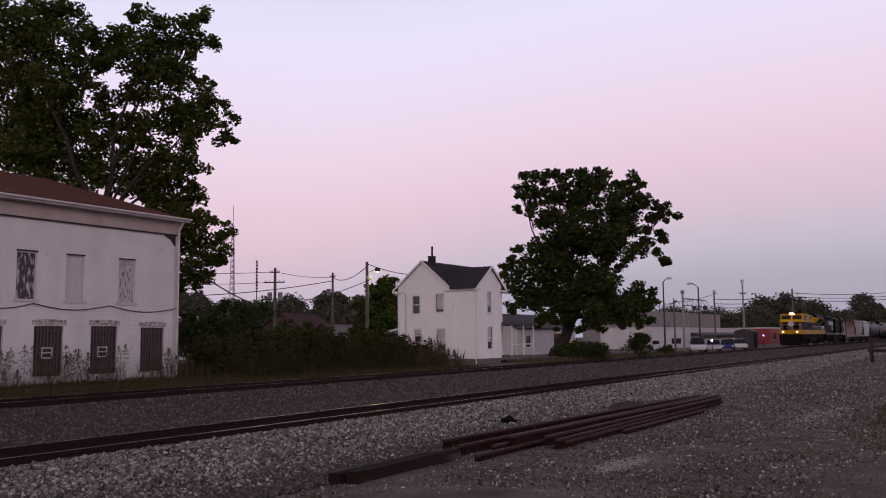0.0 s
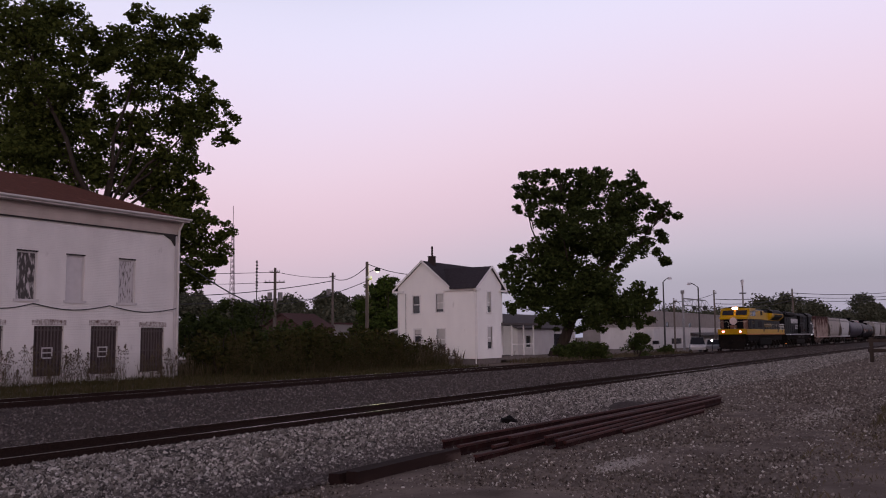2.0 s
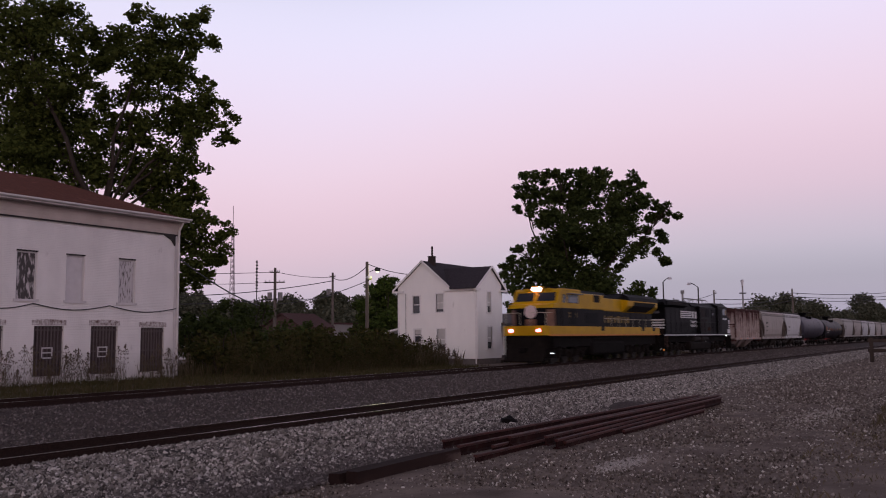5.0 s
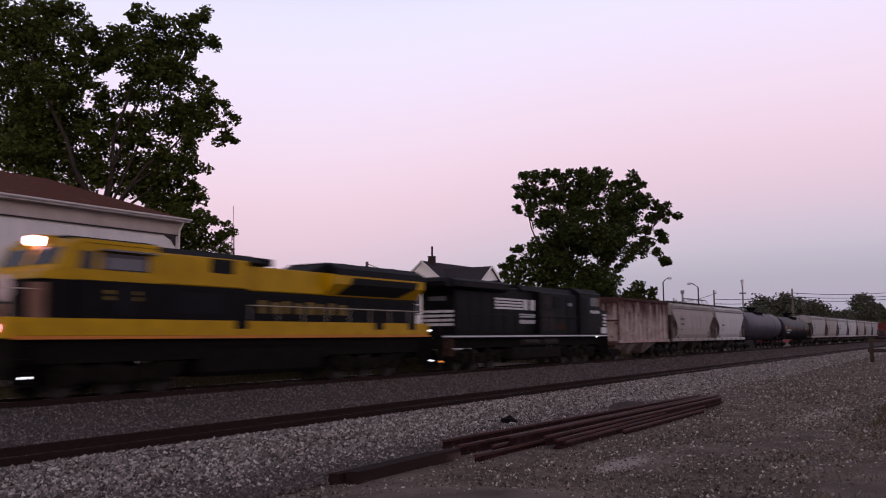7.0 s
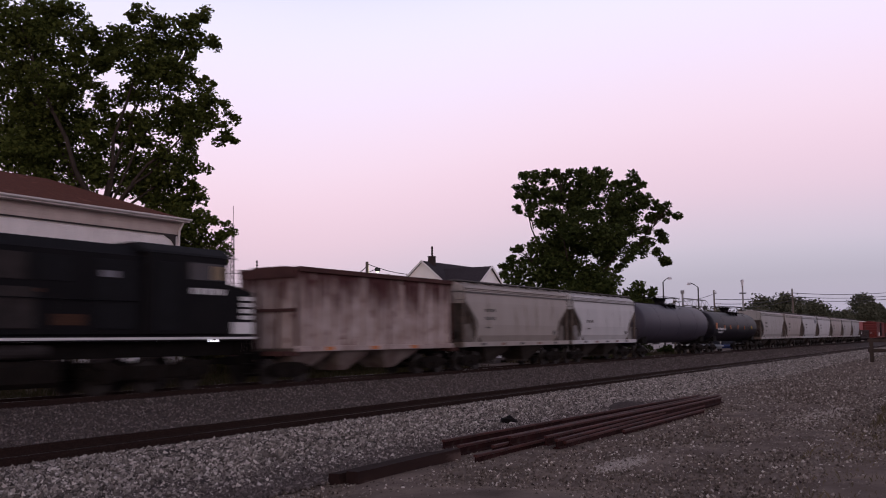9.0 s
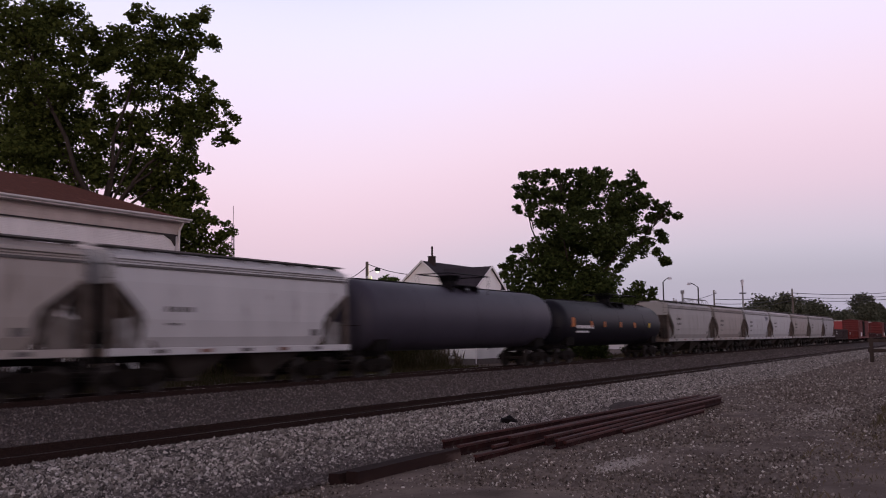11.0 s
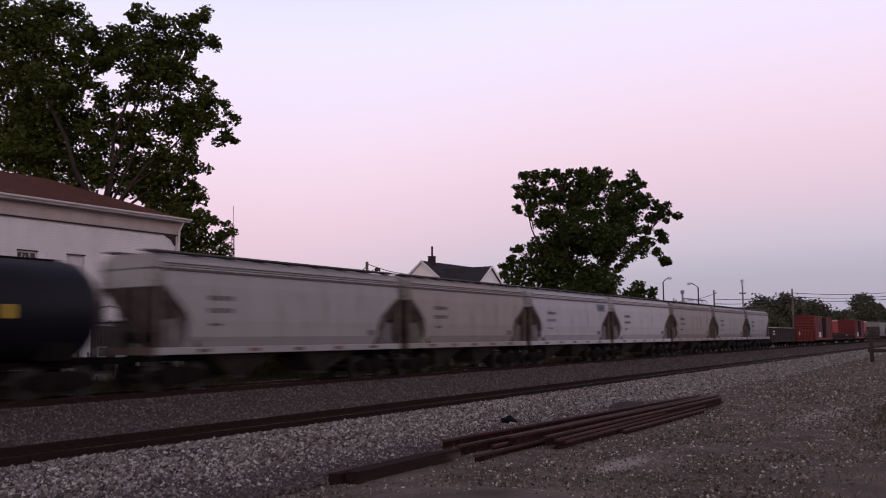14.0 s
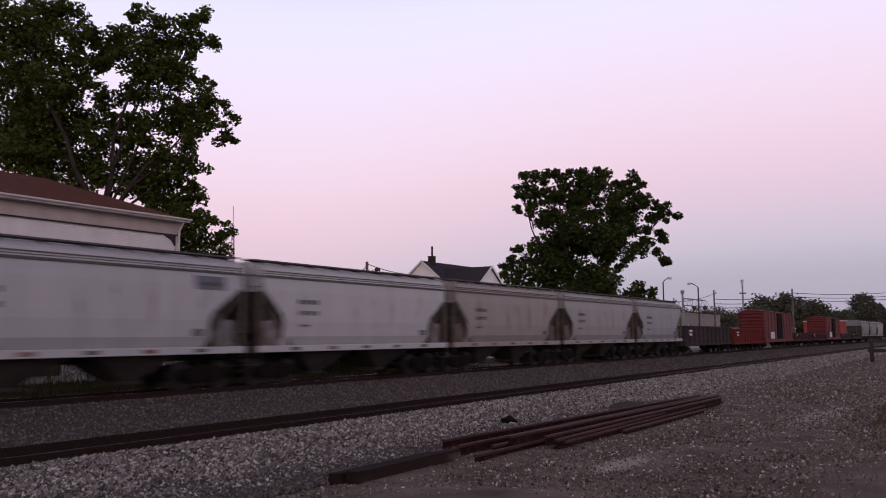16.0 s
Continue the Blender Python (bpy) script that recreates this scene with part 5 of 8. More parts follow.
def brick_building():
    b = empty("brick_building", pose(0, 0, 0), "two-storey white painted brick building with barred doors and red-brown roof", "building")
    Y = 34.6
    windows = [(22.02, 3.84, 22.98, 5.87), (24.38, 3.84, 25.32, 5.86), (27.17, 3.82, 28.11, 5.86), (19.6, 3.84, 20.55, 5.87)]
    doors = [(20.10, 0.55, 21.55, 2.70), (22.93, 0.55, 24.36, 2.71), (25.74, 0.55, 27.19, 2.72), (28.51, 0.55, 29.93, 2.67)]
    bm = bmesh.new()
    holed_wall(bm, 5.0, 30.73, 0.0, 7.3, windows + doors, lambda a, c, d, e: box(bm, a, Y, c, d, Y + 0.35, e))
    part("wall", bm, M_brick, b, "white painted brick front wall")
    bm = bmesh.new()
    box(bm, 30.38, Y + 0.35, 0.0, 30.73, 47, 7.3)
    box(bm, 5.0, Y + 0.35, 0.0, 5.35, 47, 7.3)
    box(bm, 5.35, 46.65, 0, 30.38, 47, 7.3)
    part("side_wall", bm, M_brick, b, "white painted brick end wall")
    bm = bmesh.new()
    box(bm, 4.95, Y - 0.06, 7.3, 30.80, 47.05, 7.95)
    part("frieze", bm, M_frieze, b, "brown frieze boards under the eaves")
    bm = bmesh.new()
    box(bm, 5.0, Y - 0.085, 7.26, 30.84, Y - 0.062, 7.33)
    part("frieze_shadow", bm, M_shadowline, b, "dark strip painted as the shadow gap under the frieze")
    bm = bmesh.new()
    box(bm, 4.4, Y - 0.55, 7.95, 30.95, 47.6, 8.03)
    part("soffit", bm, M_gutter, b, "pale soffit")
    bm = bmesh.new()
    prism(bm, [(Y - 0.68, 8.12), (Y - 0.68, 8.06), (Y - 0.64, 8.02), (Y - 0.552, 8.02), (Y - 0.552, 8.12)], "x", 4.4, 31.0)
    part("gutter", bm, M_gutter, b, "white roof gutter")
    bm = bmesh.new()
    v = [bm.verts.new(c) for c in ((4.3, Y - 0.58, 8.06), (30.98, Y - 0.58, 8.06), (30.98, 47.6, 8.06), (4.3, 47.6, 8.06), (10.0, 40.6, 10.35), (27.3, 40.6, 10.35))]
    for ix in ((0, 1, 5, 4), (1, 2, 5), (2, 3, 4, 5), (3, 0, 4), (0, 3, 2, 1)):
        bm.faces.new([v[i] for i in ix])
    part("roof", bm, M_redroof, b, "faded red-brown hipped roof")
    bm = bmesh.new()
    box(bm, 30.48, Y - 0.05, 0.0, 30.78, Y + 0.1, 7.26)
    part("corner_board", bm, M_board, b, "white corner pilaster")
    bm = bmesh.new()
    tube(bm, [(30.62, Y - 0.5, 8.0), (30.62, Y - 0.14, 7.5), (30.62, Y - 0.14, 0.2)], 0.05, 8)
    part("downspout", bm, M_gutter, b, "pale downspout at the corner")
    bm = bmesh.new()
    prism(bm, [(29.75, 7.26), (30.45, 7.26), (30.45, 6.75), (30.2, 7.05)], "y", Y - 0.09, Y - 0.01)
    part("loose_trim", bm, M_shadowline, b, "dark broken trim at the eave corner")
    looks = [(M_peel, "peeling dark boarded window"), (M_board, "white boarded window"), (M_vine, "boarded window stained by dead vines"), (M_peel, "peeling dark boarded window")]
    for (a, c, d, e), (m_, lab) in zip(windows, looks):
        bm = bmesh.new()
        box(bm, a, Y + 0.10, c, d, Y + 0.14, e)
        w = part("window", bm, m_, b, lab)
        bm = bmesh.new()
        box(bm, a - 0.1, Y - 0.06, c - 0.1, d + 0.1, Y + 0.10, c)
        part("sill", bm, M_board, w, "white stone sill")
        bm = bmesh.new()
        box(bm, a - 0.02, Y - 0.012, e, d + 0.02, Y - 0.002, e + 0.06)
        part("head_shadow", bm, M_shadowline, w, "dark strip painted as the shadow gap at the head")
        bm = bmesh.new()
        for x in (a, d - 0.06):
            box(bm, x, Y + 0.05, c, x + 0.06, Y + 0.098, e)
        box(bm, a, Y + 0.05, e - 0.06, d, Y + 0.098, e)
        part("frame", bm, M_board, w, "white window frame")
    for k, (a, c, d, e) in enumerate(doors):
        bm = bmesh.new()
        box(bm, a, Y + 0.14, c, d, Y + 0.2, e)
        w = part("door", bm, M_barred, b, "dark boarded doorway behind bars")
        n = 9
        for i in range(n):
            x = a + 0.06 + i * (d - a - 0.12) / (n - 1)
            bm = bmesh.new()
            box(bm, x - 0.022, Y + 0.07, c, x + 0.022, Y + 0.11, e)
            part("bar", bm, M_slat, w)
        for z in (c + 0.3, c + 1.0, e - 0.2):
            bm = bmesh.new()
            box(bm, a, Y + 0.055, z, d, Y + 0.068, z + 0.05)
            part("rail", bm, M_slat, w)
        if k in (1, 2):
            xm = a + 0.67
            bm = bmesh.new()
            for z in (1.33, 1.55, 1.76):
                box(bm, xm - 0.26, Y + 0.02, z - 0.025, xm + 0.26, Y + 0.052, z + 0.025)
            for x in (xm - 0.26, xm + 0.22):
                box(bm, x, Y + 0.02, 1.33, x + 0.04, Y + 0.05, 1.76)
            part("hatch_frame", bm, M_board, w, "small white two-pane hatch frame")
        # flaking brick arch over the doorway
        m_ = 8
        for i in range(m_):
            bm = bmesh.new()
            x = a - 0.12 + i * (d - a + 0.24) / m_
            box(bm, x + 0.01, Y - 0.018, e + 0.03, x + (d - a + 0.24) / m_ - 0.01, Y - 0.001, e + 0.24 + 0.05 * math.sin(math.pi * (i + 0.5) / m_))
            part("arch_brick", bm, M_rawbrick, b)
    bm = bmesh.new()
    pts = []
    hooks = [(17.0, 3.6), (19.9, 3.66), (22.82, 3.66), (26.66, 3.66), (30.6, 3.62)]
    for (x0, z0), (x1, z1) in zip(hooks[:-1], hooks[1:]):
        for i in range(8):
            t = i / 8
            pts.append((x0 + (x1 - x0) * t, Y - 0.05, z0 + (z1 - z0) * t - 0.24 * math.sin(math.pi * t)))
    pts.append((30.6, Y - 0.05, 3.62))
    tube(bm, pts, 0.022, 5)
    part("cable", bm, M_cable, b, "sagging black cable along the wall")


brick_building()

M_clap = siding_mat("white_clapboard", (0.86, 0.83, 0.80), (0.80, 0.77, 0.745), 0.13, 0.35, (0.55, 0.51, 0.48), -0.07)
M_block = mat("grey_foundation_block", (0.17, 0.145, 0.135), (0.12, 0.10, 0.095), scale=4, rough=0.9, bump=0.3)
M_shingle = mat("charcoal_shingles", (0.048, 0.041, 0.047), (0.033, 0.028, 0.033), scale=6, rough=0.85, bump=0.5, bscale=12)
M_trim = mat("white_trim", (0.76, 0.73, 0.72), (0.68, 0.65, 0.64), scale=3, rough=0.55)
M_pane = mat("window_glass", (0.05, 0.05, 0.055), (0.035, 0.035, 0.04), scale=1, rough=0.08, spec=0.7)
M_blind = mat("pale_blind", (0.50, 0.48, 0.46), (0.42, 0.40, 0.38), scale=3, rough=0.7)
M_chim = mat("dark_chimney_brick", (0.05, 0.035, 0.035), (0.03, 0.022, 0.022), scale=6, rough=0.9, bump=0.3)
M_tin = mat("grey_tin", (0.22, 0.2, 0.2), (0.16, 0.15, 0.15), scale=4, rough=0.5, metal=0.5)
M_porch = mat("dark_porch_roof", (0.10, 0.085, 0.085), (0.07, 0.06, 0.06), scale=4, rough=0.8)


def sash(house, c0, c1, z0, z1, plane, at, dark=False, blind=0.5):
    """A sash window in a wall of plane x or y, facing towards lower values."""
    def bx(bm, a, p0, za, b_, p1, zb):
        if plane == "x":
            box(bm, at + p0, a, za, at + p1, b_, zb)
        else:
            box(bm, a, at + p0, za, b_, at + p1, zb)
    bm = bmesh.new()
    bx(bm, c0, 0.07, z0, c1, 0.09, z1)
    w = part("window", bm, M_pane, house, "double-hung window with white casing")
    bm = bmesh.new()
    f = 0.10
    bx(bm, c0 - f, -0.03, z1, c1 + f, 0.05, z1 + f)
    bx(bm, c0 - f, -0.03, z0, c0, 0.05, z1)
    bx(bm, c1, -0.03, z0, c1 + f, 0.05, z1)
    part("casing", bm, M_trim, w, "white window casing")
    bm = bmesh.new()
    bx(bm, c0 - f - 0.04, -0.07, z0 - 0.08, c1 + f + 0.04, 0.05, z0)
    part("sill", bm, M_trim, w, "white sill")
    bm = bmesh.new()
    zm = (z0 + z1) / 2
    bx(bm, c0, 0.04, zm - 0.03, c1, 0.069, zm + 0.03)
    part("meeting_rail", bm, M_trim, w, "white meeting rail")
    if blind:
        bm = bmesh.new()
        bx(bm, c0 + 0.03, 0.055, z1 - (z1 - z0) * blind, c1 - 0.03, 0.066, z1)
        part("blind", bm, M_blind, w, "pale lowered blind")


def white_house():
    h = empty("house", pose(0, 0, 0), "white two-storey clapboard house with charcoal gabled roofs", "house")
    X, Y, X2, Y2, E = 55.9, 31.5, 59.55, 38.5, 5.72
    west = [(36.5, 3.9, 37.1, 5.2), (34.39, 3.97, 35.02, 5.3), (36.41, 1.77, 36.97, 2.67), (34.28, 1.18, 34.95, 2.68)]
    south = [(57.38, 3.9, 57.9, 5.4), (57.35, 1.22, 58.05, 2.81)]
    bm = bmesh.new()
    holed_wall(bm, Y, Y2, 0.5, E, west, lambda a, c, d, e: box(bm, X, a, c, X + 0.2, d, e))
    prism(bm, [(33.72, E), (Y2, E), (Y2, 5.89), (36.22, 7.79), (33.72, 5.73)], "x", X, X + 0.2)
    part("wall", bm, M_clap, h, "white clapboard gable wall")
    bm = bmesh.new()
    holed_wall(bm, X + 0.2, X2, 0.5, E, south, lambda a, c, d, e: box(bm, a, Y, c, d, Y + 0.2, e))
    prism(bm, [(X, E), (X2 + 0.1, E), (X2 + 0.1, 5.97), (57.95, 7.26), (X, 5.83)], "y", Y, Y + 0.2)
    part("wall", bm, M_clap, h, "white clapboard wall towards the tracks")
    bm = bmesh.new()
    box(bm, X2 - 0.2, Y + 0.2, 0.5, X2, 34.2, E)
    box(bm, X2, 34.0, 0.5, 64.5, 34.2, E)
    box(bm, 64.3, 34.2, 0.5, 64.5, Y2, E)
    box(bm, X + 0.2, Y2 - 0.2, 0.5, 64.3, Y2, E)
    part("wall", bm, M_clap, h, "white clapboard rear walls")
    bm = bmesh.new()
    holed_wall(bm, Y + 0.05, Y2 - 0.05, 0.0, 0.5, [(34.05, 0.12, 34.68, 0.42)], lambda a, c, d, e: box(bm, X + 0.05, a, c, X + 0.3, d, e))
    box(bm, X + 0.3, Y + 0.05, 0, X2 - 0.05, Y + 0.3, 0.5)
    box(bm, X2, 34.05, 0, 64.4, 34.3, 0.5)
    part("foundation", bm, M_block, h, "grey block foundation")
    bm = bmesh.new()
    box(bm, X + 0.12, 34.05, 0.12, X + 0.16, 34.68, 0.42)
    part("basement_window", bm, M_pane, h, "dark basement window")
    for i, (a, c, d, e) in enumerate(west):
        sash(h, a, d, c, e, "x", X, blind=(0.0, 0.85, 0.4, 0.8)[i])
    for a, c, d, e in south:
        sash(h, a, d, c, e, "y", Y, blind=0.7)
    # roofs: slabs with thickness
    def slab(p, q_, r_, s_, name="roof", m_=M_shingle, lab="charcoal shingle roof slope", th=0.07):
        bm = bmesh.new()
        lo = [bm.verts.new(v) for v in (p, q_, r_, s_)]
        hi = [bm.verts.new((v[0], v[1], v[2] + th)) for v in (p, q_, r_, s_)]
        bm.faces.new(lo[::-1])
        bm.faces.new(hi)
        for i in range(4):
            j = (i + 1) % 4
            bm.faces.new((lo[i], lo[j], hi[j], hi[i]))
        bmesh.ops.recalc_face_normals(bm, faces=bm.faces[:])
        part(name, bm, m_, h, lab)
    x0, xe = X - 0.14, 64.8
    slab((x0, 33.65, 5.62), (xe, 33.65, 5.62), (xe, 36.22, 7.80), (x0, 36.22, 7.80))
    slab((x0, 38.85, 5.62), (xe, 38.85, 5.62), (xe, 36.22, 7.804), (x0, 36.22, 7.804))
    y0 = Y - 0.14
    slab((55.55, y0, 5.60), (55.55, 33.64, 5.60), (57.95, 35.66, 7.28), (57.95, y0, 7.28))
    slab((60.2, y0, 5.60), (60.2, 33.64, 5.60), (57.95, 35.66, 7.284), (57.95, y0, 7.284))
    # barge boards and eave returns
    def board(a, b_, w=0.13, lab="white barge board"):
        bm = bmesh.new()
        a, b_ = Vector(a), Vector(b_)
        d = (b_ - a).normalized()
        up = Vector((0, 0, 1))
        side = d.cross(up).normalized() * 0.025
        pts = [a - side, b_ - side, b_ + side, a + side]
        lo = [bm.verts.new(v - up * w) for v in pts]
        hi = [bm.verts.new(v + up * 0.05) for v in pts]
        bm.faces.new(lo[::-1])
        bm.faces.new(hi)
        for i in range(4):
            j = (i + 1) % 4
            bm.faces.new((lo[i], lo[j], hi[j], hi[i]))
        bmesh.ops.recalc_face_normals(bm, faces=bm.faces[:])
        part("barge_board", bm, M_trim, h, lab)
    xb = x0 - 0.03
    board((xb, 33.6, 5.66), (xb, 36.22, 7.88))
    board((xb, 38.9, 5.66), (xb, 36.22, 7.88))
    yb = y0 - 0.03
    board((55.5, yb, 5.64), (57.95, yb, 7.36))
    board((60.25, yb, 5.64), (57.95, yb, 7.36))
    bm = bmesh.new()
    box(bm, x0 - 0.02, 37.9, 5.48, X + 0.02, 38.95, 5.62)
    box(bm, x0 - 0.02, y0, 5.48, X + 0.02, 34.3, 5.60)
    box(bm, 55.5, y0 - 0.02, 5.47, 56.2, Y - 0.002, 5.61)
    box(bm, 59.3, y0 - 0.02, 5.47, 60.2, Y - 0.002, 5.61)
    part("eave_return", bm, M_trim, h, "white boxed eave returns")
    for y, dy in ((Y, 0.14), (Y2, -0.14)):
        bm = bmesh.new()
        box(bm, X - 0.025, min(y, y + dy), 0.5, X - 0.002, max(y, y + dy), 5.48)
        part("corner_board", bm, M_trim, h, "white corner board")
    bm = bmesh.new()
    tube(bm, [(X - 0.07, Y + 0.3, 5.5), (X - 0.07, Y + 0.12, 5.1), (X - 0.07, Y + 0.12, 0.15)], 0.045, 8)
    part("downspout", bm, M_trim, h, "white downspout")
    bm = bmesh.new()
    tube(bm, [(X - 0.04, 37.75, 5.4), (X - 0.04, 37.75, 0.5)], 0.02, 6)
    part("conduit", bm, M_tin, h, "thin grey service conduit")
    bm = bmesh.new()
    box(bm, 56.78, 35.85, 7.2, 57.22, 36.3, 8.3, 0.02)
    box(bm, 56.75, 35.82, 8.22, 57.25, 36.33, 8.28)
    ch = part("chimney", bm, M_chim, h, "dark brick chimney")
    bm = bmesh.new()
    cyl(bm, (57.0, 36.05, 8.3), (57.0, 36.05, 9.05), 0.075, 0.075, 10)
    part("flue", bm, M_chim, ch, "dark metal flue pipe")
    # porch on the far side, with its low wing
    bm = bmesh.new()
    box(bm, X2 + 0.02, Y + 0.1, 0.35, 65.5, 33.98, 0.6)
    part("porch_floor", bm, M_block, h, "grey porch floor")
    bm = bmesh.new()
    box(bm, X2 + 0.02, Y - 0.1, 2.98, 65.8, 33.98, 3.14)
    part("porch_roof", bm, M_porch, h, "dark flat porch roof")
    for x in (61.5, 63.6, 65.4):
        bm = bmesh.new()
        box(bm, x - 0.045, Y + 0.1, 0.6, x + 0.045, Y + 0.19, 2.98)
        part("porch_post", bm, M_trim, h, "white porch post")
    bm = bmesh.new()
    box(bm, 61.5, Y + 0.14, 1.45, 65.4, Y + 0.2, 1.52)
    part("porch_rail", bm, M_trim, h, "thin porch rail")
    sash(h, 62.3, 63.1, 1.3, 2.6, "y", 33.98, blind=0.3)
    bm = bmesh.new()
    box(bm, 60.0, 33.94, 0.6, 60.9, 33.99, 2.65)
    part("door", bm, M_porch, h, "dark porch door")
    # small porch at the near street side
    bm = bmesh.new()
    prism(bm, [(38.5, 2.75), (40.3, 2.42), (40.3, 2.52), (38.5, 2.88)], "x", 56.3, 59)
    part("side_porch_roof", bm, M_trim, h, "small white side porch roof")
    for x in (56.4, 58.8):
        bm = bmesh.new()
        box(bm, x, 40.1, 0.1, x + 0.1, 40.2, 2.46)
        part("side_porch_post", bm, M_trim, h, "white side porch post")


white_house()


def plain_building(name, x0, y0, x1, y1, h, wall_m, roof_m, label, gable=0.0, openings=(), over=0.25, z0=0.1):
    """A low building: walls, roof and openings on the side towards the tracks (u0, z0, u1, z1)."""
    b = empty(name, pose(0, 0, 0), label, "building")
    bm = bmesh.new()
    holed_wall(bm, x0, x1, z0, z0 + h, list(openings), lambda a, c, d, e: box(bm, a, y0, c, d, y0 + 0.25, e))
    part("wall", bm, wall_m, b)
    bm = bmesh.new()
    box(bm, x0, y0 + 0.25, z0, x0 + 0.25, y1, z0 + h)
    box(bm, x1 - 0.25, y0 + 0.25, z0, x1, y1, z0 + h)
    box(bm, x0 + 0.25, y1 - 0.25, z0, x1 - 0.25, y1, z0 + h)
    if gable:
        ym = (y0 + y1) / 2
        for x in (x0, x1 - 0.25):
            prism(bm, [(y0, z0 + h), (y1, z0 + h), (ym, z0 + h + gable)], "x", x, x + 0.25)
    part("end_wall", bm, wall_m, b)
    bm = bmesh.new()
    if gable:
        ym = (y0 + y1) / 2
        t = z0 + h
        prism(bm, [(y0 - over, t - 0.05), (ym, t + gable), (y1 + over, t - 0.05), (y1 + over, t + 0.1), (ym, t + gable + 0.16), (y0 - over, t + 0.1)], "x", x0 - over, x1 + over)
    else:
        box(bm, x0 - 0.1, y0 - 0.1, z0 + h, x1 + 0.1, y1 + 0.1, z0 + h + 0.25)
    part("roof", bm, roof_m, b)
    for a, c, d, e in openings:
        bm = bmesh.new()
        box(bm, a, y0 + 0.12, c, d, y0 + 0.16, e)
        w = part("window", bm, M_pane, b, "dark window pane")
        bm = bmesh.new()
        box(bm, a - 0.05, y0 - 0.03, c - 0.08, d + 0.05, y0 + 0.1, c)
        part("sill", bm, M_trim, w)
    return b


M_whitewall = siding_mat("white_shop_wall", (0.62, 0.59, 0.58), (0.54, 0.51, 0.50), 0.2, 0.3)
M_tanwall = mat("tan_block_wall", (0.25, 0.225, 0.215), (0.20, 0.18, 0.17), scale=1.0, rough=0.9, bump=0.2)
M_redwall = mat("red_store_wall", (0.30, 0.05, 0.05), (0.24, 0.04, 0.04), scale=1.5, rough=0.6)
M_brownroof = mat("brown_shingles", (0.085, 0.045, 0.042), (0.06, 0.034, 0.032), scale=5, rough=0.9, bump=0.4)
M_darkbrick = mat("dark_house_brick", (0.10, 0.06, 0.055), (0.07, 0.045, 0.04), scale=7, rough=0.9)
M_shed = mat("dark_shed_steel", (0.055, 0.045, 0.045), (0.04, 0.033, 0.033), scale=3, rough=0.7)

plain_building("shop", 126.5, 41.0, 178.0, 50.0, 3.0, M_whitewall, M_gutter, "long low white commercial building with flat roof",
               openings=[(124.1, 0.82, 127.0, 1.37), (132.6, 0.81, 138.0, 1.64)])
bm = bmesh.new()
prism(bm, [(40.98, 2.55), (39.6, 2.15), (39.6, 2.02), (40.98, 2.02)], "x", 142.6, 177.5)
awning = empty("awning", pose(0, 0, 0), "long dark shop awning fixed to the white commercial building", "awning")
part("canopy", bm, M_shed, awning)
plain_building("warehouse", 158.0, 52.0, 205.0, 66.0, 6.3, M_tanwall, M_tanwall, "tall tan block warehouse behind the shops", openings=[(165, 3.4, 167, 4.6), (180, 3.4, 182, 4.6)])
plain_building("garage", 82.0, 41.5, 97.0, 50.0, 2.8, M_whitewall, M_porch, "low white garage behind the yard tree", gable=1.6, openings=[(84, 1.0, 85.2, 2.2), (91, 0.3, 93.6, 2.4)])
plain_building("cottage", 83.0, 71.5, 89.0, 78.0, 3.4, M_darkbrick, M_brownroof, "small dark brick cottage with brown gabled roof", gable=1.7, openings=[(84.2, 1.2, 85.2, 2.6)])
plain_building("shed", 97.0, 77.5, 101.5, 83.0, 4.0, M_tanwall, M_brownroof, "tan shed beyond the cottage", openings=[])
plain_building("white_cottage", 62.0, 69.0, 67.0, 75.0, 3.0, M_whitewall, M_gutter, "pale gabled cottage among the bushes", gable=1.3)
plain_building("store", 196.0, 39.5, 226.0, 52.0, 3.3, M_redwall, M_gutter, "red storefront with a white roof fascia", openings=[(200, 1.0, 203, 2.4), (208, 1.0, 211, 2.4)])
plain_building("depot", 300.0, 36.0, 380.0, 50.0, 6.0, M_redwall, M_gutter, "long red and white depot building far along the line", openings=[(310 + i * 8, 1.5, 313 + i * 8, 3.2) for i in range(8)])

bm = bmesh.new()
box(bm, 133.0, 29.2, 0.08, 136.6, 31.8, 2.5, 0.04)
hut = empty("equipment_hut", pose(0, 0, 0), "dark steel railway equipment hut with a curved roof", "hut")
part("body", bm, M_shed, hut)
bm = bmesh.new()
prism(bm, [(29.1, 2.5), (29.6, 2.78), (30.5, 2.9), (31.4, 2.78), (31.9, 2.5)], "x", 132.9, 136.7)
part("roof", bm, M_shed, hut, "curved dark roof")
bm = bmesh.new()
box(bm, 134.2, 29.17, 0.15, 135.2, 29.198, 2.2)
part("door", bm, M_under, hut, "dark steel door")

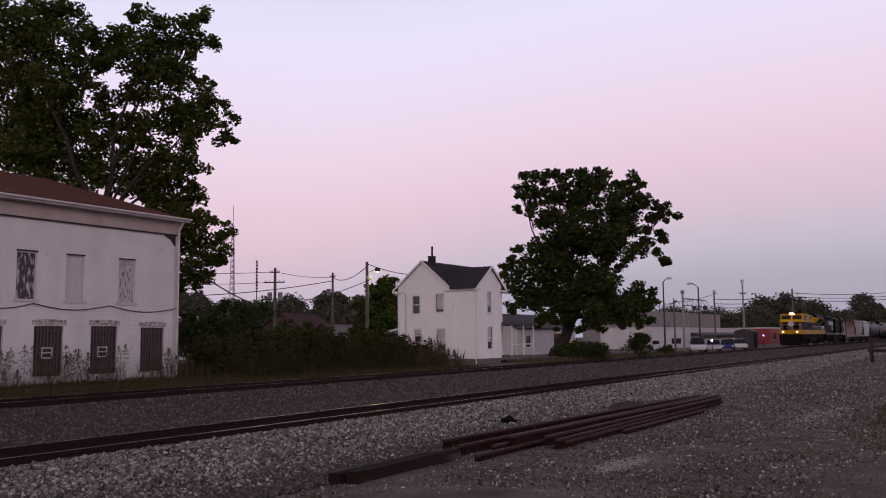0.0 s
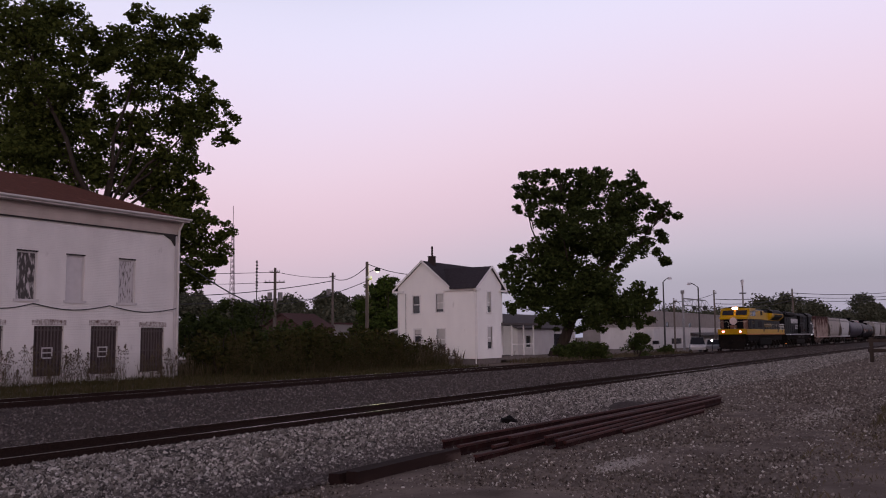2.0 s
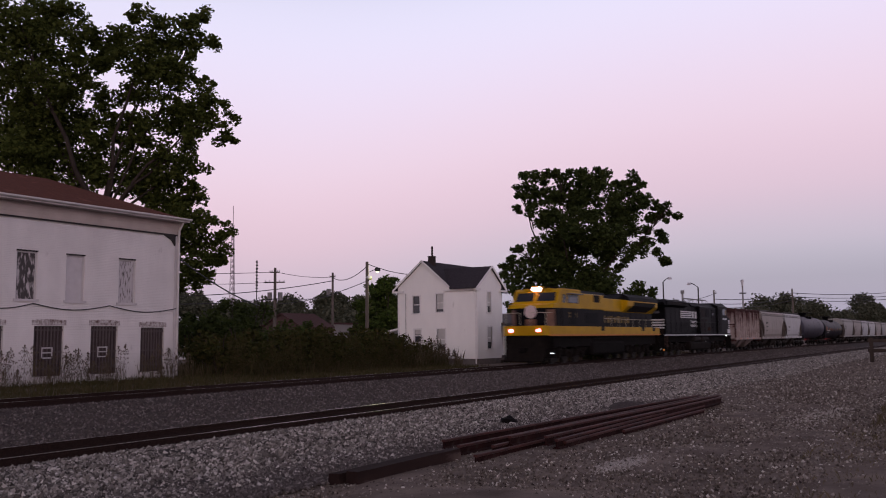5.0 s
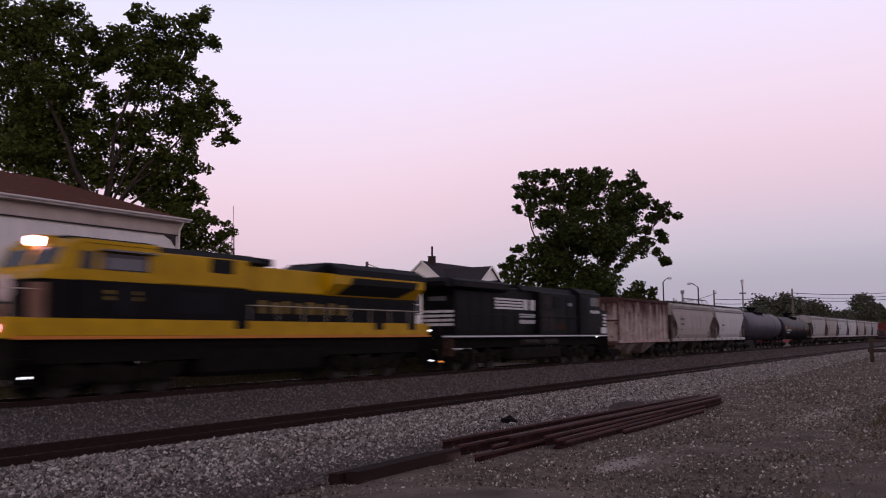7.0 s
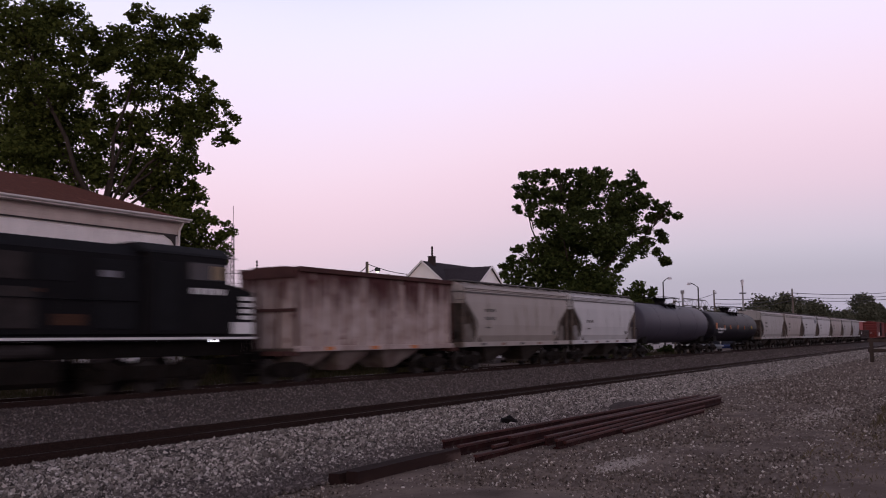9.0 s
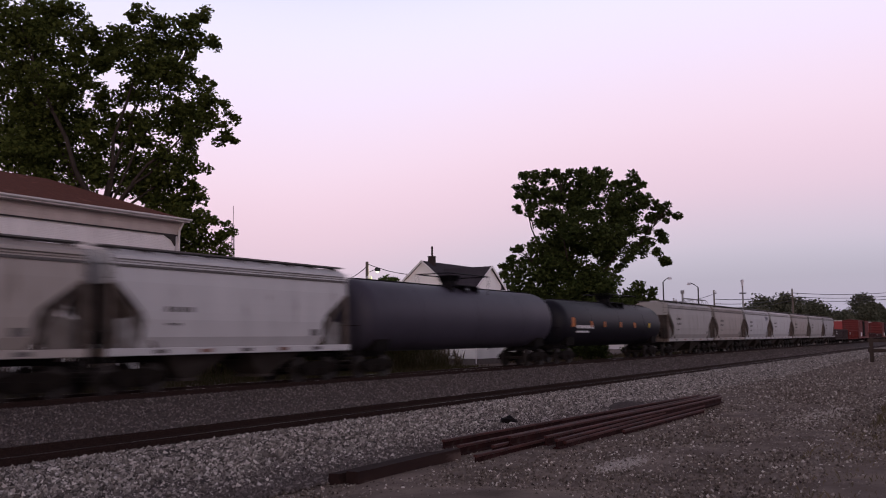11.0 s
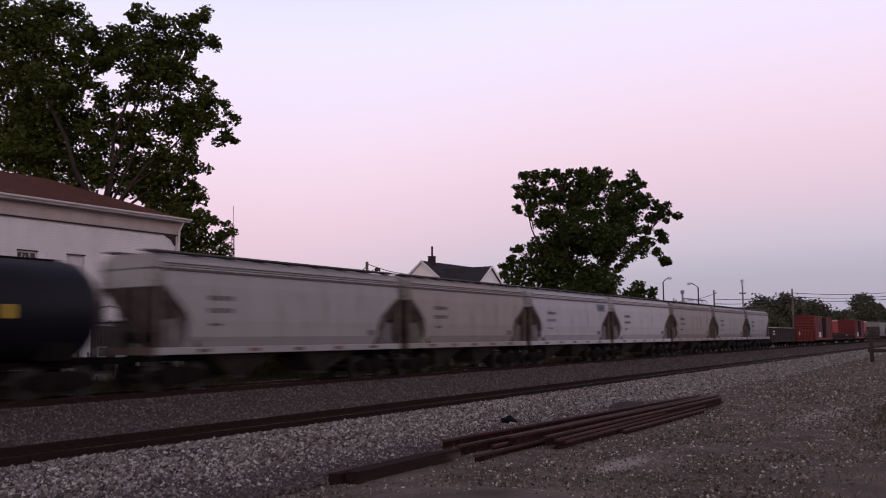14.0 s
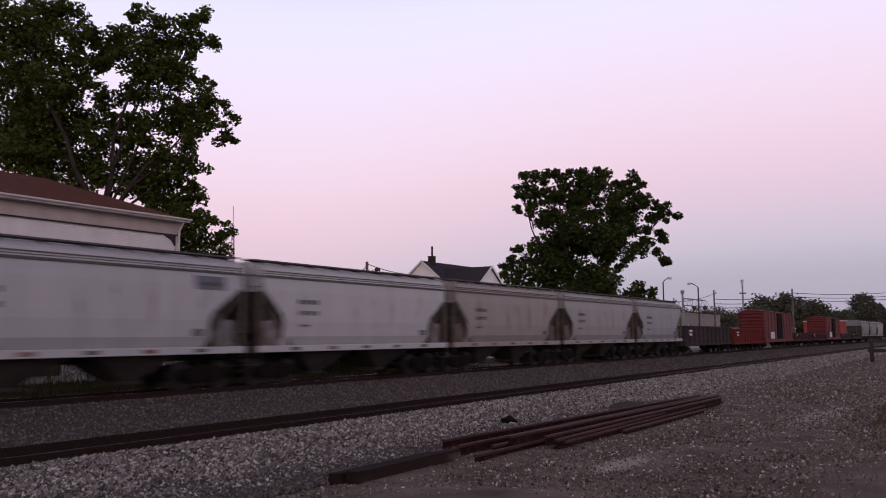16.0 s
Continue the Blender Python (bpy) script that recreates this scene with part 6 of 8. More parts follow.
# ---- trees, shrubs and weeds ----
M_leaf = island_mat("tree_leaves", [(0.032, 0.042, 0.010), (0.056, 0.070, 0.017), (0.090, 0.104, 0.026), (0.042, 0.055, 0.013)], rough=0.7, trans=0.3)
M_leaf2 = island_mat("maple_leaves", [(0.026, 0.038, 0.012), (0.045, 0.060, 0.018), (0.060, 0.074, 0.024)], rough=0.7, trans=0.25)
M_hedge = island_mat("hedge_leaves", [(0.022, 0.027, 0.009), (0.044, 0.048, 0.014), (0.060, 0.050, 0.019), (0.032, 0.037, 0.011)], rough=0.8, trans=0.2)
# paler and greyer than near leaves: distance haze is mixed into the colour
M_far = island_mat("hazed_far_leaves", [(0.050, 0.054, 0.037), (0.074, 0.078, 0.053), (0.098, 0.098, 0.069)], rough=0.9)
M_bark = mat("grey_brown_bark", (0.05, 0.038, 0.032), (0.03, 0.023, 0.02), scale=5, rough=0.95, bump=0.8, stretch=(1, 1, 0.25))
M_weed = island_mat("dry_weeds", [(0.07, 0.052, 0.034), (0.11, 0.085, 0.056), (0.07, 0.06, 0.032), (0.15, 0.12, 0.085)], rough=0.9)
M_plume = island_mat("plume_weed", [(0.085, 0.062, 0.046), (0.14, 0.105, 0.08), (0.07, 0.06, 0.038), (0.19, 0.15, 0.12)], rough=0.9, trans=0.2)
M_hedgeweed = island_mat("hedge_weed", [(0.034, 0.030, 0.013), (0.062, 0.048, 0.022), (0.040, 0.044, 0.014), (0.085, 0.062, 0.034)], rough=0.9, trans=0.2)
M_edge = island_mat("olive_grass", [(0.11, 0.09, 0.045), (0.14, 0.10, 0.06), (0.09, 0.085, 0.04)], rough=0.9)
M_grass = island_mat("dark_grass", [(0.034, 0.036, 0.013), (0.055, 0.048, 0.022), (0.075, 0.056, 0.032)], rough=0.9)


def raw_mesh(name, P, F, material):
    me = bpy.data.meshes.new(name)
    k = F.shape[1]
    me.vertices.add(len(P))
    me.vertices.foreach_set("co", P.astype(np.float32).ravel())
    me.loops.add(F.size)
    me.loops.foreach_set("vertex_index", F.ravel().astype(np.int32))
    me.polygons.add(len(F))
    me.polygons.foreach_set("loop_start", np.arange(0, F.size, k, dtype=np.int32))
    me.update(calc_edges=True)
    me.materials.append(material)
    return me


def leaf_mesh(name, blobs, per, size, material, seed, spread=0.32, floor=None):
    """Clumps of small folded leaves on and in a set of rounded masses (x, y, z, r)."""
    rng = np.random.default_rng(seed)
    C = []
    for x, y, z, r in blobs:
        nc = max(3, int(per * r * r / 56))
        d = rng.normal(size=(nc, 3))
        d /= np.linalg.norm(d, axis=1)[:, None]
        rr = r * np.where(rng.random(nc) < 0.7, rng.uniform(0.72, 1.0, nc), rng.random(nc) ** 0.5)
        c = np.array((x, y, z)) + d * rr[:, None] * np.array((1, 1, 0.9))
        sz = spread * min(1.0, 0.25 + r * 0.45) * rng.uniform(0.7, 1.5, nc)
        for j in range(nc):
            g = rng.normal(size=(56, 3))
            g *= (rng.random(56) ** 0.4 / np.linalg.norm(g, axis=1))[:, None]
            C.append(c[j] + g * sz[j] * 2.0 * np.array((1, 1, 0.72)))
    C = np.concatenate(C)
    if floor is not None:
        C = C[C[:, 2] > floor]
    n = len(C)
    u = rng.normal(size=(n, 3))
    u[:, 2] *= 0.6
    u /= np.linalg.norm(u, axis=1)[:, None]
    v = np.cross(u, rng.normal(size=(n, 3)))
    v /= np.linalg.norm(v, axis=1)[:, None]
    w = np.cross(u, v)
    s = size * rng.uniform(0.6, 1.3, n)[:, None]
    P = np.stack([C - u * s * 0.6, C + v * s * 0.36 + w * s * 0.1, C + u * s * 0.6, C - v * s * 0.36 + w * s * 0.1], 1).reshape(-1, 3)
    F = np.arange(4 * n).reshape(n, 4)
    return raw_mesh(name, P, F, material)


def limb(bm, a, b, r0, r1, rng, n=5, wob=0.12):
    a, b = Vector(a), Vector(b)
    L = (b - a).length
    prev, pr = a, r0
    for i in range(1, n + 1):
        t = i / n
        p = a.lerp(b, t)
        if i < n:
            p += Vector((rng.uniform(-1, 1), rng.uniform(-1, 1), rng.uniform(-0.3, 0.8))) * wob * L / n
        rr = r0 + (r1 - r0) * t
        cyl(bm, prev, p, pr, rr, 8, cap=False)
        prev, pr = p, rr
    return prev


def tree(name, base, fork, blobs, per, size, material, label, seed, trunk_r=0.5, spread=0.32, every=1):
    rng = random.Random(seed)
    t = empty(name, pose(*base), label, "tree")
    bm = bmesh.new()
    B = Vector(base)
    fk = Vector(fork) - B
    for k in range(7):
        a = k * 0.9
        cyl(bm, (0.55 * trunk_r * math.cos(a), 0.55 * trunk_r * math.sin(a), 0.7), (1.3 * trunk_r * math.cos(a), 1.3 * trunk_r * math.sin(a), -0.1), trunk_r * 0.5, trunk_r * 0.25, 7)
    top = limb(bm, (0, 0, 0), fk, trunk_r, trunk_r * 0.75, rng, 4, 0.06)
    part("trunk", bm, M_bark, t, "rough grey-brown trunk")
    for i, (x, y, z, r) in enumerate(blobs[::every]):
        bm = bmesh.new()
        e = Vector((x, y, z)) - B
        mid = fk.lerp(e, 0.55) + Vector((rng.uniform(-.5, .5), rng.uniform(-.5, .5), rng.uniform(-0.2, 0.6)))
        k = min(1.0, r / 2.5)
        limb(bm, fk - Vector((0, 0, trunk_r * 0.5)), mid, trunk_r * 0.42 * k + 0.06, trunk_r * 0.22 * k + 0.04, rng, 4)
        end = limb(bm, mid, e, trunk_r * 0.22 * k + 0.04, 0.03, rng, 3)
        for _ in range(4):
            d = Vector((rng.uniform(-1, 1), rng.uniform(-1, 1), rng.uniform(-0.3, 1))).normalized() * r * 0.8
            limb(bm, mid.lerp(e, rng.uniform(0.3, 1)), e + d, 0.06, 0.015, rng, 3)
        part("limb", bm, M_bark, t, "")
    me = leaf_mesh("crown", [(x - B.x, y - B.y, z - B.z, r) for x, y, z, r in blobs], per, size, material, seed, spread)
    cr = new("crown", me)
    cr.parent = t
    tagged(cr, "ragged crown of small dark leaves", kind="stuff")
    return t


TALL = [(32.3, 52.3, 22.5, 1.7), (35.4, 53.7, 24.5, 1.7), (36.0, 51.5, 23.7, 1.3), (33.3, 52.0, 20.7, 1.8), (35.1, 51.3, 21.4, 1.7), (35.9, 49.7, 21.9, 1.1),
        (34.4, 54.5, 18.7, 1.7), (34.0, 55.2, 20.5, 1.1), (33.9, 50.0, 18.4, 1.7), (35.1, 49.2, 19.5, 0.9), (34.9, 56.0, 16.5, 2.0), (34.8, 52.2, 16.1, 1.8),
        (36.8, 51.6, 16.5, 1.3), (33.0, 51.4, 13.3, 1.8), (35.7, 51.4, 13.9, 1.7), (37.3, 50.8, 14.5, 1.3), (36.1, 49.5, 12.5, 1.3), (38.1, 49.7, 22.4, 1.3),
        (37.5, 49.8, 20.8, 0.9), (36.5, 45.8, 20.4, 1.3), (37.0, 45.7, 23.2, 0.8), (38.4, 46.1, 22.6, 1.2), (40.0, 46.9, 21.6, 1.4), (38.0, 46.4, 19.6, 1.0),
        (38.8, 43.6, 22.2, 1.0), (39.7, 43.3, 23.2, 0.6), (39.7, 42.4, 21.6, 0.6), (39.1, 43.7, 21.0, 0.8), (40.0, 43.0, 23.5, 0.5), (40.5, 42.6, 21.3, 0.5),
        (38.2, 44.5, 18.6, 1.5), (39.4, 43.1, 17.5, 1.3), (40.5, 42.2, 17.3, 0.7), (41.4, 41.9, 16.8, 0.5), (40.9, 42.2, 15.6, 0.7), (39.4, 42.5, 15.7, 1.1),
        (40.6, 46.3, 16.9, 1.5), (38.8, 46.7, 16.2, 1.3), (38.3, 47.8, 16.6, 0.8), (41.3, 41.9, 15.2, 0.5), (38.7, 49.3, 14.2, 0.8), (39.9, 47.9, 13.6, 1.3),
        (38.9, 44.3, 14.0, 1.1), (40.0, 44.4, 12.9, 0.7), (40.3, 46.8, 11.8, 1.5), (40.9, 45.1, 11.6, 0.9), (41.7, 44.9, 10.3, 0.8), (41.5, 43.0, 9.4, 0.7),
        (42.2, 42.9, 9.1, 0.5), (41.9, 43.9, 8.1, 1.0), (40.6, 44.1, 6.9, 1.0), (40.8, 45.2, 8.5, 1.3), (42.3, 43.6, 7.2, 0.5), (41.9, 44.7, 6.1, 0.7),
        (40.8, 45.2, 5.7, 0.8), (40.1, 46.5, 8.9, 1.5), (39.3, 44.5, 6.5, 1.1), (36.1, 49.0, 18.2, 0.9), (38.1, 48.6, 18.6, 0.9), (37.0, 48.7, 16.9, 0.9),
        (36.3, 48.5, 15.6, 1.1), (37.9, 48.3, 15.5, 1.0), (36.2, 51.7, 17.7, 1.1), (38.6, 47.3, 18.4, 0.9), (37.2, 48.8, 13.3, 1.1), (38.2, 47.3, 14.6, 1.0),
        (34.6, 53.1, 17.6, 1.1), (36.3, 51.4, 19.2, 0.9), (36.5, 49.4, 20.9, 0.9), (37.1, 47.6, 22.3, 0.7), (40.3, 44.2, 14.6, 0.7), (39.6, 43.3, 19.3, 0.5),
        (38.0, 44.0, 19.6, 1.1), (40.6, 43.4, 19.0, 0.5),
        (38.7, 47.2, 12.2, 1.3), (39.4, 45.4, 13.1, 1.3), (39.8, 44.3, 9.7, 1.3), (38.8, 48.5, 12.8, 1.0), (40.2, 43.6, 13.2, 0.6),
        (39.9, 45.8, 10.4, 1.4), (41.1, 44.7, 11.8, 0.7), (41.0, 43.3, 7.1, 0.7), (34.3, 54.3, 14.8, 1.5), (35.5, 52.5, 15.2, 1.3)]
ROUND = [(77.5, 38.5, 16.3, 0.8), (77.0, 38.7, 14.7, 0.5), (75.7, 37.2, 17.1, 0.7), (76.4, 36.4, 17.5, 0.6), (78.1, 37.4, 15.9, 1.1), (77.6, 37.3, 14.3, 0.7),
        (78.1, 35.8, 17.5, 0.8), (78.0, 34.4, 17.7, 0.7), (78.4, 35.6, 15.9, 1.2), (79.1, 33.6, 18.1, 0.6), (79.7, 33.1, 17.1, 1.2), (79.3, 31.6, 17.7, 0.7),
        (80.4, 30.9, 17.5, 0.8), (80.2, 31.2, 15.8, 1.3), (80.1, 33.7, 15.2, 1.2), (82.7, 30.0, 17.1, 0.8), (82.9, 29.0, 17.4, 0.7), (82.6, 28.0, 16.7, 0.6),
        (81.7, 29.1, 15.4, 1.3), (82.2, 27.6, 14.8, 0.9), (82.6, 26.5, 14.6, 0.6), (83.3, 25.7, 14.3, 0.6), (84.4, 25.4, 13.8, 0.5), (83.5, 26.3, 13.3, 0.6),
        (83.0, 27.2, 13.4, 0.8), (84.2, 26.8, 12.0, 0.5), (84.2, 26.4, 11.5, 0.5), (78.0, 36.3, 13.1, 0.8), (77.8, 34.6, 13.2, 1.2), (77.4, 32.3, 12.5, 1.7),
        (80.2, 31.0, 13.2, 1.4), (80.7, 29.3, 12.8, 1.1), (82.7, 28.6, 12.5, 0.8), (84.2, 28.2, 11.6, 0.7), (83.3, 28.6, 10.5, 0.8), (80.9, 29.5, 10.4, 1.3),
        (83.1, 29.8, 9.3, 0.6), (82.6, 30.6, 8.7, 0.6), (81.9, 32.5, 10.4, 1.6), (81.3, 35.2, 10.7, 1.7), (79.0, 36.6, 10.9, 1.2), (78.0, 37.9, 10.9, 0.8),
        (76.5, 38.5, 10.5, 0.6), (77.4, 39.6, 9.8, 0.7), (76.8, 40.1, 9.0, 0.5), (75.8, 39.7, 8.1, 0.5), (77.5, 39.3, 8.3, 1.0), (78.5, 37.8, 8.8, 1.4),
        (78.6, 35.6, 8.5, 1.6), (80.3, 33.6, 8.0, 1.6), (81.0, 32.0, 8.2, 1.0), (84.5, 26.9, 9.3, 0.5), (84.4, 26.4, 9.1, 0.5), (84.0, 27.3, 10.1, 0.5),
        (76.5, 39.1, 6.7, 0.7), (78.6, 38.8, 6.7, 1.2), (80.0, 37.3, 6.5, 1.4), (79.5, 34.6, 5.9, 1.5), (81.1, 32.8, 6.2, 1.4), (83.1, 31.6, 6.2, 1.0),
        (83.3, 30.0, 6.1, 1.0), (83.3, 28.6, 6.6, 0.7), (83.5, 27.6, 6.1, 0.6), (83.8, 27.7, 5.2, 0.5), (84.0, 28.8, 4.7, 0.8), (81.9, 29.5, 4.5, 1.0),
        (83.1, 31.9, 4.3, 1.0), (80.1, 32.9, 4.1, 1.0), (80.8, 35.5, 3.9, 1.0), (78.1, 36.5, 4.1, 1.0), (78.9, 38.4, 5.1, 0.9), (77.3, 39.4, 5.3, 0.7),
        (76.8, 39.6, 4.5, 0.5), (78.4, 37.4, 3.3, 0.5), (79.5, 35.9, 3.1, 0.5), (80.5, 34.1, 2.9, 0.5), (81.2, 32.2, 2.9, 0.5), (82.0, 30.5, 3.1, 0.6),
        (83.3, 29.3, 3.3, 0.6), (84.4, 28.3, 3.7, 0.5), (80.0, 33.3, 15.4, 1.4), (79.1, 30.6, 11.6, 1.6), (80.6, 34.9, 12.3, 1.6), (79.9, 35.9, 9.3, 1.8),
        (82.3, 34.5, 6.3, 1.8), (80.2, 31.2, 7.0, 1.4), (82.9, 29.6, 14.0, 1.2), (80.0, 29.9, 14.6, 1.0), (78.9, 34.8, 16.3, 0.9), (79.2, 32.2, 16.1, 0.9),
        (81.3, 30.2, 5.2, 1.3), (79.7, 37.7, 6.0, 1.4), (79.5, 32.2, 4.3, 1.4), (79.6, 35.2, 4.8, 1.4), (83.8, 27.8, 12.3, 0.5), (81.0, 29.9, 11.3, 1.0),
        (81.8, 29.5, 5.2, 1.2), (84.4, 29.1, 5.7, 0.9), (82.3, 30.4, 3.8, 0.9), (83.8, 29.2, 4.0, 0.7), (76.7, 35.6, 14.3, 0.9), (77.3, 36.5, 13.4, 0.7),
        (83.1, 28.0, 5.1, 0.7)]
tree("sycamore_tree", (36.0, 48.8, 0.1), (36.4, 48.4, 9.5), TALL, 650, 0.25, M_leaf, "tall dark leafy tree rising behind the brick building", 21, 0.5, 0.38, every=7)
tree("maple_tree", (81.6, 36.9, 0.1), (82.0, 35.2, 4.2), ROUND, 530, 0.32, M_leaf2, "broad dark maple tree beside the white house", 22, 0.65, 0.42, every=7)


def shrub(x, y, r, h, label, seed, material=None, per=420, size=0.2):
    rng = random.Random(seed)
    s = empty("shrub", pose(x, y, float(gz(x, y)) - 0.03), label, "shrub", "shrubs along the track")
    bm = bmesh.new()
    for _ in range(5):
        a = rng.uniform(0, 6.28)
        limb(bm, (0.15 * math.cos(a), 0.15 * math.sin(a), 0), (r * 0.6 * math.cos(a), r * 0.6 * math.sin(a), h * 0.8), 0.05, 0.015, rng, 3)
    part("stem", bm, M_bark, s, "thin woody stems")
    bl = []
    for _ in range(7):
        a, k = rng.uniform(0, 6.28), rng.uniform(0.1, 0.65)
        q_ = rng.uniform(0.35, 0.6)
        bl.append((r * k * math.cos(a), r * k * math.sin(a), rng.uniform(0.25, 1 - q_ * 0.6) * h, q_ * min(r, h * 0.75)))
    me = leaf_mesh("foliage", bl, per, size, material or M_hedge, seed, 0.4, floor=0.02)
    f = new("foliage", me)
    f.parent = s
    tagged(f, "dense dull green foliage", kind="stuff")


_r = random.Random(5)
for i in range(13):
    x = 32.6 + i * 1.45
    h = 2.35 + 0.5 * math.sin(i * 1.7) + _r.uniform(-0.3, 0.35) - max(0, x - 46) * 0.22
    shrub(x + _r.uniform(-.3, .3), 33.2 + _r.uniform(-.5, .6), 1.5, h, "overgrown dull green shrub beside the main track", 100 + i)
for i in range(9):
    shrub(37.0 + i * 2.0, 38.0 + _r.uniform(-1, 1), 1.8, 2.6 + _r.uniform(-.2, .4), "taller tangled shrub in the overgrown lot", 130 + i, per=340, size=0.24)
for i, (x, y, r, h) in enumerate([(55.0, 53.4, 3.0, 6.8), (51.5, 53.0, 2.2, 4.0), (44.0, 47.3, 2.6, 4.3), (47.0, 46.0, 2.2, 3.2), (41.8, 45.5, 1.9, 4.0), (60.0, 52.0, 2.6, 3.6), (64.0, 55.0, 2.6, 4.0)]):
    shrub(x, y, r, h, "rounded dark green bush behind the hedge", 150 + i, M_leaf2, per=300, size=0.3)
for i, (x, y, r, h) in enumerate([(69.3, 30.5, 1.30, 1.55), (69.4, 29.4, 1.40, 1.70), (71.4, 29.0, 1.30, 1.60), (75.3, 29.6, 0.90, 1.20), (82.1, 28.8, 1.35, 2.35), (92.7, 29.2, 1.10, 1.00)]):
    shrub(x, y, r, h, "low dark rounded bush by the yard edge", 170 + i, M_leaf2, per=700, size=0.22)
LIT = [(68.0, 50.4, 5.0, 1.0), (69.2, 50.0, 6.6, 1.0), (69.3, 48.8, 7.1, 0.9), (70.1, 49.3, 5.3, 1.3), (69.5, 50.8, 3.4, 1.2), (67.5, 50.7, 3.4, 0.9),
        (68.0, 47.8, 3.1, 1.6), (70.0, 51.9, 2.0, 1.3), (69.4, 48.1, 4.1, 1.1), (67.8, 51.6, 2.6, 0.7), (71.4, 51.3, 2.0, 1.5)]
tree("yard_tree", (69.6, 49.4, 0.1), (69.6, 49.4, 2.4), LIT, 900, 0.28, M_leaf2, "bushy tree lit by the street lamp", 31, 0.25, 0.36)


def blades(name, n, place, hmin, hmax, width, material, label, seed, lean=0.25):
    rng = np.random.default_rng(seed)
    x, y = place(rng, n)
    n = len(x)
    z = gz(x, y)
    h = rng.uniform(hmin, hmax, n) * rng.uniform(0.5, 1, n)
    a = rng.uniform(0, 6.283, n)
    dx, dy = np.cos(a) * width, np.sin(a) * width
    lx, ly = rng.normal(0, lean, n) * h, rng.normal(0, lean, n) * h
    P = np.stack([np.stack([x - dx, y - dy, z - 0.02], -1), np.stack([x + dx, y + dy, z - 0.02], -1),
                  np.stack([x + lx * 0.4 + dx * 0.7, y + ly * 0.4 + dy * 0.7, z + h * 0.6], -1), np.stack([x + lx, y + ly, z + h], -1)], 1).reshape(-1, 3)
    F = np.arange(4 * n).reshape(n, 4)
    return tagged(new(name, raw_mesh(name, P, F, material)), label, "weeds", kind="stuff")


def plumes(name, k, area, hmin, hmax, material, label, seed):
    """Upright stalks, each with a ragged plume of tiny leaves and seed heads."""
    rng = np.random.default_rng(seed)
    C, top, foot = [], [], []
    for _ in range(k):
        x, y = rng.uniform(area[0], area[1]), rng.uniform(area[2], area[3])
        h, z = rng.uniform(hmin, hmax), float(gz(x, y))
        lx, ly = rng.normal(0, 0.06, 2) * h
        t = rng.random(130) ** 0.7
        w = 0.13 * np.sin(np.pi * np.clip(t * 0.9 + 0.1, 0, 1)) * h ** 0.5
        C.append(np.stack([x + lx * t + rng.normal(0, 1, 130) * w, y + ly * t + rng.normal(0, 1, 130) * w, z + h * (0.15 + 0.85 * t)], -1))
        foot.append((x, y, z - 0.02))
        top.append((x + lx, y + ly, z + h))
    C = np.concatenate(C)
    n = len(C)
    u = rng.normal(size=(n, 3)) * np.array((1, 1, 1.6))
    u /= np.linalg.norm(u, axis=1)[:, None]
    v = np.cross(u, rng.normal(size=(n, 3)))
    v /= np.linalg.norm(v, axis=1)[:, None]
    s = rng.uniform(0.025, 0.065, n)[:, None]
    P = np.stack([C - u * s, C + v * s * 0.4, C + u * s, C - v * s * 0.4], 1).reshape(-1, 3)
    a, b = np.array(foot), np.array(top)
    d = np.array((0.008, 0, 0))
    S = np.stack([a - d, a + d, b + d * 0.4, b - d * 0.4], 1).reshape(-1, 3)
    P = np.concatenate([P, S])
    return tagged(new(name, raw_mesh(name, P, np.arange(len(P)).reshape(-1, 4), material)), label, "weeds", kind="stuff")


def clumped(x0, x1, y0, y1, k, sd):
    def place(rng, n):
        cx, cy = rng.uniform(x0, x1, k), rng.uniform(y0, y1, k)
        i = rng.integers(0, k, n)
        return cx[i] + rng.normal(0, sd, n), np.clip(cy[i] + rng.normal(0, sd, n), y0, y1)
    return place


blades("wall_weeds", 4000, clumped(12, 31.2, 32.6, 34.3, 110, 0.22), 0.12, 0.42, 0.006, M_grass, "dark weeds crowding the foot of the brick wall", 49, 0.14)
plumes("plume_weeds", 46, (18.5, 31.2, 33.3, 34.35), 0.7, 1.75, M_plume, "brown plume-headed weeds standing against the brick wall", 50)
plumes("hedge_weeds", 190, (31.3, 50.0, 30.6, 32.6), 0.8, 2.2, M_hedgeweed, "rank green-brown weeds in front of the shrubs", 52)
plumes("plume_weeds", 60, (46.5, 53.8, 31.6, 34.5), 0.8, 1.9, M_plume, "dry brown weeds in front of the white house", 51)
blades("tall_weeds", 500, clumped(19.5, 31.2, 33.2, 34.3, 34, 0.13), 0.4, 1.5, 0.0045, M_weed, "tall dry weed stalks against the brick wall", 41, 0.08)
blades("verge_grass", 26000, clumped(12, 51, 27.8, 33.5, 900, 0.5), 0.08, 0.36, 0.014, M_grass, "rough dark grass along the far side of the track", 42)
blades("lot_weeds", 9000, clumped(31, 52, 31.0, 36, 240, 0.35), 0.3, 1.1, 0.012, M_grass, "tangled weeds in front of the hedge", 43, 0.15)
blades("house_weeds", 1500, clumped(48.0, 53.5, 31.5, 34.5, 50, 0.25), 0.5, 1.6, 0.014, M_weed, "pale dry weeds in front of the white house", 44, 0.15)
blades("yard_grass", 5000, clumped(60, 100, 28.5, 31.5, 260, 0.5), 0.15, 0.5, 0.03, M_weed, "brown grass along the yard edge", 45)
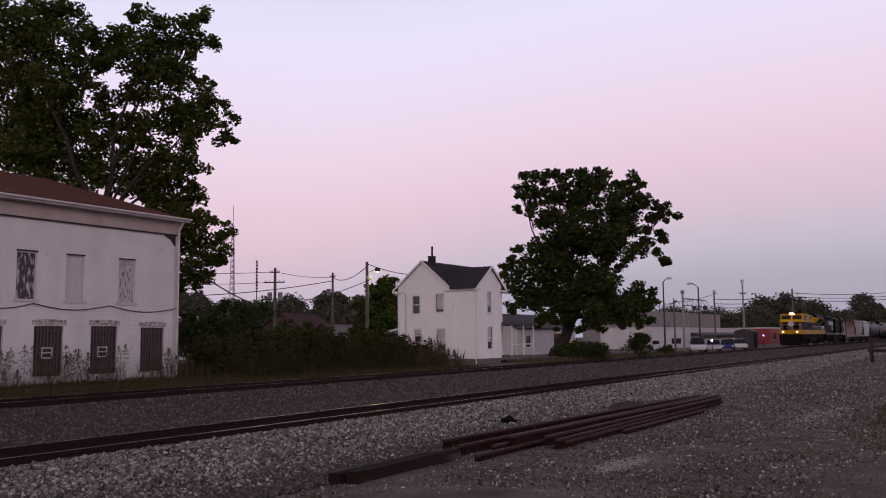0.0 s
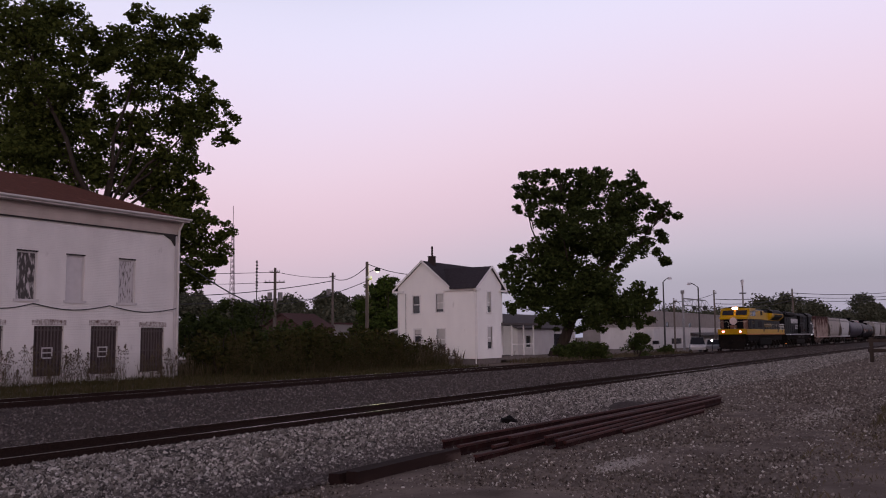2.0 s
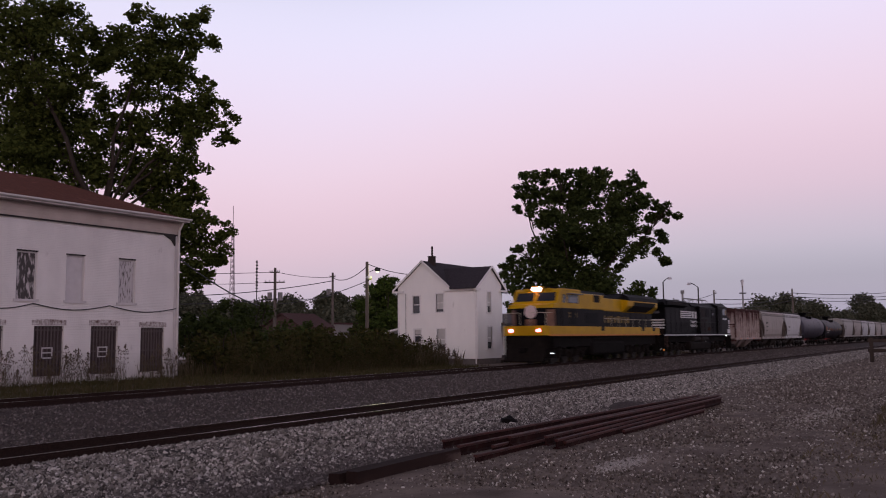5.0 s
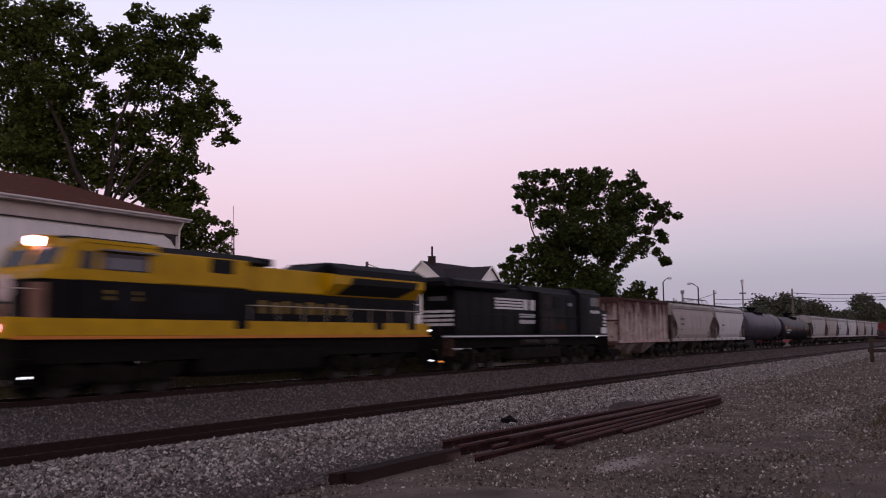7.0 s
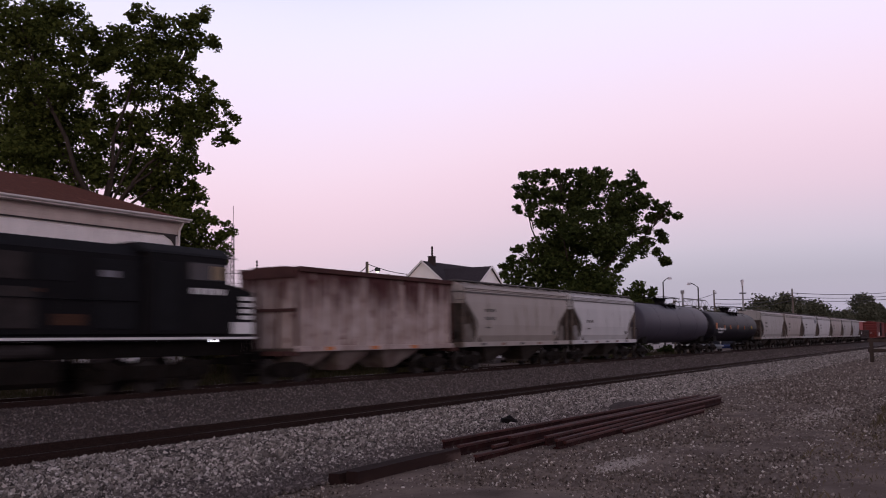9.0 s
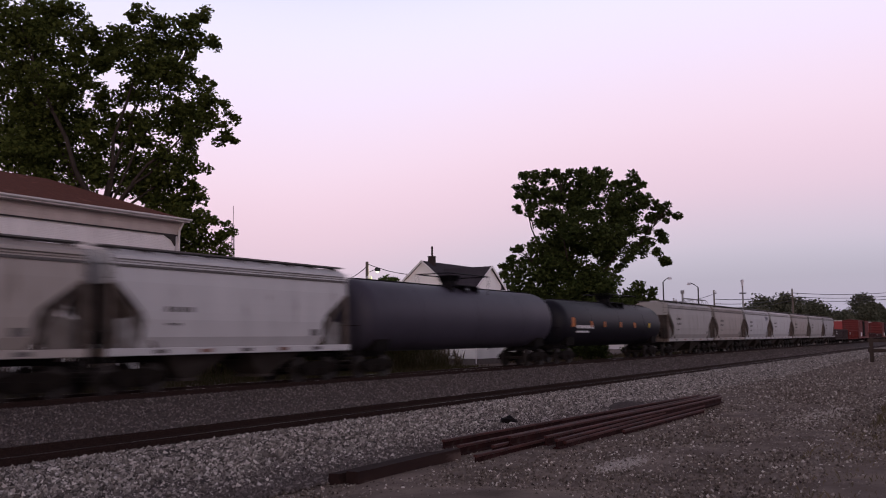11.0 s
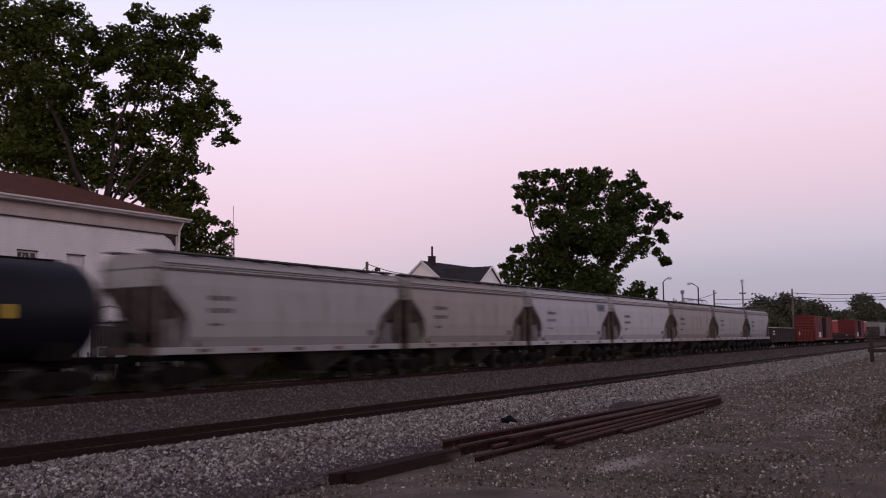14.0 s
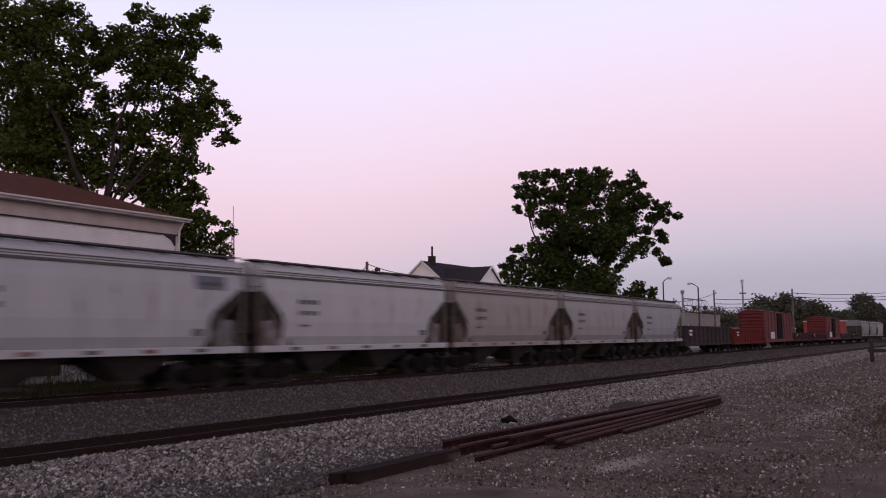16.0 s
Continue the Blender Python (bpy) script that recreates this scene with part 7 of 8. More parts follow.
blades("path_grass", 3400, clumped(8, 30, -2.5, 2.2, 60, 0.35), 0.04, 0.16, 0.006, M_weed, "sparse dry grass tufts on the gravel", 46, 0.5)
blades("edge_grass", 1300, clumped(12.0, 24.0, 1.2, 2.8, 30, 0.30), 0.02, 0.07, 0.006, M_edge, "low olive grass patches on the gravel edge", 48, 0.5)
blades("roadside_grass", 1500, clumped(22, 30, 0.6, 2.4, 26, 0.25), 0.08, 0.32, 0.008, M_weed, "dry grass clump at the edge of the gravel", 47, 0.3)


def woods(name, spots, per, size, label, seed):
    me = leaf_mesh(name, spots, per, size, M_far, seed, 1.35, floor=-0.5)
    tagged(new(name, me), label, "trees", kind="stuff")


def ridge(x0, y0, x1, y1, n, r, h, seed):
    rng = random.Random(seed)
    out = []
    for i in range(n):
        t = i / (n - 1)
        rr = r * rng.uniform(0.75, 1.25)
        hh = h * rng.uniform(0.75, 1.2)
        x, y = x0 + (x1 - x0) * t + rng.uniform(-1, 1) * r, y0 + (y1 - y0) * t + rng.uniform(-1, 1) * r
        out += [(x, y, hh - rr, rr), (x, y, max(hh - 2.2 * rr, rr * 0.4), rr * 1.2)]
    return out


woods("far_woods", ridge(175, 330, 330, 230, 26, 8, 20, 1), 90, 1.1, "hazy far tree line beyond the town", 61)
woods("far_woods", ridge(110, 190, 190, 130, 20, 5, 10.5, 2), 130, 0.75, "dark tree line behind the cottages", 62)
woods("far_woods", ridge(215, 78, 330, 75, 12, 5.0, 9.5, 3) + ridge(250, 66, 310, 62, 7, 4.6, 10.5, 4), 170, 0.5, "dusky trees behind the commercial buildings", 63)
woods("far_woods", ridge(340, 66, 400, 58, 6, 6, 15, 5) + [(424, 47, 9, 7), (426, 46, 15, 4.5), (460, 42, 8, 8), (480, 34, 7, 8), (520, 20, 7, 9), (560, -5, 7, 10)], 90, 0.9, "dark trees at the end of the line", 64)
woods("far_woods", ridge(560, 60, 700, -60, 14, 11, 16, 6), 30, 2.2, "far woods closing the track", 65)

# ---- poles, wires, signals, lamps ----
M_wood = mat("weathered_pole", (0.15, 0.125, 0.11), (0.10, 0.083, 0.072), scale=3, rough=0.9, bump=0.4, stretch=(1, 1, 0.15))
M_darkpole = mat("dark_metal_pole", (0.03, 0.028, 0.03), (0.045, 0.042, 0.042), scale=3, rough=0.6)
M_alu = mat("aluminium_mast", (0.26, 0.25, 0.255), (0.19, 0.18, 0.19), scale=3, rough=0.55, metal=0.3)
M_lit = mat("lit_lamp", (0.9, 0.95, 0.7), emit=(0.85, 1.0, 0.55), power=1.4)
M_globe = mat("pale_lamp_head", (0.6, 0.58, 0.6), (0.5, 0.48, 0.5), scale=4, rough=0.5)
M_towerr = mat("pale_tower_steel", (0.40, 0.33, 0.36), (0.33, 0.27, 0.30), scale=0.2, rough=0.6)


def pole(x, y, z, label, arms=(), r=0.15, turn=0.0, cans=()):
    p = empty("utility_pole", pose(x, y, float(gz(x, y)) - 0.05, 0, 0, turn), label, "utility pole", "utility poles")
    bm = bmesh.new()
    cyl(bm, (0, 0, 0), (0, 0, z), r, r * 0.7, 10)
    part("post", bm, M_wood, p, "weathered grey wooden pole")
    for az, w in arms:
        bm = bmesh.new()
        box(bm, -w, -r - 0.1, az - 0.07, w, -r + 0.02, az + 0.07)
        a = part("crossarm", bm, M_wood, p, "wooden crossarm")
        for k in (-0.92, -0.5, 0.5, 0.92):
            bm = bmesh.new()
            cyl(bm, (w * k, -r - 0.04, az + 0.07), (w * k, -r - 0.04, az + 0.26), 0.06, 0.04, 8)
            part("insulator", bm, M_globe, a, "pale insulator")
    for cx, cz in cans:
        bm = bmesh.new()
        cyl(bm, (cx, -0.1, cz), (cx, -0.1, cz + 0.95), 0.28, 0.28, 14)
        part("transformer", bm, M_tin, p, "grey transformer can")
    return p


pole(63.0, 46.7, 8.75, "wooden utility pole with a lit yard lamp", arms=[(7.2, 0.35)], r=0.19)
pole(94.4, 75.8, 11.0, "leaning wooden utility pole with a transformer", arms=[(10.4, 0.4)], r=0.2, cans=[(-0.55, 7.8)], turn=-58)
pole(79.0, 72.2, 10.5, "wooden utility pole with two crossarms and transformers", arms=[(9.95, 0.6), (8.75, 1.2)], r=0.22, turn=-58, cans=[(-0.6, 6.6), (0.65, 6.6)])
pole(135.0, 35.0, 8.75, "slim wooden utility pole beside the shops", arms=[(8.3, 0.5)], r=0.16)
pole(170.0, 30.0, 10.35, "dark wooden utility pole at the level crossing", r=0.2)
pole(118.0, 36.0, 7.0, "short wooden utility pole beside the signal", r=0.14, arms=[(6.6, 0.8)])

bm = bmesh.new()
tube(bm, [(63.0, 46.5, 7.9), (63.3, 46.1, 8.15), (63.5, 45.95, 8.15)], 0.03, 6)
box(bm, 63.3, 45.75, 8.0, 63.75, 46.1, 8.3, 0.05)
yl = empty("yard_lamp", pose(0, 0, 0), "small lit yard lamp fixed to the utility pole", "lamp")
part("housing", bm, M_darkpole, yl, "dark lamp housing")
bm = bmesh.new()
cyl(bm, (63.52, 45.95, 7.99), (63.52, 45.95, 7.86), 0.14, 0.1, 12)
part("bulb", bm, M_lit, yl, "glowing greenish lamp glass")
glow = new("yard_lamp_light", bpy.data.lights.new("yard_lamp_light", "POINT"))
glow.data.energy, glow.data.color, glow.data.shadow_soft_size = 280, (0.9, 1.0, 0.45), 0.12
glow.location = (63.9, 46.1, 7.6)


def street_lamp(x, y, z, dx, dy, label):
    s = empty("street_lamp", pose(x, y, float(gz(x, y)) - 0.05), label, "street lamp", "street lamps by the crossing")
    bm = bmesh.new()
    cyl(bm, (0, 0, 0), (0, 0, z - 0.5), 0.13, 0.08, 10)
    cyl(bm, (0, 0, 0), (0, 0, 0.35), 0.22, 0.2, 10)
    part("post", bm, M_darkpole, s, "dark steel post")
    bm = bmesh.new()
    pts = [(dx * k, dy * k, z - 0.5 + 0.55 * math.sin(k * 1.5708)) for k in (0, 0.2, 0.4, 0.6, 0.8, 1.0)]
    tube(bm, pts, 0.05, 6)
    part("arm", bm, M_darkpole, s, "curved arm")
    bm = bmesh.new()
    cyl(bm, (dx * 1.0, dy * 1.0, z + 0.1), (dx * 1.0, dy * 1.0, z - 0.18), 0.12, 0.3, 12)
    part("lamp_head", bm, M_globe, s, "pale unlit lamp head")


street_lamp(108.9, 34.5, 9.2, 0.45, -0.75, "tall dark street lamp with an arm, unlit")
street_lamp(108.6, 30.05, 8.4, -0.55, 0.95, "tall dark street lamp with an arm, unlit")


def signal():
    s = empty("signal_mast", pose(117.4, 34.6, 0.1, 0, 0, -58), "aluminium crossing signal mast with a short cantilever gantry", "signal")
    bm = bmesh.new()
    cyl(bm, (0, 0, 0), (0, 0, 7.6), 0.16, 0.13, 12)
    part("mast", bm, M_alu, s, "thick pale mast")
    bm = bmesh.new()
    box(bm, -0.22, -0.2, 7.5, 0.22, 0.2, 8.0, 0.05)
    part("cap", bm, M_alu, s, "pale junction box")
    bm = bmesh.new()
    for z in (6.0, 6.9):
        tube(bm, [(0, 0.3, z), (3.0, 0.3, z - 0.3)], 0.06, 6)
        tube(bm, [(0, -0.3, z), (3.0, -0.3, z - 0.3)], 0.06, 6)
    for k in range(6):
        x = k * 0.6
        tube(bm, [(x, -0.3, 6.0 - x * 0.1), (x, -0.3, 6.9 - x * 0.1)], 0.03, 5)
        tube(bm, [(x, -0.3, 6.9 - x * 0.1), (x + 0.6, -0.3, 5.95 - x * 0.1)], 0.03, 5)
    part("gantry", bm, M_alu, s, "pale lattice arm")
    for k in (1.4, 2.8):
        bm = bmesh.new()
        cyl(bm, (k, -0.42, 5.6), (k, -0.36, 5.6), 0.3, 0.3, 14)
        box(bm, k - 0.12, -0.52, 5.48, k + 0.12, -0.42, 5.72, 0.02)
        part("signal_head", bm, M_darkpole, s, "dark signal head")


signal()


def floodlight_mast():
    s = empty("siren_mast", pose(133.8, 30.5, 0.1), "pale mast with a round siren head beside the hut", "mast")
    bm = bmesh.new()
    cyl(bm, (0, 0, 0), (0, 0, 9.2), 0.17, 0.11, 10)
    part("mast", bm, M_alu, s, "slim pale mast")
    bm = bmesh.new()
    cyl(bm, (0, 0, 8.0), (0, 0, 8.16), 0.5, 0.5, 14)
    part("collar", bm, M_darkpole, s, "dark round collar")
    bm = bmesh.new()
    bmesh.ops.create_uvsphere(bm, u_segments=14, v_segments=8, radius=0.27, matrix=Matrix.Translation((0, 0, 9.85)))
    cyl(bm, (0, 0, 9.2), (0, 0, 9.7), 0.2, 0.2, 10)
    part("siren_head", bm, M_globe, s, "pale round head")


floodlight_mast()


def lattice_tower():
    s = empty("radio_tower", pose(188, 188.5, 0), "tall pale lattice radio tower in the distance", "tower")
    H, w0, w1 = 36.0, 1.15, 0.35
    bm = bmesh.new()
    corner = [(1, 0), (-0.5, 0.87), (-0.5, -0.87)]
    def at(c, z):
        k = w0 + (w1 - w0) * z / H
        return (c[0] * k, c[1] * k, z)
    for c in corner:
        tube(bm, [at(c, 0), at(c, H)], 0.10, 5)
    part("leg", bm, M_towerr, s, "slender steel legs")
    n = 22
    bm = bmesh.new()
    for i in range(n):
        z0, z1 = H * i / n, H * (i + 1) / n
        for j in range(3):
            tube(bm, [at(corner[j], z0), at(corner[(j + 1) % 3], z1)], 0.055, 4)
            tube(bm, [at(corner[(j + 1) % 3], z0), at(corner[j], z1)], 0.055, 4)
    part("lattice", bm, M_towerr, s, "crossed lattice bracing")
    bm = bmesh.new()
    tube(bm, [(0, 0, H), (0, 0, 41.8)], 0.09, 5)
    part("antenna", bm, M_towerr, s, "thin antenna whip")
    m_ = empty("aerial_mast", pose(147.8, 140.6, 0), "thin dark aerial mast above the tree line", "mast")
    bm = bmesh.new()
    tube(bm, [(0, 0, 0), (0, 0, 20.1)], 0.12, 6)
    part("mast", bm, M_darkpole, m_)
    for i in range(9):
        bm = bmesh.new()
        cyl(bm, (0, 0, 13.5 + i * 0.75), (0, 0, 13.85 + i * 0.75), 0.26, 0.26, 8)
        part("dipole", bm, M_darkpole, m_, "dark aerial element")


lattice_tower()


def wire(a, b, sag, r=0.03, label="thin black overhead wire between poles"):
    bm = bmesh.new()
    a, b = Vector(a), Vector(b)
    pts = []
    for i in range(13):
        t = i / 12
        p = a.lerp(b, t)
        p.z -= 4 * sag * t * (1 - t)
        pts.append(p)
    side = Vector((b.y - a.y, a.x - b.x, 0)).normalized()
    up = Vector((0, 0, 1))
    rings = [[bm.verts.new(p + (side * math.cos(k * 1.5708) + up * math.sin(k * 1.5708)) * r) for k in range(4)] for p in pts]
    for r0, r1 in zip(rings[:-1], rings[1:]):
        for k in range(4):
            bm.faces.new((r0[k], r0[(k + 1) % 4], r1[(k + 1) % 4], r1[k]))
    bm.faces.new(rings[0][::-1])
    bm.faces.new(rings[-1])
    tagged(part("overhead_wire", bm, M_cable), label, "wire", "overhead wires")


wire((63.0, 46.5, 8.6), (94.4, 75.6, 10.3), 0.7, 0.045)
wire((94.4, 75.6, 10.0), (60.0, 85.0, 7.2), 1.0, 0.05)
wire((94.4, 75.6, 8.0), (79.0, 72.0, 6.9), 0.3, 0.04)
wire((79.0, 72.0, 6.9), (45.0, 72.0, 6.3), 0.8, 0.05)
wire((79.0, 72.0, 10.1), (40.0, 76.0, 10.0), 0.9, 0.03)
wire((79.0, 72.0, 10.1), (94.4, 75.6, 10.5), 0.3, 0.03)
wire((79.0, 72.0, 8.9), (40.0, 76.0, 8.8), 0.9, 0.03)
wire((63.0, 46.5, 7.2), (79.0, 72.0, 6.3), 0.5, 0.035)
wire((30.7, 34.8, 6.3), (63.0, 58.0, 5.0), 0.5, 0.05, "thick black service cable from the brick building")
wire((63.0, 46.5, 8.6), (58.0, 36.6, 6.9), 0.3, 0.03)
for z in (9.6, 8.9, 8.3):
    wire((170.0, 30.0, z), (135.0, 35.0, z - 2.1), 0.5, 0.05)
    wire((170.0, 30.0, z), (205.0, 14.0, z + 1.2), 0.5, 0.05)
wire((135.0, 35.0, 8.3), (118.0, 36.0, 6.6), 0.3, 0.035)

# ---- rail pile and loose things by the track ----
# rust in two tones: web shade and head highlight are in the colours
M_rust_shade = mat("shaded_rusted_steel", (0.013, 0.0048, 0.0045), (0.028, 0.0095, 0.0085), scale=2.2, rough=0.85, bump=0.3, spots=(0.03, 0.018, 0.016), spot_amt=0.05, spot_scale=5)
M_rust_lit = mat("lit_rust_red_head", (0.070, 0.021, 0.017), (0.026, 0.0085, 0.0075), scale=3, rough=0.75, bump=0.2)
M_timber = mat("old_creosoted_timber", (0.012, 0.0065, 0.006), (0.028, 0.016, 0.014), scale=2.5, rough=0.9, bump=0.6, stretch=(0.2, 1, 1), spots=(0.12, 0.085, 0.075), spot_amt=0.0, spot_scale=2.2)


def along(a, b, z, roll=0):
    d = Vector((b[0] - a[0], b[1] - a[1]))
    return pose(a[0], a[1], z, 0, 0, math.degrees(math.atan2(d.y, d.x))), d.length


def spare_rail(a, b, z, label):
    m, L = along(a, b, z)
    s = empty("spare_rail", m, label, "rail", "stacked spare rails")
    bm = bmesh.new()
    prism(bm, [(0.075, 0.0), (0.075, 0.016), (0.014, 0.04), (0.012, 0.138), (-0.012, 0.138), (-0.014, 0.04), (-0.075, 0.016), (-0.075, 0.0)], "x", 0, L)
    part("rail", bm, M_rust_shade, s, "rust-brown rail web and foot, darkened as in shade")
    bm = bmesh.new()
    prism(bm, [(0.014, 0.132), (0.038, 0.142), (0.038, 0.172), (0.028, 0.182), (-0.028, 0.182), (-0.038, 0.172), (-0.038, 0.142), (-0.014, 0.132)], "x", 0, L)
    part("rail_head", bm, M_rust_lit, s, "rust-red rail head, lightened as if catching the sky")
    bm = bmesh.new()
    for k in (0.06, 0.2, L - 0.2, L - 0.06):
        cyl(bm, (k, -0.016, 0.085), (k, 0.016, 0.085), 0.016, 0.016, 8)
    part("bolt", bm, M_under, s, "dark bolts in the web")


def beam(a, b, z, w, h, label):
    m, L = along(a, b, z)
    bm = bmesh.new()
    nseg = 8
    prev = None
    for i in range(nseg + 1):
        x = L * i / nseg
        j = [(noise.noise((x, k * 3.1, a[0])) * 0.012) for k in range(4)]
        ring = [bm.verts.new((x, -w / 2 + j[0], 0)), bm.verts.new((x, w / 2 + j[1], 0)), bm.verts.new((x, w / 2 + j[1] - 0.02, h + j[2])), bm.verts.new((x, -w / 2 + j[0] + 0.02, h + j[3]))]
        if prev:
            for k in range(4):
                bm.faces.new((prev[k], prev[(k + 1) % 4], ring[(k + 1) % 4], ring[k]))
        else:
            bm.faces.new(ring[::-1])
        prev = ring
    bm.faces.new(prev)
    bmesh.ops.recalc_face_normals(bm, faces=bm.faces[:])
    ob = part("timber", bm, M_timber)
    ob.matrix_basis = m
    tagged(ob, label, "timber", "old timbers by the track")


beam((10.7, 8.22), (13.85, 8.30), -0.17, 0.24, 0.20, "old creosoted timber lying on the gravel")
beam((10.62, 8.50), (13.5, 8.58), -0.18, 0.22, 0.17, "old creosoted timber lying on the gravel")
for k, (x, y) in enumerate(((16.2, 8.3), (20.5, 8.1), (25.6, 7.7), (29.0, 7.9))):
    beam((x, y - 0.75), (x + 0.1, y + 0.75), -0.27, 0.20, 0.11, "short timber bearer under the stacked rails")
spare_rail((14.97, 9.25), (30.27, 8.48), -0.16, "long dark rusty spare rail stacked on bearers")
spare_rail((14.25, 8.47), (29.39, 8.14), -0.15, "long dark rusty spare rail stacked on bearers")
spare_rail((13.50, 7.69), (28.16, 7.47), -0.19, "rusty spare rail at the front of the stack")
spare_rail((14.47, 7.87), (29.06, 7.92), -0.14, "long dark rusty spare rail stacked on bearers")
spare_rail((15.00, 7.80), (28.29, 7.32), -0.02, "rust-red spare rail laid on top of the others")
spare_rail((15.38, 7.23), (27.51, 7.05), -0.03, "rust-red spare rail laid on top of the others")
spare_rail((15.53, 7.08), (27.72, 7.21), -0.10, "rust-red spare rail laid on top of the others")
spare_rail((15.81, 7.03), (25.62, 7.06), -0.16, "rusty spare rail at the front of the stack")
spare_rail((18.45, 6.83), (24.59, 6.78), -0.18, "rusty spare rail at the front of the stack")
bm = bmesh.new()
bmesh.ops.create_icosphere(bm, subdivisions=3, radius=1.0)
for v in bm.verts:
    v.co = Vector((v.co.x * 1.1, v.co.y * 0.5, max(v.co.z, -0.2) * 0.24 * (1 + 0.35 * noise.noise(v.co * 2.5))))
mound = part("asphalt_mound", bm, M_bed_old)
mound.matrix_basis = pose(26.58, 9.66, -0.25, 0, 0, -3)
tagged(mound, "low mound of dark crushed asphalt behind the rails", "mound")
bm = bmesh.new()
bmesh.ops.create_icosphere(bm, subdivisions=2, radius=0.21)
for v in bm.verts:
    v.co *= 1 + 0.4 * noise.noise(v.co * 9)
    v.co.z *= 0.7
clod = part("asphalt_lump", bm, M_under)
clod.matrix_basis = pose(20.74, 10.82, -0.17)
tagged(clod, "black lump of old asphalt on the ballast", "rock")


M_oldwood = mat("dark_barrier_wood", (0.060, 0.045, 0.038), (0.032, 0.024, 0.021), scale=3, rough=0.9, bump=0.4, stretch=(1, 1, 0.2))


def barrier():
    s = empty("timber_barrier", pose(74.0, 7.6, -0.12, 0, 0, -84), "weathered wooden post-and-rail barrier beside the gravel", "fence")
    for x in (0.0, 1.7, 3.4):
        bm = bmesh.new()
        box(bm, x - 0.14, -0.14, 0, x + 0.14, 0.14, 1.85, 0.03)
        part("post", bm, M_oldwood, s, "squared weathered post")
    for z in (1.5, 0.75):
        bm = bmesh.new()
        box(bm, -0.25, -0.22, z, 3.7, -0.145, z + 0.26, 0.02)
        part("rail", bm, M_oldwood, s, "thick horizontal rail")


barrier()


# ---- parked vehicles ----
M_tyre = mat("black_tyre", (0.015, 0.015, 0.016), (0.022, 0.022, 0.022), scale=8, rough=0.9)
M_rim = mat("grey_rim", (0.3, 0.3, 0.31), (0.24, 0.24, 0.25), scale=4, rough=0.4, metal=0.6)


def car(x, y, turn, paint, label, tall=False):
    c = empty("car", pose(x, y, 0.07, 0, 0, turn), label, "car", "cars parked by the crossing")
    h1, h2 = (0.95, 1.75) if tall else (0.85, 1.42)
    bm = bmesh.new()
    prism(bm, [(-2.25, 0.32), (-2.3, 0.62), (-2.15, h1 - 0.1), (-1.0, h1), (2.0, h1), (2.25, h1 - 0.15), (2.28, 0.35)], "y", -0.88, 0.88)
    bmesh.ops.bevel(bm, geom=bm.edges[:], offset=0.06, segments=2, affect="EDGES")
    part("body", bm, paint, c)
    bm = bmesh.new()
    e = 2.1 if tall else 1.55
    lo = [bm.verts.new(v) for v in ((-1.05, -0.82, h1), (e, -0.82, h1), (e, 0.82, h1), (-1.05, 0.82, h1))]
    hi = [bm.verts.new(v) for v in ((-0.35, -0.66, h2), (e - 0.5, -0.66, h2), (e - 0.5, 0.66, h2), (-0.35, 0.66, h2))]
    bm.faces.new(hi)
    for i in range(4):
        bm.faces.new((lo[i], lo[(i + 1) % 4], hi[(i + 1) % 4], hi[i]))
    part("cabin_glass", bm, M_glass, c, "dark cabin windows")
    bm = bmesh.new()
    box(bm, -0.4, -0.68, h2, e - 0.45, 0.68, h2 + 0.05, 0.02)
    part("roof", bm, paint, c)
    for wx in (-1.4, 1.4):
        for s in (-1, 1):
            bm = bmesh.new()
            cyl(bm, (wx, s * 0.72, 0.32), (wx, s * 0.91, 0.32), 0.32, 0.32, 16)
            w = part("wheel", bm, M_tyre, c, "black tyre")
            bm = bmesh.new()
            cyl(bm, (wx, s * 0.90, 0.32), (wx, s * 0.925, 0.32), 0.19, 0.17, 12)
            part("rim", bm, M_rim, w, "grey rim")
    for s in (-1, 1):
        bm = bmesh.new()
        box(bm, -2.33, s * 0.62 - 0.16, 0.55, -2.2, s * 0.62 + 0.16, 0.7, 0.02)
        part("headlight", bm, M_globe, c, "pale headlight")


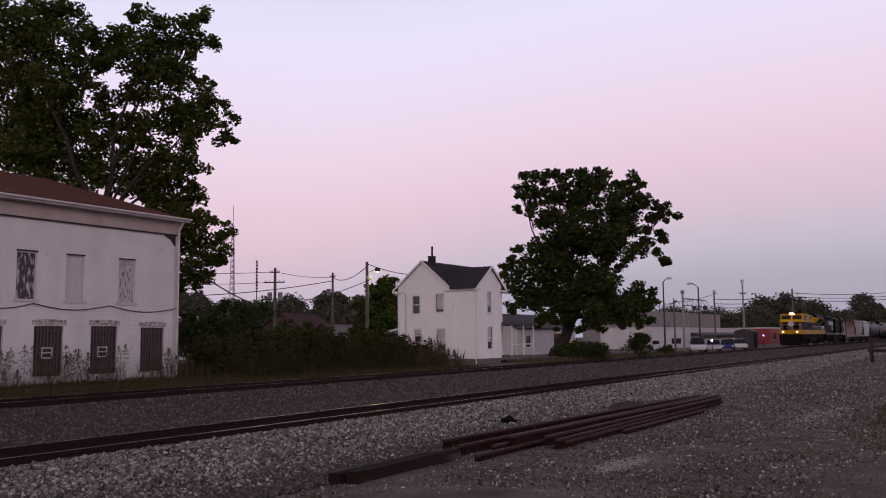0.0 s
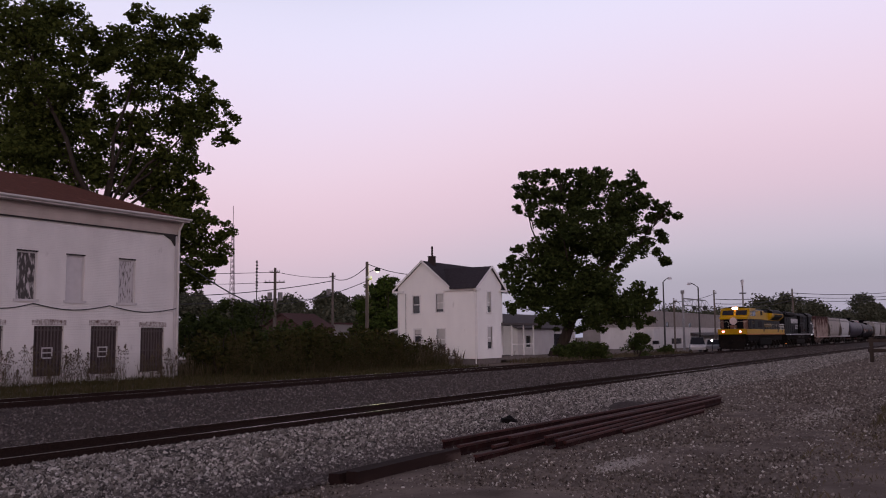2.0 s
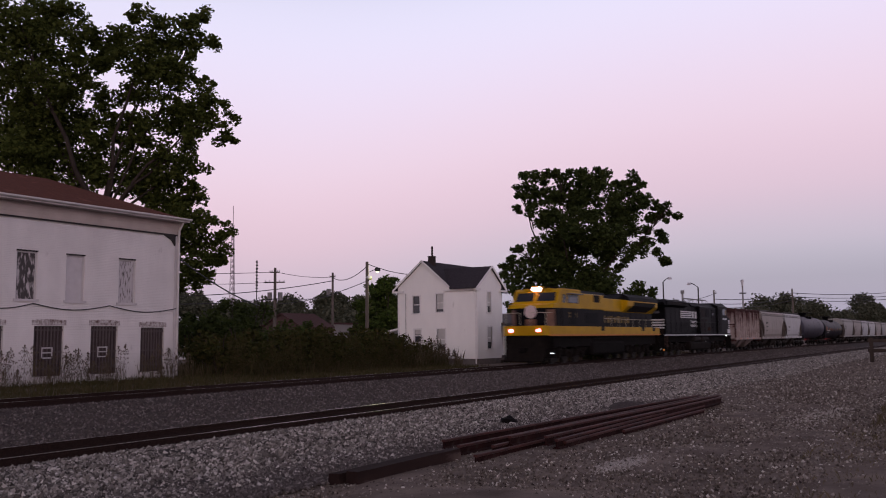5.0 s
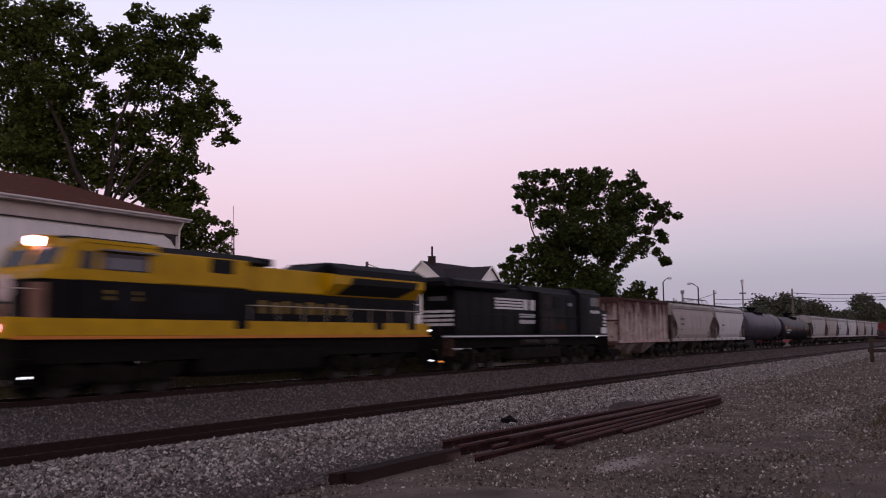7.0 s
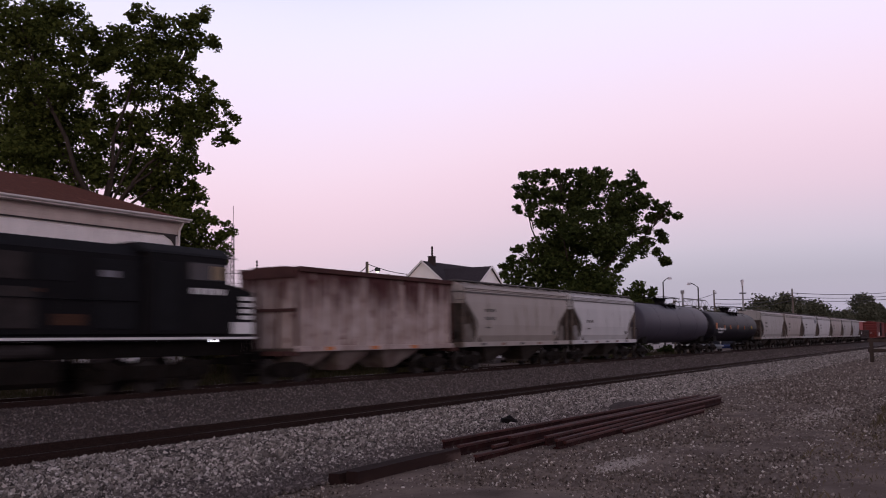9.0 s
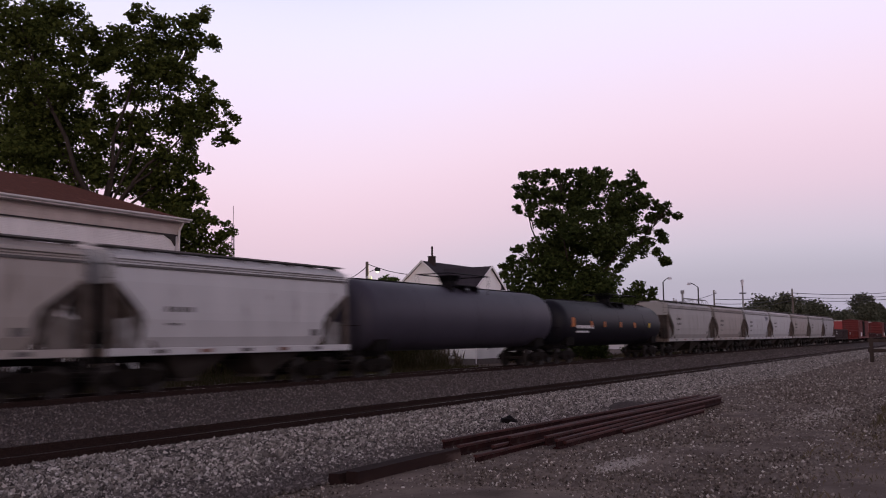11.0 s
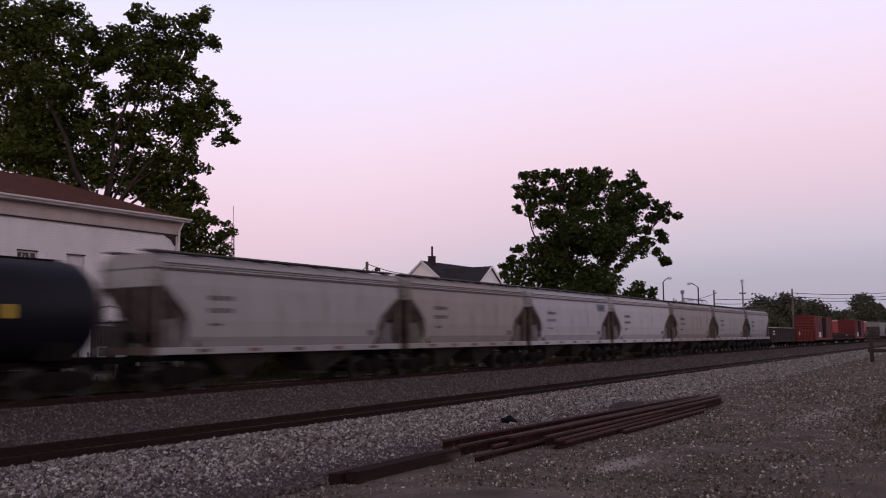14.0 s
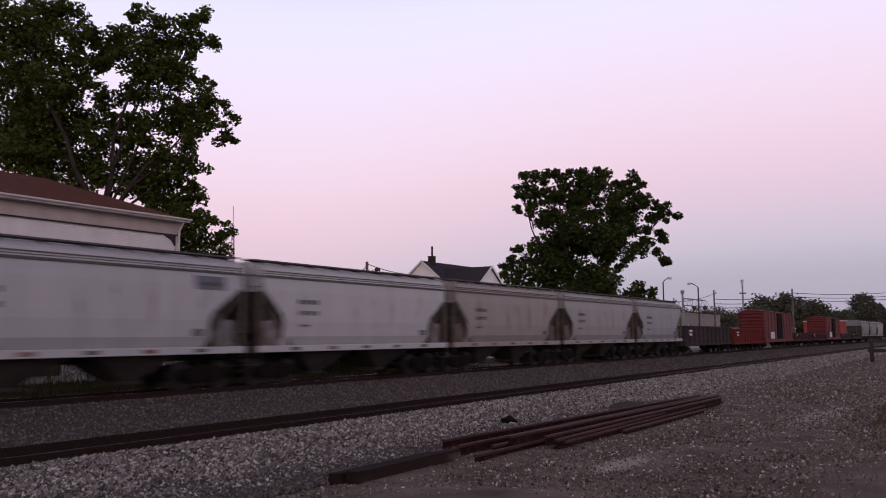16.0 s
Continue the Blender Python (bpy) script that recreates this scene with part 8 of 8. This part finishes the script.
M_blue = mat("blue_car_paint", (0.035, 0.055, 0.16), (0.03, 0.048, 0.14), scale=1, rough=0.25, spec=0.6)
M_wcar = mat("white_car_paint", (0.62, 0.62, 0.64), (0.56, 0.56, 0.58), scale=1, rough=0.25, spec=0.6)
M_scar = mat("silver_car_paint", (0.35, 0.36, 0.38), (0.3, 0.31, 0.33), scale=1, rough=0.3, spec=0.6)
car(105.0, 29.4, 18, M_wcar, "white pickup-like car parked by the crossing", True)
car(116.0, 28.6, 14, M_blue, "blue saloon car parked by the crossing")
car(110.6, 29.1, 200, M_scar, "silver saloon car parked by the crossing")
car(124.0, 29.1, 20, M_wcar, "white saloon car parked near the hut")

M_violet = mat("violet_signal_lens", (0.4, 0.3, 0.8), emit=(0.45, 0.25, 1.0), power=4.0)
M_carlamp = mat("lit_car_lamp", (0.9, 0.85, 0.9), emit=(1.0, 0.82, 0.95), power=8.0)


def marker_lamp(x, y, z, r, material, name, label):
    """A small lit lamp on a thin post."""
    m = empty(name, pose(x, y, float(gz(x, y)) - 0.05), label, "lamp")
    h = z - float(gz(x, y)) + 0.05
    bm = bmesh.new()
    cyl(bm, (0, 0, 0), (0, 0, h - r), 0.05, 0.04, 8)
    part("post", bm, M_darkpole, m, "thin dark post")
    bm = bmesh.new()
    cyl(bm, (0, 0, h), (0.25, 0, h), r * 1.25, r * 0.9, 12)
    part("housing", bm, M_darkpole, m, "dark lamp housing")
    bm = bmesh.new()
    cyl(bm, (-0.06, 0, h), (-0.005, 0, h), r * 0.8, r, 12)
    part("lens", bm, material, m, "glowing lens")


marker_lamp(145.1, 30.2, 1.95, 0.13, M_violet, "signal_lamp", "low violet signal lamp glowing beside the hut")
# a car's headlamp, set on an added post beside the cars
marker_lamp(107.0, 28.2, 1.42, 0.13, M_carlamp, "car_headlamp", "bright car headlamp on an added post among the parked cars")

ties(near_track, NEAR_TOP, 290, 2.0)
ties(main_track, MAIN_TOP, 290, 2.0)

SPIN = len(WHEELS)


# ---- motion ----
def train_front(t):
    return 130.56 - 16.528 * t - 0.037 * t * t


def motions():
    for off, car in TRAIN:
        walk(car, [(t, pose(train_front(t) + off, MAIN_Y, MAIN_TOP)) for t in range(17)])
    for w, x, r in WHEELS[:SPIN]:
        walk(w, [(k / 30, pose(x, 0, r, 0, math.degrees((train_front(k / 30) - train_front(0)) / r), 0)) for k in range(481)])


motions()
